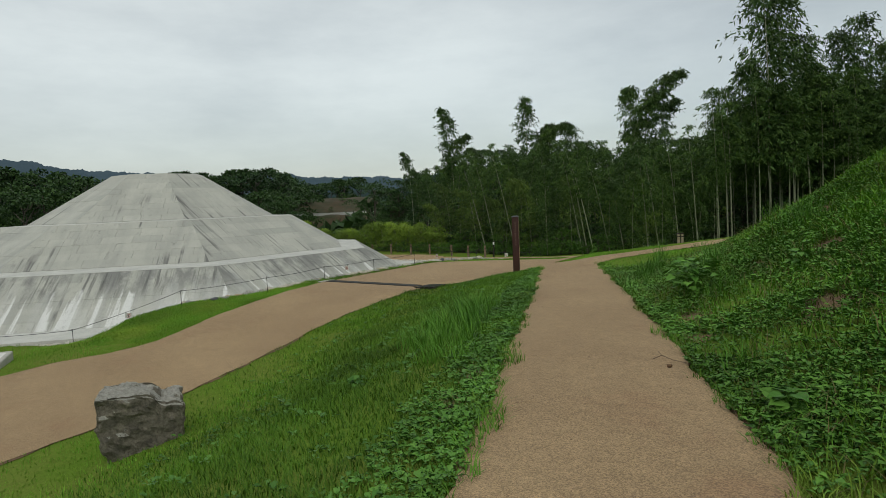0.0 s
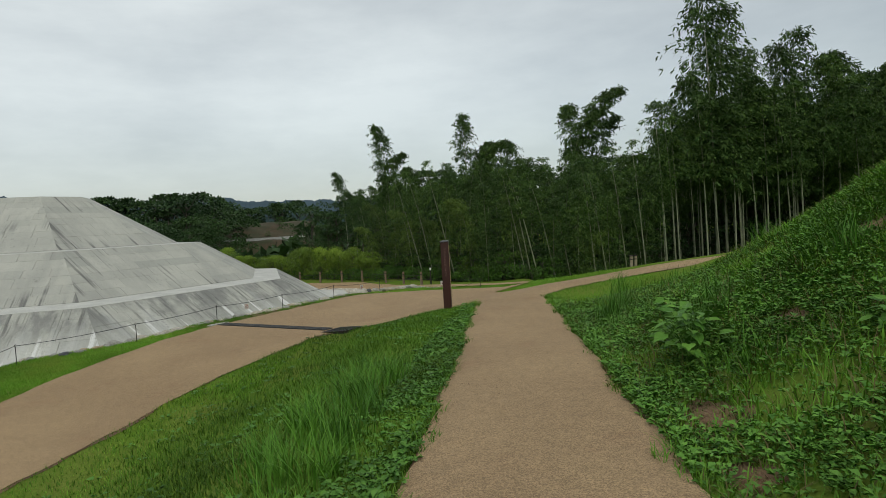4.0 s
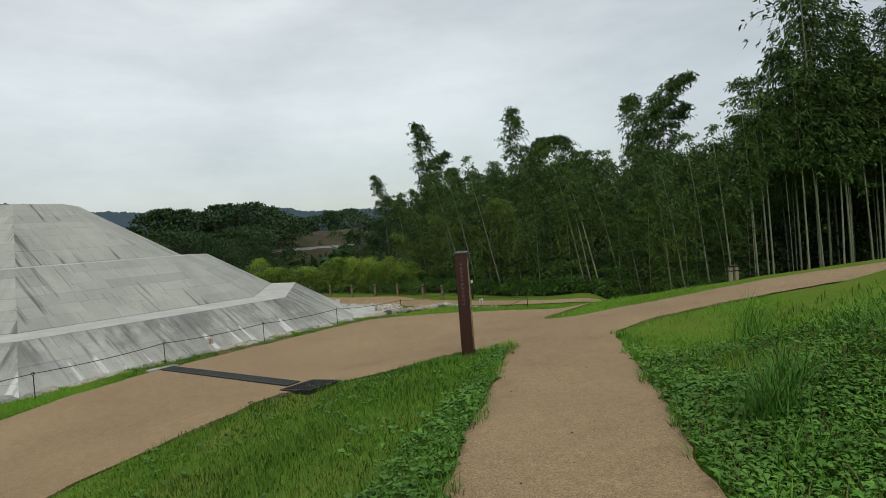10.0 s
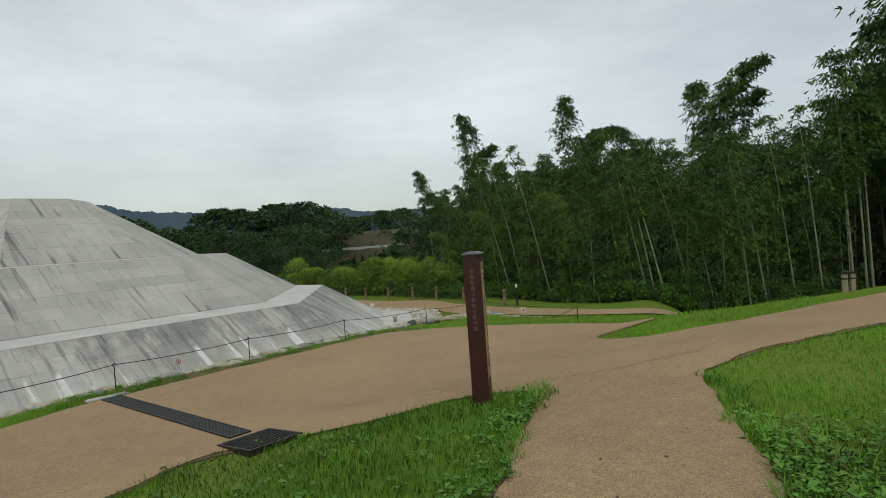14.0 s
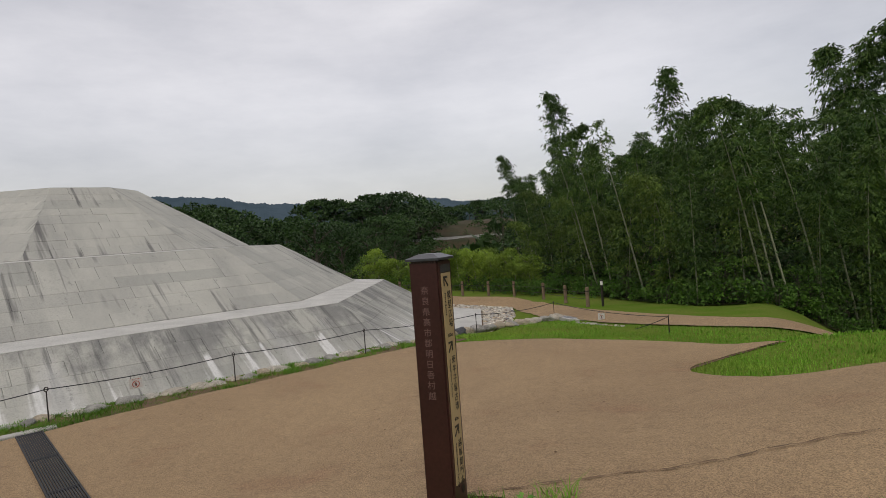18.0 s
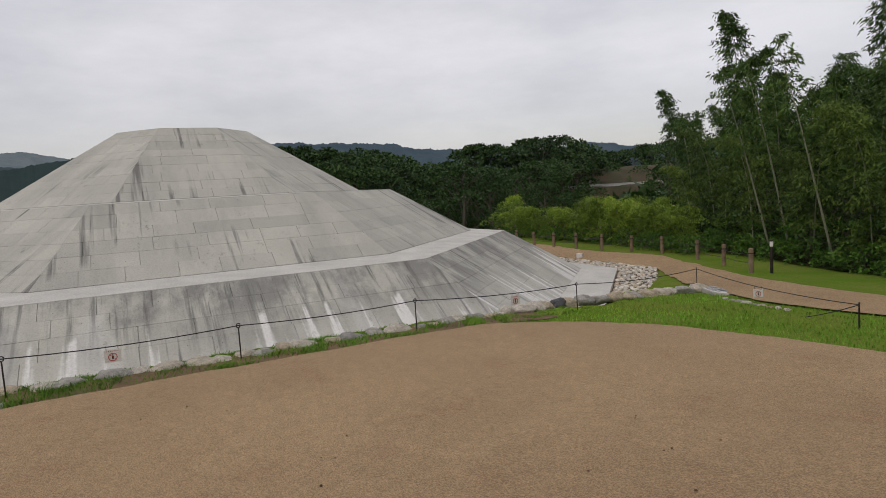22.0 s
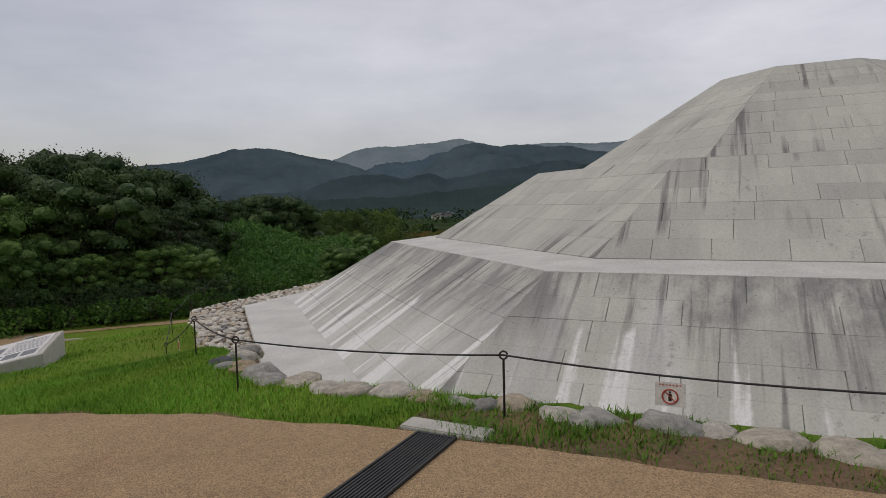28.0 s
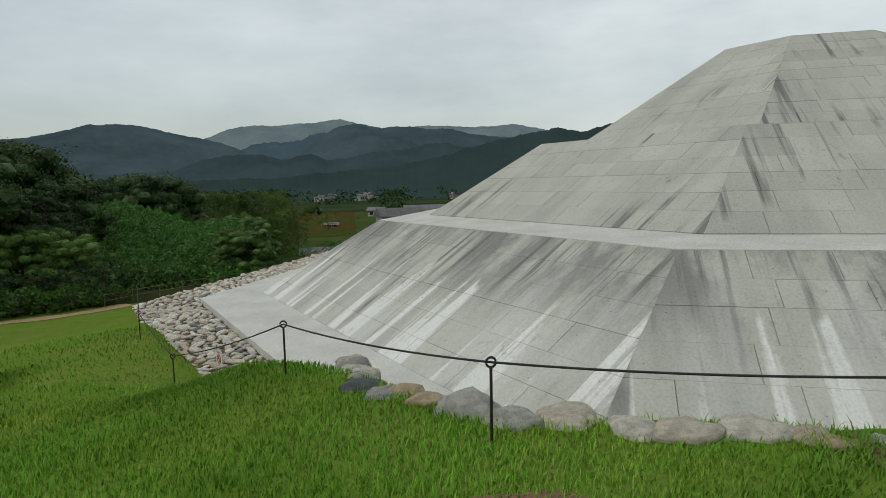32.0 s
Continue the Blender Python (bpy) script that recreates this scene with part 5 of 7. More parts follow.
def bamboo(name, h, lean, leafy, leaves, seed, material, leaf=0.25, wide=1.0, way=None, thick=0.046):
    """A bamboo: bowed culm with nodes, thin drooping branches, and on them sprigs of narrow leaves that hang down."""
    r = np.random.RandomState(seed)
    t = thing(name, pose(0, 0, 0), "tall slender bamboo with hanging sprays of narrow leaves", "bamboo", "bamboo grove")
    line = culm_line(h, lean, r, way)
    bm = bmesh.new()
    tube(bm, line, thick, 6, True, 0.006)
    part("culm", bm, M_CULM, t, smooth=True)
    per, sprigs = 6, 4
    n = leaves // (per * sprigs)
    f = leafy + (1 - leafy) * np.sort(r.beta(1.1, 0.95, n))
    f = f + 0.012 * np.sin(f * 60)
    pos = np.stack([np.interp(f, np.linspace(0, 1, 14), line[:, i]) for i in range(3)], 1)
    ang = r.uniform(0, 6.28, n)
    full = np.clip((f - leafy) / (1 - leafy), 0, 1)
    reach = wide * (0.30 + 0.95 * np.sin(np.pi * np.clip(full * 0.80 + 0.16, 0, 1))) * r.uniform(0.35, 1.0, n)
    lift = r.uniform(0.05, 0.55, n) * reach
    u = np.linspace(0.35, 1.0, sprigs)[None, :] * r.uniform(0.85, 1.1, (n, sprigs))
    out = np.stack([np.cos(ang), np.sin(ang)], 1)
    tips = np.empty((n, sprigs, 3))
    tips[:, :, :2] = pos[:, None, :2] + out[:, None, :] * (reach[:, None] * u)[:, :, None]
    tips[:, :, 2] = pos[:, None, 2] + lift[:, None] * u - (0.55 * reach)[:, None] * u ** 2.2
    tips += r.normal(size=tips.shape) * 0.07
    cen = np.repeat(tips.reshape(-1, 3), per, 0) + r.normal(size=(n * sprigs * per, 3)) * (0.075, 0.075, 0.055)
    way3 = np.repeat(np.repeat(np.c_[out, np.zeros(n)], sprigs, 0), per, 0)
    dr = way3 * 0.55 + r.normal(size=cen.shape) * 0.55
    v, q = leaf_cards(cen, dr, leaf, leaf * 0.26, r, 0.85)
    arrays("crown", v, q, material, t)
    return t


def broadleaf(name, h, wide, leaves, seed, material, label, leaf=0.042, count=24, full=1.0, solid=False):
    """A broad evergreen: tapered trunk, limbs, and a crown of many leafy clumps with gaps between."""
    r = np.random.RandomState(seed)
    t = thing(name, pose(0, 0, 0), label, "tree", "woodland trees")
    bm = bmesh.new()
    tube(bm, [(0, 0, -0.3), (0.1, 0, h * 0.25), (0.0, 0.15, h * 0.55), (0.1, 0.1, h * 0.85)], h * 0.028, 7, True, h * 0.006)
    part("trunk", bm, M_BARK, t, smooth=True)
    clumps = []
    bm = bmesh.new()
    for i in range(count):
        a, f = r.uniform(0, 6.28), r.uniform(0.04, 1.0)
        rad = wide * 0.5 * (math.sin(math.pi * min(f * 0.82 + 0.12, 1.0)) ** 0.6) * r.uniform(0.35, 1.0)
        c = np.array([rad * math.cos(a), rad * math.sin(a), h * (0.12 + 0.82 * f)])
        clumps.append((c, wide * r.uniform(0.10, 0.19) * full))
        tube(bm, [(0, 0, max(c[2] - rad * 0.8, h * 0.15)), Vector(c) * 0.55 + Vector((0, 0, c[2] * 0.38)), c], h * 0.008, 3, False, h * 0.002)
    part("branching", bm, M_BARK, t)
    per = leaves // len(clumps)
    cen, dr, face = [], [], []
    for c, s in clumps:
        n = r.normal(size=(per, 3))
        n /= np.linalg.norm(n, axis=1)[:, None]
        n[:, 2] = np.abs(n[:, 2]) * 0.9 - 0.25
        k = s * r.uniform(0.55 if not solid else 0.60, 1.08 if not solid else 1.30, per)[:, None]
        lump = 1.0
        if solid:       # tufts on the clump's surface
            o = r.uniform(-40, 40, 3)
            lump = np.array([1 + 0.62 * noise.noise(Vector(e * 1.7 + o)) + 0.4 * noise.noise(Vector(e * 4 + o)) for e in n])[:, None]
            face.append(n + (0, 0, 0.25))
        cen.append(c + n * k * lump * (1, 1, 0.75))
        dr.append(n + r.normal(size=(per, 3)) * 0.5 if not solid else np.cross(n, r.normal(size=(per, 3))))
    v, q = leaf_cards(np.vstack(cen), np.vstack(dr), leaf * h, leaf * 0.7 * h, r, 0.2 if not solid else 0.25, np.vstack(face) if solid else None)
    crown = arrays("crown", v, q, material, t)
    if solid:       # close-packed inner foliage of each clump
        bm = bmesh.new()
        for c, s in clumps:
            o = Vector(r.uniform(-40, 40, 3))
            for w in bmesh.ops.create_icosphere(bm, subdivisions=2, radius=1.0)["verts"]:
                d = w.co.normalized()
                d = d * (0.56 + 0.20 * noise.noise(d * 1.8 + o))
                w.co = Vector(c) + Vector((d.x * s, d.y * s, d.z * s * 0.78))
        part("inner_foliage", bm, material, crown)
    return t


def plant(proto, x, y, scale, yaw, sink=0.05, tilt=0.0):
    z = float(land(x, y)) - sink
    return copy_thing(proto, Matrix.Translation((x, y, z)) @ pose(0, 0, 0, tilt, 0, yaw) @ Matrix.Scale(scale, 4))


def scaled(proto, x, y, scale, yaw, z=None):
    ob = copy_thing(proto, Matrix.Identity(4))
    ob.matrix_basis = Matrix.Translation((x, y, (float(land(x, y)) - 0.05) if z is None else z)) @ pose(0, 0, 0, 0, 0, yaw) @ Matrix.Scale(scale, 4)
    return ob


tall = [bamboo("bamboo", 10.0, l, lf, 3000, 50 + i, M_BAMBOO, 0.21) for i, (l, lf) in enumerate(((0.10, 0.28), (0.15, 0.30), (0.06, 0.36), (0.18, 0.32)))]
bare_b = [bamboo("bamboo", 10.0, l, lf, 2600, 60 + i, M_BAMBOO, 0.19, 1.0, None, 0.028) for i, (l, lf) in enumerate(((0.025, 0.55), (0.05, 0.60)))]
low_b = [bamboo("bamboo", 6.5, l, 0.06, 3600, 70 + i, M_BAMBOO, 0.17, 1.0, None, 0.03) for i, l in enumerate((0.16, 0.24, 0.10))]
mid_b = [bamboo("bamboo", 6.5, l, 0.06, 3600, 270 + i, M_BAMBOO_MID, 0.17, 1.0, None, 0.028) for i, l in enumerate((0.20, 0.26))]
pole_b = [bamboo("bamboo", 8.0, l, 0.55, 900, 260 + i, M_BAMBOO, 0.20, 0.8, math.pi) for i, l in enumerate((0.03, 0.06, 0.02))]
dense = [bamboo("bamboo", 10.0, l, lf, 4600, 160 + i, M_BAMBOO, 0.20, 1.35) for i, (l, lf) in enumerate(((0.06, 0.32), (0.12, 0.36)))]
plume = [bamboo("bamboo", 10.0, l, 0.45, 3000, 170 + i, M_BAMBOO, 0.22, 0.72, math.pi) for i, l in enumerate((0.17, 0.22, 0.10))]
lime = [broadleaf("shrub", 3.0, w, 1500, 495 + i, M_LIME, "lime-green leafy shrub behind the log fence", 0.045) for i, w in enumerate((3.8, 4.6))]
light = [bamboo("bamboo", 4.2, l, 0.04, 2600, 80 + i, M_BAMBOO_LIGHT, 0.17) for i, l in enumerate((0.30, 0.45))]
oak = [broadleaf("broadleaf_tree", 9.0, w, 3600, 90 + i, M_TREE, "dark evergreen tree with a dense rounded crown", 0.028) for i, w in enumerate((7.5, 6.0, 9.0))]
oak_near = [broadleaf("broadleaf_tree", 9.0, w, 3800, 190 + i, M_TREE, "dark evergreen tree with a dense rounded crown", 0.028) for i, w in enumerate((7.5, 6.2))]
valley_oak = [broadleaf("broadleaf_tree", 9.0, w, 11000, 390 + i, M_TREE_MID, "dark green tree with a dense uneven crown on the valley side", 0.0180, 72, 0.84, True) for i, w in enumerate((7.5, 6.2, 8.4))]
green = [broadleaf("broadleaf_tree", 6.0, w, 10000, 290 + i, M_BUSH_DEEP, "mid-green broad-leaved tree at the valley's edge", 0.021, 66, 0.80, True) for i, w in enumerate((5.6, 6.6))]
bush = [broadleaf("shrub", 3.0, w, 720, 95 + i, M_BUSH, "leafy green shrub at the wood's edge", 0.05) for i, w in enumerate((3.6, 4.4))]

scrub = [broadleaf("shrub", 3.0, w, 420, 595 + i, M_BUSH, "low leafy green scrub at the path's edge", 0.11) for i, w in enumerate((4.6, 5.4))]
thicket = [broadleaf("shrub", 3.0, w, 820, 395 + i, M_TREE, "dark dense shrub under the bamboo", 0.055) for i, w in enumerate((4.2, 5.0))]

r = random.Random(8)
FRONT = [(-14, 43.5), (-8, 40.5), (-4, 38.0), (-1, 35.5), (1.5, 32.6), (3.2, 31.2), (5, 31.6), (7, 33), (9, 35), (12, 37), (16, 38), (26, 38), (36, 38)]


def front_y(x):
    return float(np.interp(x, [p[0] for p in FRONT], [p[1] for p in FRONT]))


used = set()


def stand(proto_list, x, y, s):
    p = r.choice(proto_list)
    yaw = r.uniform(0, 360)
    if p.name not in used:      # the first of each kind stands here itself
        used.add(p.name)
        p.matrix_basis = Matrix.Translation((x, y, float(land(x, y)) - 0.05)) @ pose(0, 0, 0, 0, 0, yaw) @ Matrix.Scale(s, 4)
        return p
    return scaled(p, x, y, s, yaw)


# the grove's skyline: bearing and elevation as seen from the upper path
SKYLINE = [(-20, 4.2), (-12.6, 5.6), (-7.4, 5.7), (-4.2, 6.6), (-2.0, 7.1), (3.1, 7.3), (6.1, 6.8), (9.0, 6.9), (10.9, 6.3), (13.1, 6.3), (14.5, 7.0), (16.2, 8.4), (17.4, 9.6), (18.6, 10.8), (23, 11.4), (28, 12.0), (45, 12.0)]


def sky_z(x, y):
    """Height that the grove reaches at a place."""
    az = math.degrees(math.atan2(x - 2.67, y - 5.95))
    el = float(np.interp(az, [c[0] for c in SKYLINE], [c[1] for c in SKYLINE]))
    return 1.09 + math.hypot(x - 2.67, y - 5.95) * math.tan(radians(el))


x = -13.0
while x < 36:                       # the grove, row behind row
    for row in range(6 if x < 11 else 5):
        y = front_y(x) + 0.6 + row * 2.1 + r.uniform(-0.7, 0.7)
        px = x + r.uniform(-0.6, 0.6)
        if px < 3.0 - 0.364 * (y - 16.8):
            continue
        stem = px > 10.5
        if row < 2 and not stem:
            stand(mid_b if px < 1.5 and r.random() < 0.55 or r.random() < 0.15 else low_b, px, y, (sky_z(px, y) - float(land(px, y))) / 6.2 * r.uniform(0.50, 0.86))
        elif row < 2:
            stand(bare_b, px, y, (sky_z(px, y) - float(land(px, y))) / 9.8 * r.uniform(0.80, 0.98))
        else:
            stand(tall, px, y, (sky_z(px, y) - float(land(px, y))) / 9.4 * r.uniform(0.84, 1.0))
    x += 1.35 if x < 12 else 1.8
for px, y, lean, tip in ((-1.1, 36.2, 9, 5.4), (-1.7, 36.6, 12, 5.2), (0.2, 34.7, 11, 5.6), (3.7, 31.8, 9, 5.0), (3.95, 31.9, 8, 4.4), (4.3, 32.0, 10, 4.8), (5.2, 32.3, 9, 5.2), (6.0, 32.9, 8, 5.4), (7.2, 33.7, 3, 6.0),
                         (7.9, 34.4, 6, 6.0), (9.1, 35.6, 4, 6.6), (10.2, 36.3, 3, 7.0), (11.5, 37.2, 1, 9.0), (12.0, 37.4, 0, 9.2), (12.25, 37.5, 0.5, 9.2), (13.9, 38.0, 0, 9.4), (14.6, 38.2, 1, 9.2), (15.5, 38.4, -2, 9.4),
                         (15.9, 38.5, 0, 9.6), (16.8, 38.5, 1, 9.4), (17.3, 38.5, -1, 9.6), (17.9, 38.5, -1, 9.6), (18.6, 38.5, 1, 9.8), (19.2, 38.5, 0, 9.8)):
    p = r.choice(pole_b)
    k = (tip + 1.0) / 8.0
    m = Matrix.Translation((px, y, float(land(px, y)) - 0.05)) @ pose(0, 0, 0, 0, -lean, 0) @ pose(0, 0, 0, 0, 0, r.uniform(-30, 30)) @ Matrix.Diagonal((max(k, 0.8), max(k, 0.8), k, 1))
    if p.name not in used:
        used.add(p.name)
        p.matrix_basis = m
    else:
        copy_thing(p, Matrix.Identity(4)).matrix_basis = m


def stand_to(proto_list, tall_is, x, y, top):
    """A tree whose tip reaches the height top."""
    return stand(proto_list, x, y, (top - float(land(x, y))) / tall_is)


for px, y, top in ((-5.9, 49.2, 8.7), (-5.2, 50.4, 6.6), (-9.8, 51.0, 5.5), (-0.1, 50.0, 9.3), (0.9, 51.0, 8.4), (3.7, 53.5, 8.8), (9.4, 58.5, 13.4), (8.2, 57.5, 11.4), (10.4, 57.0, 10.2),
                   (-6.6, 49.8, 7.4), (0.4, 49.5, 7.8), (9.0, 59.0, 12.0), (1.4, 52.0, 7.2)):
    stand_to(plume, 8.8, px + 0.35, y, top)
for px, y, top in ((14.6, 38.5, 12.4), (15.6, 40.0, 11.6), (17.2, 43, 10.4), (19.5, 40, 9.7), (22, 40, 9.9), (16.4, 39.6, 9.6), (18.0, 40.4, 9.0), (20.5, 42, 10.6), (24, 42, 10.6), (13.9, 38.9, 9.0)):
    stand_to(dense, 9.0, px, y, top)
for px, y in ((-12.5, 42.0), (-11.4, 41.4), (-10.3, 41.0), (-9.2, 40.5), (-8.1, 40.0), (-7.0, 39.4), (-13.8, 43), (-11.6, 43), (-9.8, 42.4), (-8.3, 41.9), (-6.0, 39.0), (-15.5, 44), (-16.8, 45), (-7.2, 41.2)):
    stand(light, px, y, r.uniform(0.5, 0.72))
for px, y in ((-15.0, 43.0), (-13.6, 42.4), (-12.2, 41.8), (-10.9, 41.2), (-9.7, 40.7), (-8.5, 40.2), (-7.4, 39.8), (-6.3, 39.4), (-12.9, 43.6), (-10.3, 42.6), (-8.0, 41.6), (-5.2, 38.9), (-16.4, 44)):
    stand(lime, px, y + r.uniform(-0.5, 0.5), r.uniform(0.32, 0.66))
for i in range(26):
    px = -16 + 11.5 * (i + r.random()) / 26
    stand(light, px, front_y(px) - 0.35 + r.uniform(-0.5, 0.7), r.uniform(0.36, 0.56))
for i in range(30):
    px = -16 + 12 * (i + r.random()) / 30
    stand(scrub, px, front_y(px) - 0.9 + r.uniform(-0.3, 0.6), r.uniform(0.14, 0.26))
for i in range(26):
    px = -5 + 17 * (i + r.random()) / 26
    stand(thicket, px, front_y(px) + r.uniform(1.6, 4.0), r.uniform(0.5, 0.9))
for i in range(34):
    px = -4 + 14 * (i + r.random()) / 34
    stand(bush, px, front_y(px) + r.uniform(0.5, 1.8), r.uniform(0.22, 0.5))
for i in range(46):
    px = -5 + 17 * (i + r.random()) / 46
    stand(scrub, px, front_y(px) + r.uniform(0.15, 0.7), r.uniform(0.14, 0.30))
for i in range(64):                 # thicket that closes the grove below
    px = -9 + 46 * (i + r.random()) / 64
    y = front_y(px) + r.uniform(5, 13)
    if px > 3.0 - 0.364 * (y - 16.8):
        stand(thicket, px, y, r.uniform(0.9, 1.5))

# leaf litter under the grove, its colour darkened for the shade there
M_LITTER_SHADE = two_tone("litter_with_shade", (0.048, 0.052, 0.022), (0.034, 0.048, 0.018), 1.5, 0.95, 0.8, 0.03, 14)
lx, ly = np.meshgrid(np.arange(-16, 48, 1.0), np.linspace(0, 1, 26))
fy = np.interp(lx, [p[0] for p in FRONT], [p[1] for p in FRONT]) + 0.3 * np.sin(lx * 2.2)
LY = fy + ly * 36
LZ = land(lx, LY) + 0.03
k = np.arange(lx.size).reshape(lx.shape)
litter = arrays("woodland_floor", np.stack([lx, LY, LZ], -1).reshape(-1, 3), np.stack([k[:-1, :-1], k[:-1, 1:], k[1:, 1:], k[1:, :-1]], -1).reshape(-1, 4), M_LITTER_SHADE, smooth=True)
tagged(litter, "leaf litter under the bamboo grove, coloured dark for its shade", "ground", kind="structure")

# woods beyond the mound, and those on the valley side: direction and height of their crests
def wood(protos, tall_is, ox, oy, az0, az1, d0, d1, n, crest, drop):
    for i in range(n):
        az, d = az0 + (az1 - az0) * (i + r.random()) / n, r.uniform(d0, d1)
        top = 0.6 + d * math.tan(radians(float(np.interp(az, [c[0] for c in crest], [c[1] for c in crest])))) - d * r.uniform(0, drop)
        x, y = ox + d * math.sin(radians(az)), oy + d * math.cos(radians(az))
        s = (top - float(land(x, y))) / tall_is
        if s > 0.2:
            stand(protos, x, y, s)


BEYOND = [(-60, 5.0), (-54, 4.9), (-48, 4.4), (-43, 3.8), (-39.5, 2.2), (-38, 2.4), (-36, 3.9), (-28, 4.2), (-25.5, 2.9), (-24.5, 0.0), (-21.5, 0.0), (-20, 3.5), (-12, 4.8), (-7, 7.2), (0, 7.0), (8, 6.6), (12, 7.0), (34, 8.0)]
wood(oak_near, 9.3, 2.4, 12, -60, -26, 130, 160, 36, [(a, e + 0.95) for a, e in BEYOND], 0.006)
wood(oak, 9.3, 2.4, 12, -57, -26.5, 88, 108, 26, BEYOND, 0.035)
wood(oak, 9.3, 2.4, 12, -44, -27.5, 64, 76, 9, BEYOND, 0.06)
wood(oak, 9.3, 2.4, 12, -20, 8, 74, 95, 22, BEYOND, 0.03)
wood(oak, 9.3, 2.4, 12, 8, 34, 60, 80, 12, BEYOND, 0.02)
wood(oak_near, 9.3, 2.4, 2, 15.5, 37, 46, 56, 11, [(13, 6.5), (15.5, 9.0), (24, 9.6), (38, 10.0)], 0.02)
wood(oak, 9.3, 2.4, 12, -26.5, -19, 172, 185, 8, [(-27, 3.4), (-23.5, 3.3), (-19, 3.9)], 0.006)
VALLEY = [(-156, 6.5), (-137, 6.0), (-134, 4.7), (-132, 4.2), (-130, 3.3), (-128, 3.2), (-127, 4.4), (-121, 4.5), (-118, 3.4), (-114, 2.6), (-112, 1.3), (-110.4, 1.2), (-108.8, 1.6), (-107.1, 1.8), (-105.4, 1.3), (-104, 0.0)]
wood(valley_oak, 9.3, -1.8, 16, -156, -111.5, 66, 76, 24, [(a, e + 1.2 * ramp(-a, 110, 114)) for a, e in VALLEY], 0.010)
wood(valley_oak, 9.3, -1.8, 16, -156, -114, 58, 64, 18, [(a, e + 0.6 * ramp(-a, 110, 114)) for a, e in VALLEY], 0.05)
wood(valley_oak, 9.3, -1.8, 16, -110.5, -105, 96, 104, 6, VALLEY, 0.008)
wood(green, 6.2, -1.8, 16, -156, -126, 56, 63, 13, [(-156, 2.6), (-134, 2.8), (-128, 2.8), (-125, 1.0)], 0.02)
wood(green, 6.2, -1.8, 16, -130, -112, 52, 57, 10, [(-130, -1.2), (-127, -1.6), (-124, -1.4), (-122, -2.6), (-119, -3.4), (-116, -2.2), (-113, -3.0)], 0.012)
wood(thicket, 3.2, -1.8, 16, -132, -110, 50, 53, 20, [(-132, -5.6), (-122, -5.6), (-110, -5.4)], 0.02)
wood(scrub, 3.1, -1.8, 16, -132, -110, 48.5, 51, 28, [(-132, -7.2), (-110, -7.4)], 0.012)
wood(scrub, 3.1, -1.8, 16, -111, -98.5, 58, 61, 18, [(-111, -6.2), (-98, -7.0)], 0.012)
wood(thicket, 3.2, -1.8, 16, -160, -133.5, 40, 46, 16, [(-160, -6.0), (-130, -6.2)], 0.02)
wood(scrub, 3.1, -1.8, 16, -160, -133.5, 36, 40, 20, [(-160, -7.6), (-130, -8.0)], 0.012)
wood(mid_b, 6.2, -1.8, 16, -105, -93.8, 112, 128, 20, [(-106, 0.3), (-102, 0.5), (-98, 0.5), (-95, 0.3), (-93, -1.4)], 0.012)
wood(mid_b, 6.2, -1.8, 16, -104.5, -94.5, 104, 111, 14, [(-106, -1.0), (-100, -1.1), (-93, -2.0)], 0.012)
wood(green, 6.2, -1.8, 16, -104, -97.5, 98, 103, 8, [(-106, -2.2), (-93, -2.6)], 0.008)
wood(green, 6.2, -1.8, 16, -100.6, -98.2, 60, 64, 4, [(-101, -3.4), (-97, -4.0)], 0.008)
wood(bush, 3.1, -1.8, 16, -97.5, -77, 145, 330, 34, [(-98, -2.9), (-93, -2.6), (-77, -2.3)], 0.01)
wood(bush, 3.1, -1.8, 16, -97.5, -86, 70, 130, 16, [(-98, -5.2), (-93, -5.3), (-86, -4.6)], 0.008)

# creeper-covered slope and far woods: leaves past counting
def heap(az, d):
    """Top of the creeper that smothers the slope."""
    crest = np.interp(az, [-118, -114, -111.5, -109, -107.4, -104.4, -103, -100, -97], [-3.6, -3.0, -2.6, -1.3, -2.1, -3.0, -3.7, -3.4, -5.4])
    crest_z = 0.35 + 86 * np.tan(np.radians(crest))
    z = -8.2 + (crest_z + 8.2) * ramp(d, 57, 86) ** 0.8 - 5.0 * ramp(d, 88, 100)
    return z + 0.5 * np.sin(az * 2.1 + d * 0.3) * np.sin(d * 0.55 + az) + 0.35 * np.sin(az * 5.3 - d * 0.9) + 0.2 * np.sin(az * 11 + d * 1.9)


az, dd = np.meshgrid(np.arange(-118, -96.5, 0.35), np.arange(57, 100.5, 0.9))
hx, hy = -1.8 + dd * np.sin(np.radians(az)), 16 + dd * np.cos(np.radians(az))
k = np.arange(az.size).reshape(az.shape)
creeper = thing("creeper", pose(0, 0, 0), "bright green creeper smothering the valley slope", "creeper", kind="stuff")
arrays("tangle", np.stack([hx, hy, heap(az, dd) - 0.3], -1).reshape(-1, 3), np.stack([k[:-1, :-1], k[:-1, 1:], k[1:, 1:], k[1:, :-1]], -1).reshape(-1, 4), M_CREEPER, creeper, smooth=True)
n = 130000
a, d = nr.uniform(-118, -97, n), 57 + 34 * nr.random_sample(n)
v, q = leaf_cards(np.stack([-1.8 + d * np.sin(np.radians(a)), 16 + d * np.cos(np.radians(a)), heap(a, d) + nr.uniform(-0.25, 0.35, n)], 1), nr.normal(size=(n, 3)) + (0, 0, 0.5), 0.24, 0.18, nr, 0.1)
arrays("foliage", v, q, M_CREEPER, creeper)

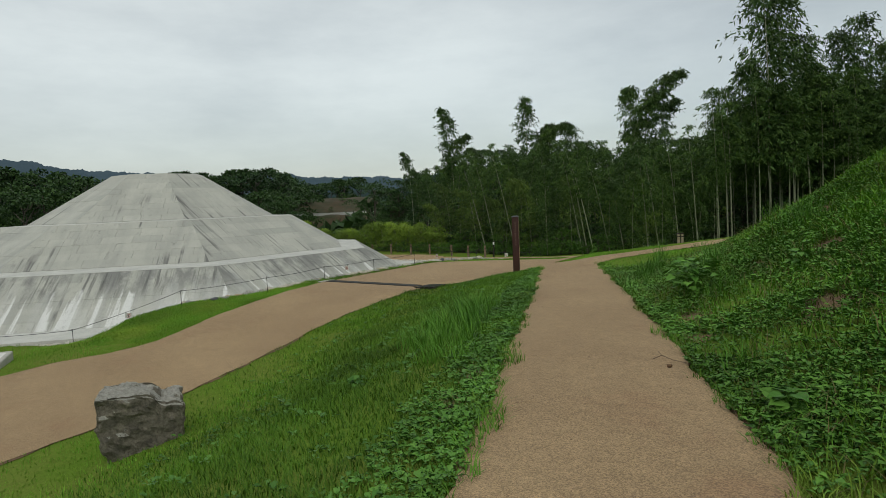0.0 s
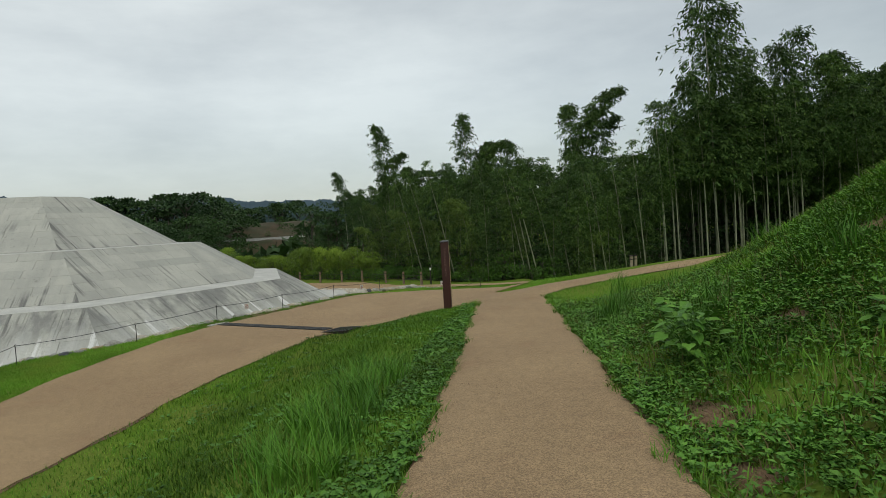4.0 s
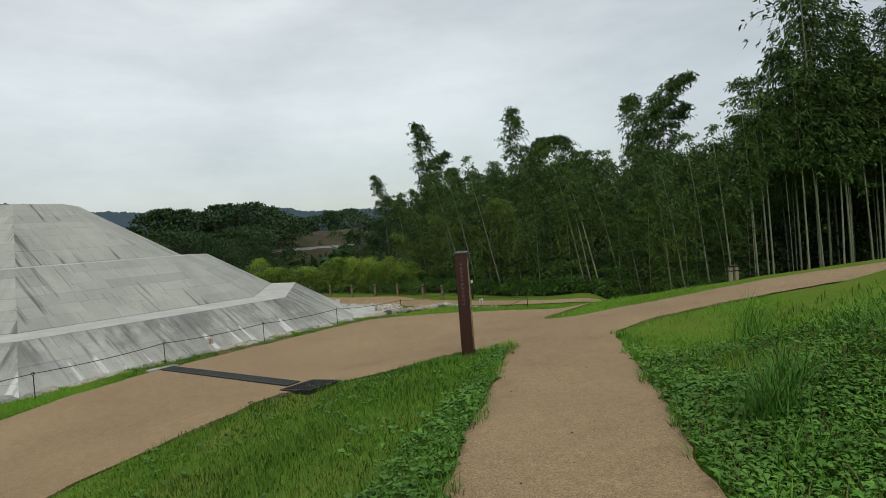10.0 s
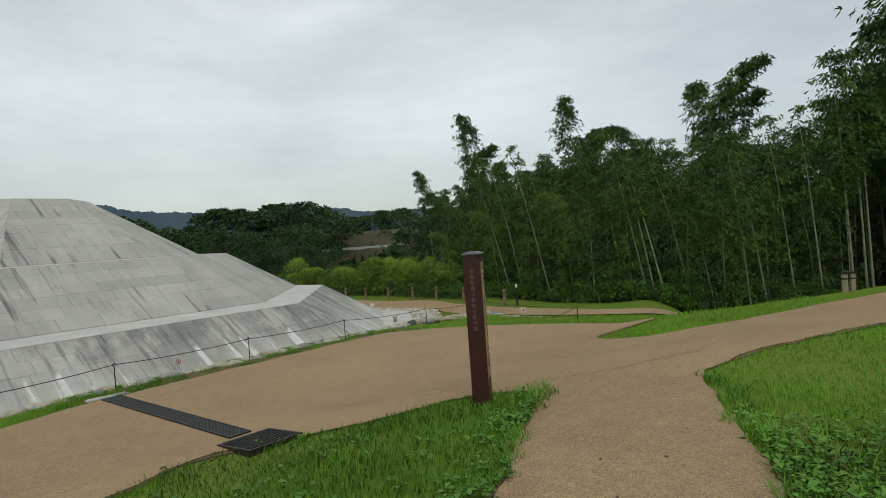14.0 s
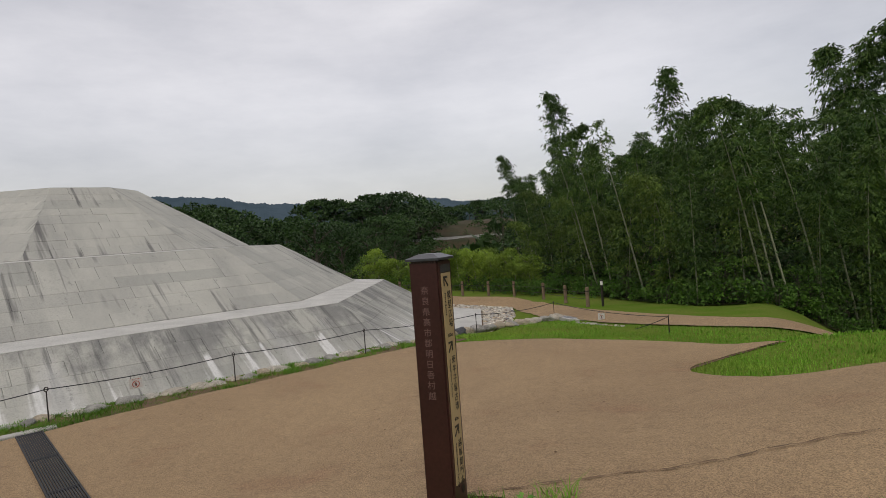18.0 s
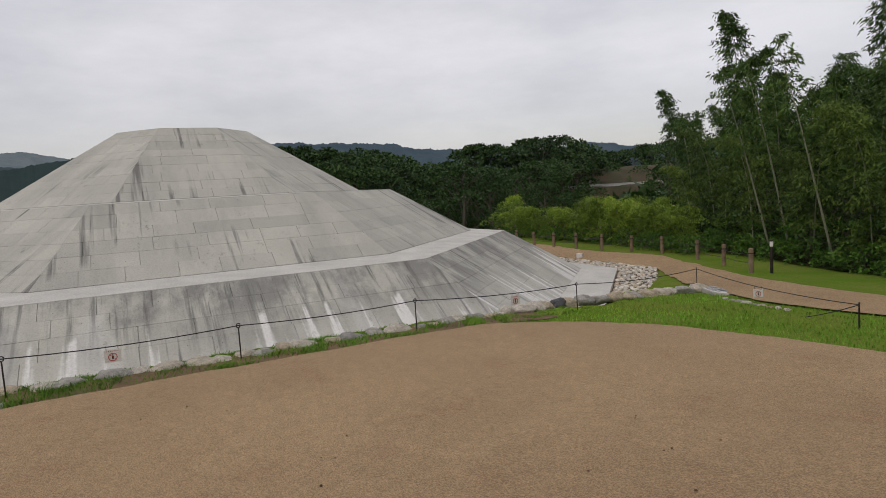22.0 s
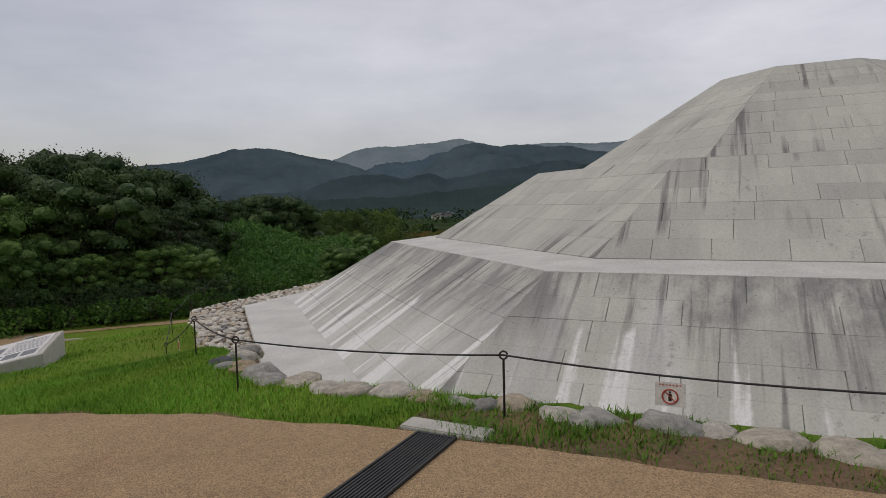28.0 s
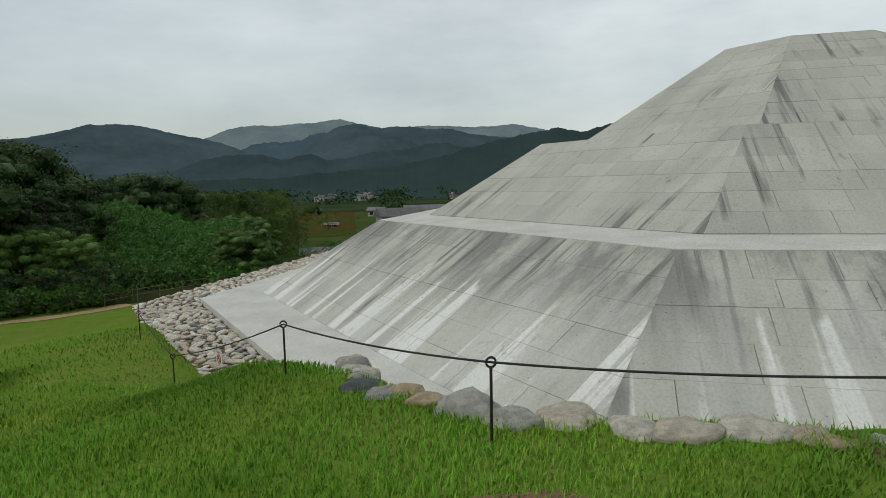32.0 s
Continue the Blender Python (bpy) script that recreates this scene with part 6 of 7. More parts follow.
n_c, per = 2600, 34
a = np.radians(np.r_[nr.uniform(-125, 40, n_c - 600), nr.uniform(-106, -74, 600)])
d = np.r_[95 + 700 * nr.beta(1.0, 2.2, n_c - 600), nr.uniform(520, 800, 600)]
open_az = (np.degrees(a) > -104) & (np.degrees(a) < -76)          # fields and village lie open
wide_open = open_az & (d < 520)
some = open_az & (d >= 300) & (d < 640) & (nr.random_sample(n_c) < 0.15)
hedge = wide_open & (d > 240) & (nr.random_sample(n_c) < 0.5)
village = (((a > radians(-95)) & (a < radians(-86.3))) | ((a > radians(-84.2)) & (a < radians(-78)))) & (d < 830) & (nr.random_sample(n_c) < 0.85)
ok = ~((wide_open & ~hedge) | some | village)
a, d, hedge = a[ok], d[ok], hedge[ok]
n_c = len(a)
cen = np.stack([-2 + d * np.sin(a), 16 + d * np.cos(a), np.zeros(n_c)], 1)
cen[:, 2] = land(cen[:, 0], cen[:, 1])
size = nr.uniform(2.2, 4.5, n_c) * (1 + d / 500) * np.where(hedge, 0.5, 1.0)
dirs = nr.normal(size=(n_c, per, 3))
dirs /= np.linalg.norm(dirs, axis=2)[:, :, None]
dirs[:, :, 2] = np.abs(dirs[:, :, 2])
pts = cen[:, None] + dirs * size[:, None, None] * (1, 1, 1.1)
v, q = leaf_cards(pts.reshape(-1, 3), dirs.reshape(-1, 3) + nr.normal(size=(n_c * per, 3)) * 0.4, 2.3, 2.0, nr, 0.1)
tagged(arrays("far_woods", v, q, M_TREE), "dark woods and hedges across the valley", "woods", kind="stuff")


# ---- hills on the skyline ----
def hills(name, dist, crest, material, seed, label, rough=0.25):
    az = np.arange(crest[0][0], crest[-1][0] + 0.01, 0.12)
    el = np.interp(az, [c[0] for c in crest], [c[1] for c in crest])
    rr = np.random.RandomState(seed)
    for k in range(1, 11):
        el = el + rough / k ** 0.85 * np.sin(np.radians(az) * 9 * 1.7 ** k + rr.uniform(0, 6.28))
    z1 = 0.5 + dist * np.tan(np.radians(np.maximum(el, 0.2)))
    rows = []
    for f, lift in ((0.72, 0.0), (0.80, 0.34), (0.90, 0.72), (1.0, 1.0), (1.15, 0.5), (1.3, 0.0)):
        wob = 1 + 0.03 * np.sin(np.radians(az) * 40 + f * 30)
        rows.append(np.stack([np.sin(np.radians(az)) * dist * f * wob, 15 + np.cos(np.radians(az)) * dist * f * wob, -30 + (z1 + 30) * lift], 1))
    n = len(az)
    v = np.vstack(rows)
    v[3 * n:4 * n, :2] = rows[3][:, :2]
    q = [(i * n + j, i * n + j + 1, (i + 1) * n + j + 1, (i + 1) * n + j) for i in range(5) for j in range(n - 1)]
    tagged(arrays(name, v, q, material, smooth=True), label, "hills", kind="structure")


# hill layers: distance haze is painted into each one's emission colour
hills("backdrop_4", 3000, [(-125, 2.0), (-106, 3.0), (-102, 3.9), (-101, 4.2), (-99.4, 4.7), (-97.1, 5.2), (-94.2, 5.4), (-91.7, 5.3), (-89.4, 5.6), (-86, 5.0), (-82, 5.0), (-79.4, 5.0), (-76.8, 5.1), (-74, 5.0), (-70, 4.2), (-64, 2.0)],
      haze_mat("misty_hills", (0.125, 0.155, 0.178), (0.075, 0.100, 0.122)), 11, "pale hills with painted mist, fading into low cloud", 0.06)
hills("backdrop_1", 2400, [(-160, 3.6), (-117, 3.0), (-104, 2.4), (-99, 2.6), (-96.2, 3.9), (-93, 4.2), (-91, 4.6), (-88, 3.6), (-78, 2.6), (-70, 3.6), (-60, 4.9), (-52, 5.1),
      (-44, 4.7), (-37, 3.8), (-33, 2.9), (-27, 3.6), (-20, 3.0), (0, 2.6), (40, 2.5)], haze_mat("far_hills", (0.048, 0.070, 0.098), (0.028, 0.045, 0.066)), 3, "wooded hills painted blue-grey with haze under low cloud", 0.15)
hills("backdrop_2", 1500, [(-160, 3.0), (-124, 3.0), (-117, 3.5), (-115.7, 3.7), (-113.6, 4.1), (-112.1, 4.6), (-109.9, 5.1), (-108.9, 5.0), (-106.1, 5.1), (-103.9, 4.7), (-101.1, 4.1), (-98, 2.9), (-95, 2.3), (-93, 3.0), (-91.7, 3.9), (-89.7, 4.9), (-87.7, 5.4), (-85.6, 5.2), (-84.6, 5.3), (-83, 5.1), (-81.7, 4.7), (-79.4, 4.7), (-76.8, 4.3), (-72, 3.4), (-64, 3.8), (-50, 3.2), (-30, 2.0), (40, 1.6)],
      haze_mat("middle_hills", (0.042, 0.060, 0.076), (0.017, 0.028, 0.038)), 5, "dark wooded hills tinted blue-green by painted haze", 0.07)
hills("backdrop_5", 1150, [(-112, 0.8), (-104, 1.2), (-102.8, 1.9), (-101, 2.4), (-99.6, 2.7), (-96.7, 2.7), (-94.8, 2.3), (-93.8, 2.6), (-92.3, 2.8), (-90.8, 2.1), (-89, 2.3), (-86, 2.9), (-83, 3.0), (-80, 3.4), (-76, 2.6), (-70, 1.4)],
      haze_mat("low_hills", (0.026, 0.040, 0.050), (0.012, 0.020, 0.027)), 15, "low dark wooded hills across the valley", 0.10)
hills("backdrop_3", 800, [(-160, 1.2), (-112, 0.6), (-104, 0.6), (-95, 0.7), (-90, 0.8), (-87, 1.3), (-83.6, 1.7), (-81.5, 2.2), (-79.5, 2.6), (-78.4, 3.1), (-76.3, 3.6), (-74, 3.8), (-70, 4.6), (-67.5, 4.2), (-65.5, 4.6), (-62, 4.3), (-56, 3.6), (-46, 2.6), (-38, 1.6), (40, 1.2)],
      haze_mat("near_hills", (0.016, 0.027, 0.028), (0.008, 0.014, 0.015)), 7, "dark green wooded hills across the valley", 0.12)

M_BANK = two_tone("dry_bank", (0.072, 0.050, 0.028), (0.036, 0.042, 0.017), 0.35, 0.95, 0.4, 0.1, 3)
# bare earth bank with a road along its foot, beyond the bamboo
bank = thing("earth_bank", pose(-56, 146, float(land(-56, 146)), 0, 0, 22), "bare brown earth bank above a hillside road", "bank")
bu, bv = np.meshgrid(np.linspace(-22, 22, 45), np.linspace(-16, 14, 31))
rise_z = (2.2 - float(land(-56, 146)) + 1.6) * ramp(bv, -16, -9) * 0.72 + 4.2 * ramp(bv, -5, 8)
rise_z = rise_z * (1 - ramp(np.abs(bu), 14, 22)) + 0.25 * np.sin(bu * 0.9 + bv) * np.sin(bv * 0.7)
k = np.arange(bu.size).reshape(bu.shape)
arrays("slope", np.stack([bu, bv, rise_z - 0.4], -1).reshape(-1, 3), np.stack([k[:-1, :-1], k[:-1, 1:], k[1:, 1:], k[1:, :-1]], -1).reshape(-1, 4), M_BANK, bank, smooth=True)
road_z = float(rise_z[9, 22])
part("road_wall", box(bmesh.new(), 2, -7.0, road_z - 0.1, 26, 0.5, 0.9), M_CONCRETE, bank, "pale concrete road edge")
for u, v, s in ((-5, 0, 0.5), (-2, 3, 0.7), (3, -1, 0.45), (6, 4, 0.8), (-8, 4, 0.8), (1, 6, 0.5)):
    q = pose(-56, 146, 0, 0, 0, 22) @ Vector((u, v, 0))
    zz = float(land(-56, 146)) + float(rise_z[int(v + 16), int(u + 22)]) - 0.5
    scaled(bush[0], q.x, q.y, s, 40 * u, zz)

# ---- the village in the valley ----
M_ROOF = two_tone("grey_roof_tiles", (0.10, 0.10, 0.105), (0.16, 0.16, 0.16), 0.8, 0.7, 0.2, 0.05, 6, 0, 0.3)
M_HOUSE = two_tone("pale_house_wall", (0.45, 0.43, 0.40), (0.34, 0.33, 0.31), 0.6, 0.9, 0.1, 0.02, 5, 0, 0.25)
M_DARK_WIN = mat("dark_window", (0.03, 0.035, 0.04), 0.2)


def house(az, dist, w, d, h, yaw, label="small house with pale walls and a grey tiled roof"):
    x, y = -2.5 + dist * math.sin(radians(az)), 15 + dist * math.cos(radians(az))
    s = thing("house", pose(x, y, float(land(x, y)), 0, 0, yaw), label, "house", "village houses")
    part("wall", box(bmesh.new(), 0, 0, h / 2 - 0.5, w, d, h + 1), M_HOUSE, s)
    bm = bmesh.new()
    e, rise = 0.6, d * 0.28
    pts = [(-w / 2 - e, -d / 2 - e, h), (w / 2 + e, -d / 2 - e, h), (w / 2 + e, d / 2 + e, h), (-w / 2 - e, d / 2 + e, h), (-w / 2 - e, 0, h + rise), (w / 2 + e, 0, h + rise)]
    vs = [bm.verts.new(p) for p in pts]
    for f in ((0, 1, 5, 4), (2, 3, 4, 5), (1, 2, 5), (3, 0, 4), (3, 2, 1, 0)):
        bm.faces.new([vs[i] for i in f])
    part("roof", bm, M_ROOF, s)
    for i in range(max(2, int(w / 3))):
        u = -w / 2 + (i + 0.5) * w / max(2, int(w / 3))
        for sy in (-1, 1):
            part("window", box(bmesh.new(), u, sy * (d / 2 + 0.02), h * 0.55, 1.3, 0.08, 1.2), M_DARK_WIN, s)


def field(az0, az1, d0, d1, material, label, lift=0.12):
    az, dd = np.meshgrid(np.linspace(az0, az1, 40), np.linspace(d0, d1, 24))
    fx, fy = -2.5 + dd * np.sin(np.radians(az)), 15 + dd * np.cos(np.radians(az))
    k = np.arange(az.size).reshape(az.shape)
    for node in (material.node_tree.nodes["Principled BSDF"],):
        node.inputs["Specular IOR Level"].default_value = 0.0
    tagged(arrays("field", np.stack([fx, fy, land(fx, fy) + lift], -1).reshape(-1, 3), np.stack([k[:-1, :-1], k[:-1, 1:], k[1:, 1:], k[1:, :-1]], -1).reshape(-1, 4), material), label, "field", kind="structure")


M_FIELD = two_tone("ploughed_field", (0.092, 0.048, 0.020), (0.048, 0.066, 0.018), 0.04, 0.95, 0.4, 0.2, 0.5)
M_VALLEY = two_tone("valley_floor", (0.026, 0.046, 0.022), (0.048, 0.064, 0.028), 0.02, 0.95, 0.4, 0.2, 0.3)
M_CROP = two_tone("green_crop", (0.040, 0.075, 0.020), (0.070, 0.085, 0.028), 0.06, 0.95, 0.4, 0.2, 0.6)
# these litter sheets also carry the trees' shade in their dark colour
field(-172, -131, 36, 60, M_LITTER_SHADE, "leaf litter under the valley trees, coloured dark for their shade", 0.05)
field(-131, -99, 48.6, 62, M_LITTER_SHADE, "leaf litter under the valley trees, coloured dark for their shade", 0.05)
field(-99, -76, 46, 84, M_CROP, "dark green fields falling to the valley", 0.10)
field(-98.5, -84, 84.5, 140, M_CROP, "green field in the valley", 0.10)
field(-98.5, -88.55, 141, 330, M_FIELD, "brown ploughed field in the valley", 0.10)
field(-88.6, -76, 141, 330, M_CROP, "green field in the valley", 0.10)
field(-110, -70, 332, 1150, M_VALLEY, "dark green valley floor", 0.15)
for i in range(26):
    house(r.uniform(-94.5, -86.5) if i < 16 else r.uniform(-84, -78.5), r.uniform(560, 800), r.uniform(7, 13), r.uniform(6, 9), r.uniform(3, 5.5), r.uniform(0, 180))
for i in range(8):
    house(r.uniform(-97, -87), r.uniform(880, 1000), r.uniform(9, 15), r.uniform(8, 11), r.uniform(6, 9), r.uniform(0, 180))
house(-84.4, 178, 13, 8, 2.4, 100, "long low shed with a dark grey roof")
house(-81.6, 190, 16, 8, 2.8, 96, "long low shed with a dark grey roof")
house(-86.6, 240, 6, 4.5, 2.4, 70)
house(-90.8, 175, 3, 2, 0.7, 95, "low pale shed beside the brown field")
wall_x, wall_y = -2.5 + 104 * math.sin(radians(-91.9)), 15 + 104 * math.cos(radians(-91.9))
screen_fence = thing("fence", pose(wall_x, wall_y, float(land(wall_x, wall_y)), 0, 0, 86), "weathered grey board fence beside the green field", "fence")
for i in range(5):
    part("panel", box(bmesh.new(), (i - 2) * 1.45, 0, 0.75, 1.40, 0.08, 1.5), M_CONCRETE, screen_fence)


# ---- grass and weeds ----
def on_path(x, y):
    hit = np.zeros(np.shape(x), bool)
    for poly in (P_MAIN, P_UP, P_BACK, P_LOOP, P_SOUTH):
        hit |= inside(poly, x, y)
    return hit


BARE = [(4.55, 5.5, 0.24), (5.2, 7.1, 0.30), (4.75, 9.7, 0.30), (4.15, 10.2, 0.22), (4.75, 8.0, 0.20), (5.7, 10.8, 0.28), (1.75, 5.2, 0.18), (1.7, 4.3, 0.16), (3.85, 7.1, 0.26), (5.9, 8.9, 0.26), (3.75, 6.2, 0.16)]
for bx, by, br in BARE:
    bm = bmesh.new()
    c = bm.verts.new((bx, by, float(land(bx, by)) + 0.022))
    ring = []
    for k in range(22):
        t = 2 * math.pi * k / 22
        q = br * (1 + 0.25 * math.sin(3 * t + bx * 9) + 0.18 * math.sin(7 * t + by * 5))
        px, py = bx + q * math.cos(t) * 0.75, by + q * math.sin(t) * 1.3
        ring.append(bm.verts.new((px, py, float(land(px, py)) + 0.006)))
    for k in range(22):
        bm.faces.new((c, ring[k], ring[(k + 1) % 22]))
    tagged(part("bare_patch", bm, M_EARTH, smooth=True), "bare reddish earth showing through the weeds", "soil", kind="structure")


def bare(x, y):
    hit = np.zeros(np.shape(x), bool)
    for bx, by, br in BARE:
        hit |= (((x - bx) / 0.60) ** 2 + ((y - by) / 1.05) ** 2 < br * br * (0.75 + 0.5 * np.sin(x * 23 + y * 31) * np.sin(y * 17 - x * 9)))
    return hit


WAY = np.array([(2.6, y) for y in np.arange(0, 16, 1.0)] + [(1.5, 17.2), (0.3, 17.3), (-0.8, 17.0), (-1.7, 16.0), (-2.5, 14.8)])


def near_way(x, y):
    """How far from the line walked."""
    d = np.full(np.shape(x), 1e9)
    for a, b in WAY:
        d = np.minimum(d, np.hypot(x - a, y - b))
    return d


def blades(n, x0, x1, y0, y1, keep, h0, h1, wide, material, name, label, seed, bow=0.5, over=False):
    """Bent grass blades, two faces each, where keep() allows."""
    q = np.random.RandomState(seed)
    x, y = q.uniform(x0, x1, n), q.uniform(y0, y1, n)
    ok = keep(x, y, q) & (over | ~on_path(x, y))
    x, y = x[ok], y[ok]
    m = len(x)
    z = land(x, y) - 0.01
    patch = 0.75 + 0.5 * (np.sin(x * 3.1 + 2 * np.sin(y * 1.3)) * np.sin(y * 2.3 + x) * 0.5 + 0.5)
    h = q.uniform(h0, h1, m) * patch
    a = q.uniform(0, 6.28, m)
    lean = h * bow * q.uniform(0.3, 1.3, m)
    w = wide * q.uniform(0.7, 1.3, m) * (1 + near_way(x, y) / 9)
    sx, sy = -np.sin(a) * w / 2, np.cos(a) * w / 2
    mx, my = x + np.cos(a) * lean * 0.35, y + np.sin(a) * lean * 0.35
    tx, ty = x + np.cos(a) * lean, y + np.sin(a) * lean
    v = np.stack([np.stack([x - sx, y - sy, z], 1), np.stack([x + sx, y + sy, z], 1),
                  np.stack([mx + sx * 0.8, my + sy * 0.8, z + h * 0.6], 1), np.stack([mx - sx * 0.8, my - sy * 0.8, z + h * 0.6], 1),
                  np.stack([tx, ty, z + h * 0.95], 1)], 1).reshape(-1, 3)
    i = np.arange(m)[:, None] * 5
    f = np.vstack([i + (0, 1, 2), i + (0, 2, 3), i + (3, 2, 4)])
    tagged(arrays(name, v, f, material), label, "grass", kind="stuff")


def thin(limit):
    """Keep fewer blades far from the walk."""
    return lambda x, y, q: (q.random_sample(len(x)) < np.clip(1.25 - near_way(x, y) / limit, 0.26, 1)) & (octa(x, y) > 12.45)


def is_hill(x, y):
    return (x > walk_x(y) + 0.7) | ((x > 3.46) & (y < 15.5))


ROW = STONE_LINE[::12]


def worn(x, y, q):
    """The trodden strip before the edging stones, where little grass is left."""
    d = np.full(np.shape(x), 1e9)
    for a, b in ROW:
        d = np.minimum(d, np.hypot(x - a, y - b))
    return ~((d < 0.8) & (y > 17.2) & (y < 23.5) & (q.random_sample(len(x)) < 0.22 + 0.5 * np.sin(x * 5 + y * 7)))


def lawn_keep(x, y, q):
    return thin(8)(x, y, q) & ~(is_hill(x, y) & (q.random_sample(len(x)) < np.clip((15.0 - y) / 1.5, 0, 1))) & ~bare(x, y) & (x < 10) & worn(x, y, q) & ~((y < 15.5) & (q.random_sample(len(x)) < np.clip((x + 3.4) / 2.6, 0, 0.85)) & (x < 2.2))


def bank_keep(x, y, q):
    return (x > -3.2) & (x < walk_x(y) - 0.68) & (y < 16.6) & (q.random_sample(len(x)) < np.clip((x + 3.2) / 3.5, 0.15, 1)) & ~bare(x, y)


def hill_keep(x, y, q):
    return is_hill(x, y) & (q.random_sample(len(x)) < np.clip((15.0 - y) / 1.8, 0, 1)) & ~bare(x, y) & (q.random_sample(len(x)) < np.clip(1.3 - (x - 3.5) / 5, 0.12, 1))


blades(480000, -13, 6, 5, 27, lawn_keep, 0.028, 0.062, 0.006, M_BLADE, "lawn_grass", "short mown grass on the lawns", 31)
blades(200000, -8.4, -1.2, 11.5, 19.5, lambda x, y, q: (near_way(x, y) < 6.0) & (octa(x, y) > 12.4) & ~(x > -1.0) & worn(x, y, q), 0.020, 0.055, 0.0042, M_BLADE, "verge_grass", "thick fresh grass between the path and the edging stones", 38, 0.55)
blades(150000, -3.4, 2.2, -1, 16.6, bank_keep, 0.045, 0.10, 0.006, M_BLADE_BANK, "bank_grass", "soft longer grass on the bank", 32, 0.8)
blades(75000, 3.4, 11, -1, 16, hill_keep, 0.06, 0.17, 0.007, M_BLADE, "hill_grass", "rough grass on the hillside", 33, 0.7)
blades(70000, 5.2, 13, 2, 17, lambda x, y, q: is_hill(x, y) & ~bare(x, y) & (q.random_sample(len(x)) < np.clip((17 - y) / 3, 0, 1) * np.clip((13 - x) / 3, 0, 1)), 0.07, 0.17, 0.010, M_BLADE, "upper_hill_grass", "grass on the upper hillside", 46, 0.8)
blades(9000, 3.4, 8, 0, 16, hill_keep, 0.08, 0.22, 0.006, M_BLADE_DRY, "dry_stalks", "dry brown stalks among the hillside weeds", 34, 1.2)


def on_bare(x, y, q):
    hit = np.zeros(np.shape(x), bool)
    for bx, by, br in BARE:
        hit |= (((x - bx) / 0.85) ** 2 + ((y - by) / 1.4) ** 2 < br * br)
    return hit


blades(60000, 1.4, 6.3, 3, 12, on_bare, 0.02, 0.09, 0.006, M_BLADE_DRY, "bare_patch_stalks", "dry grass stalks lying on the bare earth", 44, 1.8)
blades(26000, 1.4, 6.3, 3, 12, on_bare, 0.02, 0.08, 0.006, M_BLADE, "bare_patch_grass", "thin grass growing back on the bare earth", 45, 1.0)


def strip_tufts(x, y, q):
    """Ragged clumps of grass among the edging stones."""
    d = np.full(np.shape(x), 1e9)
    for a, b in ROW:
        d = np.minimum(d, np.hypot(x - a, y - b))
    clump = np.sin(x * 7.3 + 2 * np.sin(y * 3.1)) * np.sin(y * 5.7 + x * 2.2) + 0.35 * np.sin(y * 1.9)
    return (d < 0.62) & (octa(x, y) > 12.4) & (clump > q.uniform(-0.35, 0.75, len(x)))


blades(140000, -5.4, -1.6, 16.2, 24.0, strip_tufts, 0.028, 0.078, 0.0055, M_BLADE, "strip_grass", "ragged clumps of grass among the edging stones", 39, 0.9)


def edge_keep(x, y, q):
    lobe = 0.05 * np.sin(y * 3.7) + 0.04 * np.sin(y * 8.3 + 1) + 0.03 * np.sin(y * 19)
    d = np.minimum(np.abs(x - 1.93 - lobe), np.abs(x - 3.56 - lobe))
    return (d < 0.10) & (y < 16.4)


blades(60000, 1.7, 4.2, 0, 16.5, edge_keep, 0.04, 0.13, 0.007, M_BLADE, "path_edge_grass", "grass hanging over the path's edge", 36, 1.1, True)


def weeds(n, x0, x1, y0, y1, keep, lift0, lift1, size, per, name, label, seed):
    """Low broad-leaved weeds: a few spreading leaves on a short stem."""
    q = np.random.RandomState(seed)
    x, y = q.uniform(x0, x1, n), q.uniform(y0, y1, n)
    clump = np.sin(x * 2.2 + 1.7 * np.sin(y * 1.1)) * np.sin(y * 1.9 + 1.3 * np.sin(x * 1.7))
    ok = keep(x, y, q) & ~on_path(x, y) & (clump > q.uniform(-1.1, 0.35, n))
    x, y = x[ok], y[ok]
    m = len(x)
    z = land(x, y) + q.uniform(lift0, lift1, m)
    a = q.uniform(0, 6.28, (m, per))
    c = np.repeat(np.stack([x, y, z], 1), per, 0)
    d = np.stack([np.cos(a), np.sin(a), q.uniform(0.1, 0.6, (m, per))], 2).reshape(-1, 3)
    c = c + d * size * 0.3
    side = np.stack([-d[:, 1], d[:, 0], q.uniform(-0.3, 0.3, m * per)], 1)
    side /= np.linalg.norm(side, axis=1)[:, None]
    L = (size * np.repeat(q.uniform(0.55, 1.5, m), per) * q.uniform(0.6, 1.3, m * per))[:, None]
    mid = c + d * L * 0.5 + (0, 0, 0.006)
    tip = c + d * L * (1, 1, 0.55)
    v = np.stack([c, mid + side * L * 0.33, tip, mid - side * L * 0.33], 1).reshape(-1, 3)
    i = np.arange(m * per)[:, None] * 4
    f = np.vstack([i + (0, 1, 2), i + (0, 2, 3)])
    tagged(arrays(name, v, f, M_WEED), label, "weeds", kind="stuff")


def strip_keep(x, y, q):
    d = (walk_x(y) - 0.8) - x
    return (d > 0) & (d < 0.75) & (y < 16.4) & (q.random_sample(len(x)) < 1.1 - d)


weeds(105000, 3.4, 8.5, -0.5, 17.5, hill_keep, 0.01, 0.09, 0.038, 4, "hillside_weeds", "leafy green weeds covering the hillside", 41)
weeds(16000, 1.0, 2.3, 0, 16.4, strip_keep, 0.01, 0.08, 0.036, 5, "edge_weeds", "clover-like weeds along the path's edge", 42)
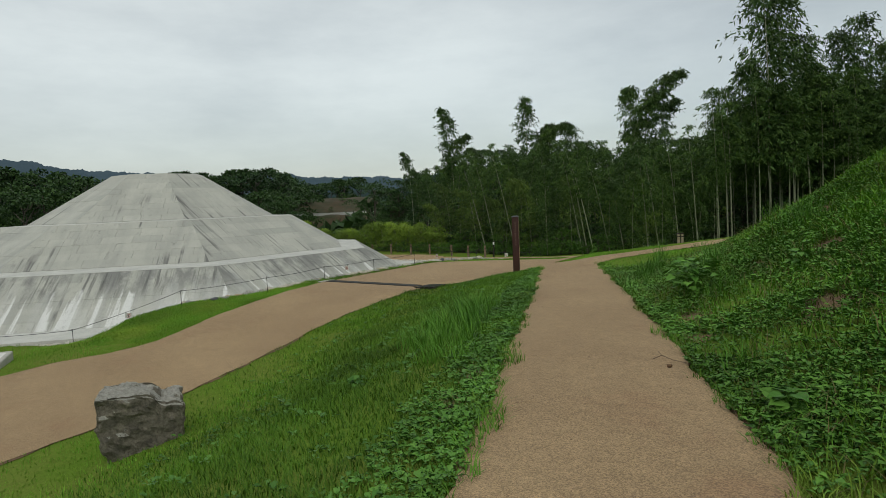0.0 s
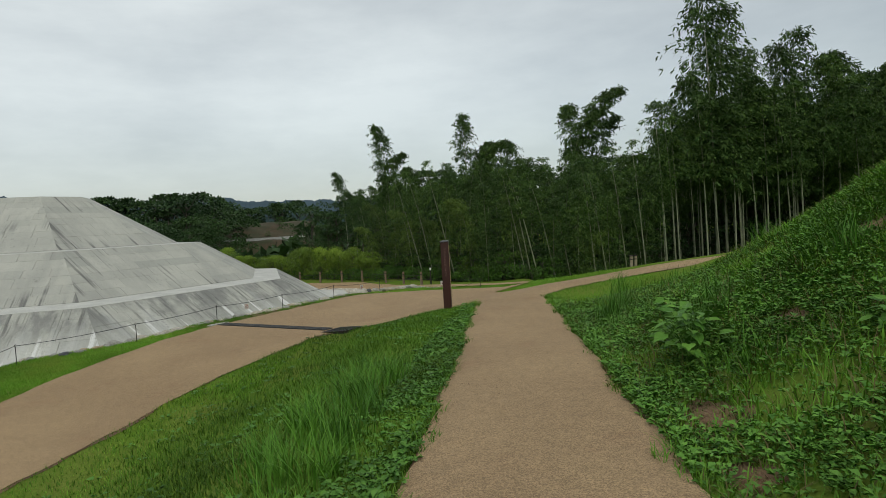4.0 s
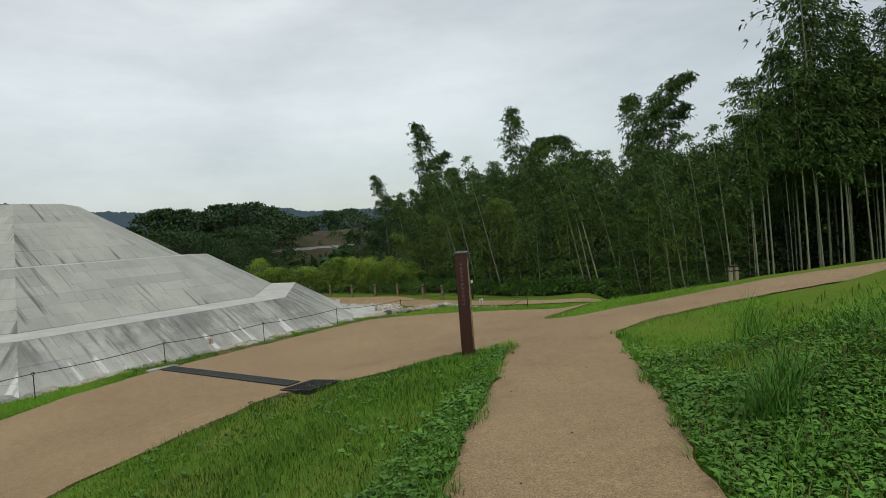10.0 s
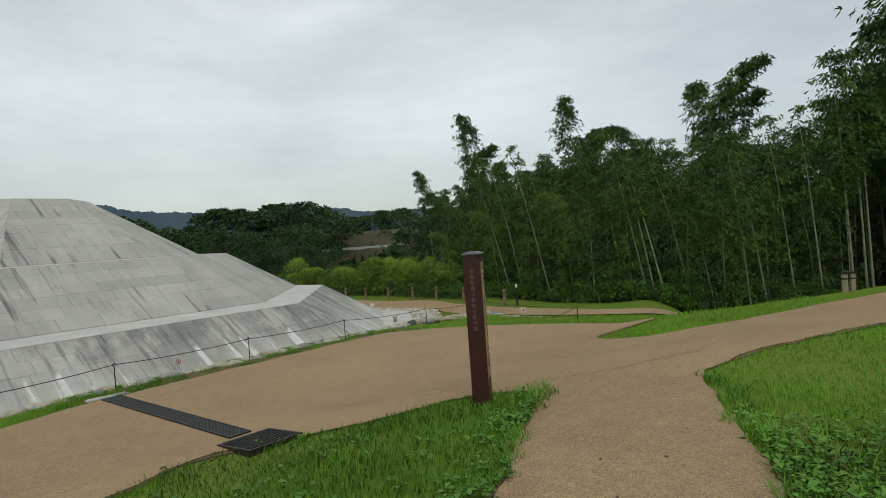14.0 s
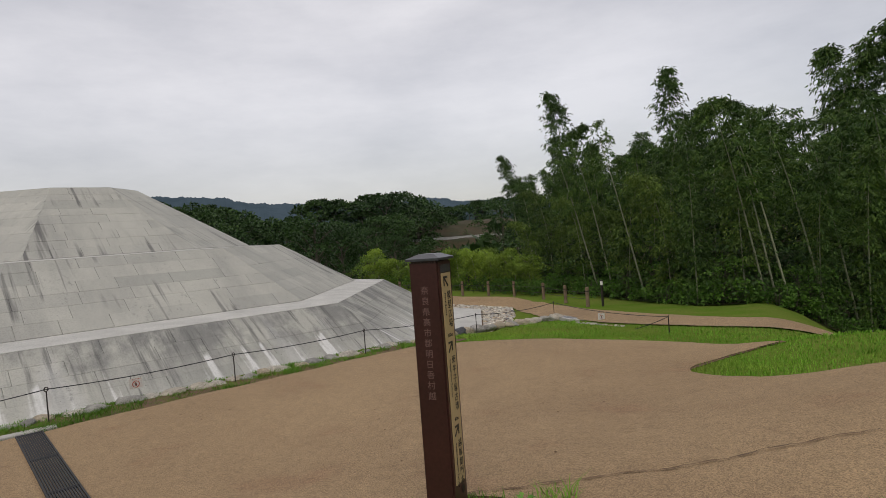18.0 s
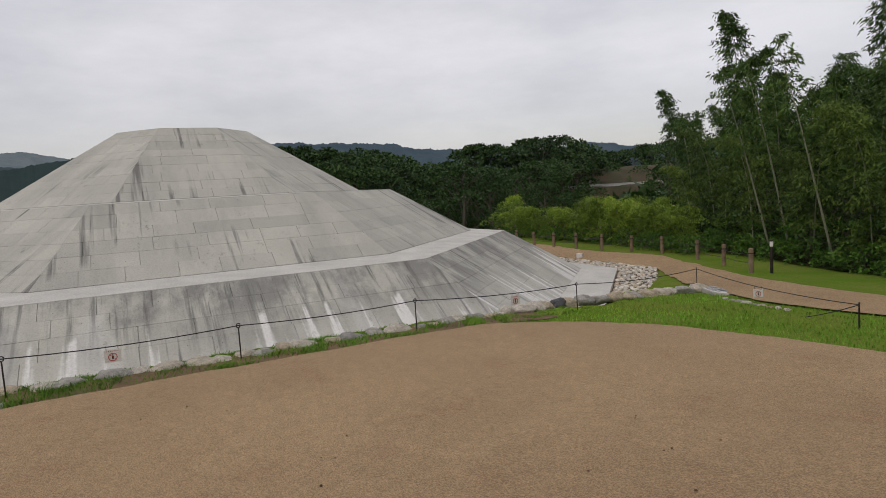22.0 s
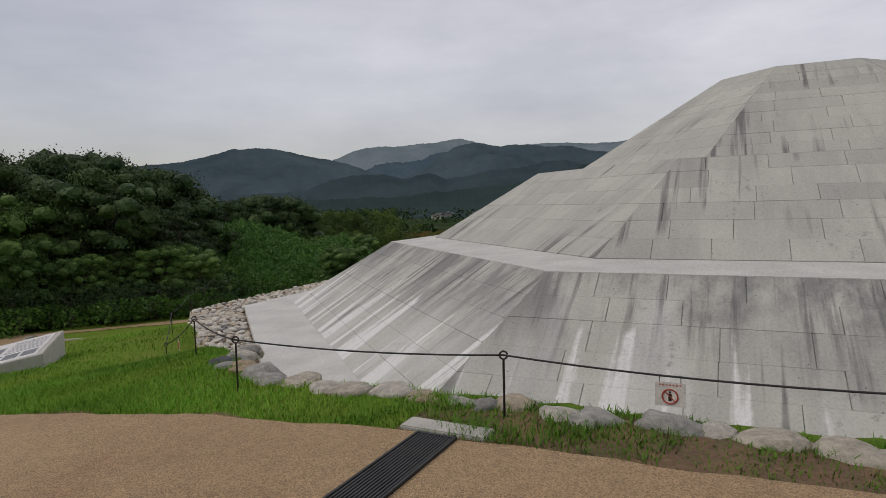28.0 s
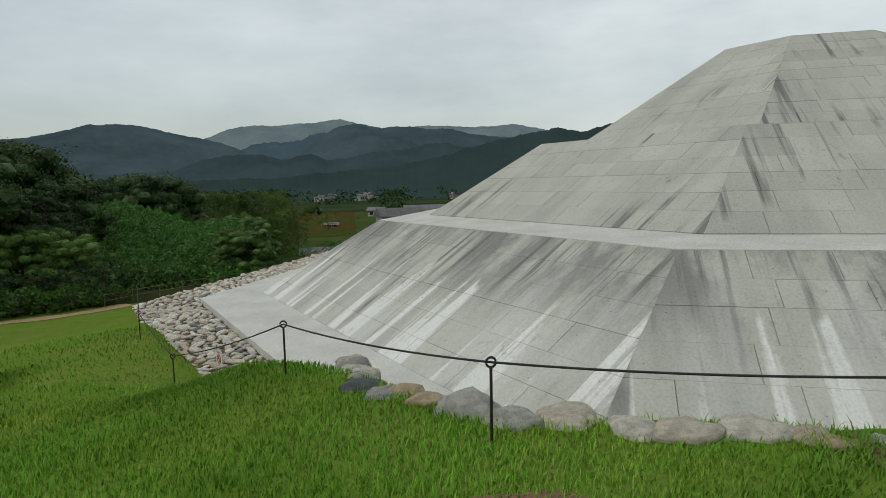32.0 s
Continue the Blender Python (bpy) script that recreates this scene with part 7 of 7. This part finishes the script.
weeds(1500, -2.5, 1.6, 3, 15.5, lambda x, y, q: q.random_sample(len(x)) < 0.5, 0.02, 0.05, 0.05, 5, "lawn_weeds", "scattered weeds in the lawn", 43)


def tuft(x, y, n, h, seed, label="tuft of long arching green grass"):
    q = np.random.RandomState(seed)
    t = thing("grass_tuft", pose(x, y, float(land(x, y)) - 0.01), label, "grass tuft", "grass tufts")
    vs, fs = [], []
    for i in range(n):
        a, L = q.uniform(0, 6.28), h * q.uniform(0.55, 1.25)
        b = np.array([q.normal() * 0.09, q.normal() * 0.09, 0])
        out = q.uniform(0.25, 0.8)
        side = np.array([-math.sin(a), math.cos(a), 0]) * 0.006
        for k in range(6):
            f = k / 5
            p = b + np.array([math.cos(a) * out * L * f ** 1.7, math.sin(a) * out * L * f ** 1.7, L * (f - 0.42 * out * f ** 3)])
            w = 1 - f * 0.9
            vs += [p - side * w, p + side * w]
            if k:
                o = len(vs) - 4
                fs.append((o, o + 1, o + 3, o + 2))
    arrays("foliage", vs, fs, M_TUFT, t)


for i, (x, y, n, h) in enumerate(((1.25, 8.5, 150, 0.50), (1.0, 8.95, 90, 0.42), (1.45, 8.05, 70, 0.36), (1.35, 7.4, 120, 0.42), (1.05, 7.7, 110, 0.46), (0.75, 8.3, 100, 0.40), (1.45, 6.7, 90, 0.34), (1.1, 6.9, 100, 0.38), (0.8, 7.3, 80, 0.34), (1.4, 9.2, 90, 0.36), (1.2, 9.8, 70, 0.30), (0.6, 9.1, 80, 0.32), (0.5, 7.9, 60, 0.28), (1.5, 5.9, 60, 0.26), (1.2, 6.2, 60, 0.28), (4.05, 11.75, 160, 0.48), (4.35, 12.3, 110, 0.42), (4.75, 14.7, 70, 0.62), (4.6, 9.2, 90, 0.50),
                                  (4.3, 7.5, 60, 0.36), (5.6, 8.6, 80, 0.4), (3.95, 10.9, 50, 0.3), (6.3, 12.2, 70, 0.45), (5.3, 13.1, 60, 0.4), (0.8, 10.6, 60, 0.3), (3.8, 5.0, 40, 0.28))):
    tuft(x, y, n, h, 500 + i)


def leafy_plant(x, y, n, h, leaf, seed, label):
    """A weed with large heart-shaped leaves on thin stalks."""
    q = np.random.RandomState(seed)
    t = thing("leafy_plant", pose(x, y, float(land(x, y))), label, "plant", "leafy plants")
    bm, st = bmesh.new(), bmesh.new()
    for i in range(n):
        a, f = q.uniform(0, 6.28), q.uniform(0.25, 1.0)
        rad = h * 0.75 * math.sqrt(q.uniform(0.02, 1)) * (1.15 - f * 0.45)
        c = Vector((rad * math.cos(a), rad * math.sin(a), h * f * (1 - 0.25 * (rad / h) ** 2)))
        tube(st, [(q.normal() * 0.03, q.normal() * 0.03, 0), (c.x * 0.5, c.y * 0.5, c.z * 0.7), c], 0.004, 4, False, 0.002)
        m = Matrix.Translation(c) @ Euler((q.uniform(-0.5, 0.3), q.uniform(-0.35, 0.5), a)).to_matrix().to_4x4()
        L = leaf * q.uniform(0.6, 1.25)
        outline = ((-0.10, 0), (-0.18, 0.26), (0.08, 0.46), (0.42, 0.40), (0.75, 0.18), (1.05, 0))
        mid = [bm.verts.new(m @ Vector((u * L, 0, -0.10 * L * u * u))) for u, w in outline]
        lf = [bm.verts.new(m @ Vector((u * L, w * L, 0.10 * L - 0.10 * L * u * u))) for u, w in outline[1:-1]]
        rt = [bm.verts.new(m @ Vector((u * L, -w * L, 0.10 * L - 0.10 * L * u * u))) for u, w in outline[1:-1]]
        for s in (lf, rt):
            full = [mid[0]] + s + [mid[-1]]
            for k in range(len(full) - 1):
                ring = [mid[k], mid[k + 1], full[k + 1], full[k]]
                ring = [v for j, v in enumerate(ring) if v not in ring[:j]]
                if len(ring) > 2:
                    bm.faces.new(ring if s is rt else ring[::-1])
    part("foliage", bm, M_WEED, t)
    part("stem", st, M_WEED, t)


leafy_plant(4.10, 8.35, 110, 0.46, 0.095, 601, "bushy weed with large heart-shaped green leaves")
leafy_plant(4.35, 9.0, 50, 0.36, 0.10, 602, "bushy weed with large heart-shaped green leaves")
leafy_plant(4.45, 10.1, 36, 0.25, 0.09, 603, "low broad-leaved weed on the bare slope")
leafy_plant(3.75, 3.9, 24, 0.16, 0.09, 604, "low broad-leaved weed at the path's edge")
leafy_plant(4.9, 7.0, 20, 0.18, 0.08, 605, "low broad-leaved weed on the bare slope")
leafy_plant(0.35, 6.2, 26, 0.12, 0.06, 606, "low weed in the lawn")
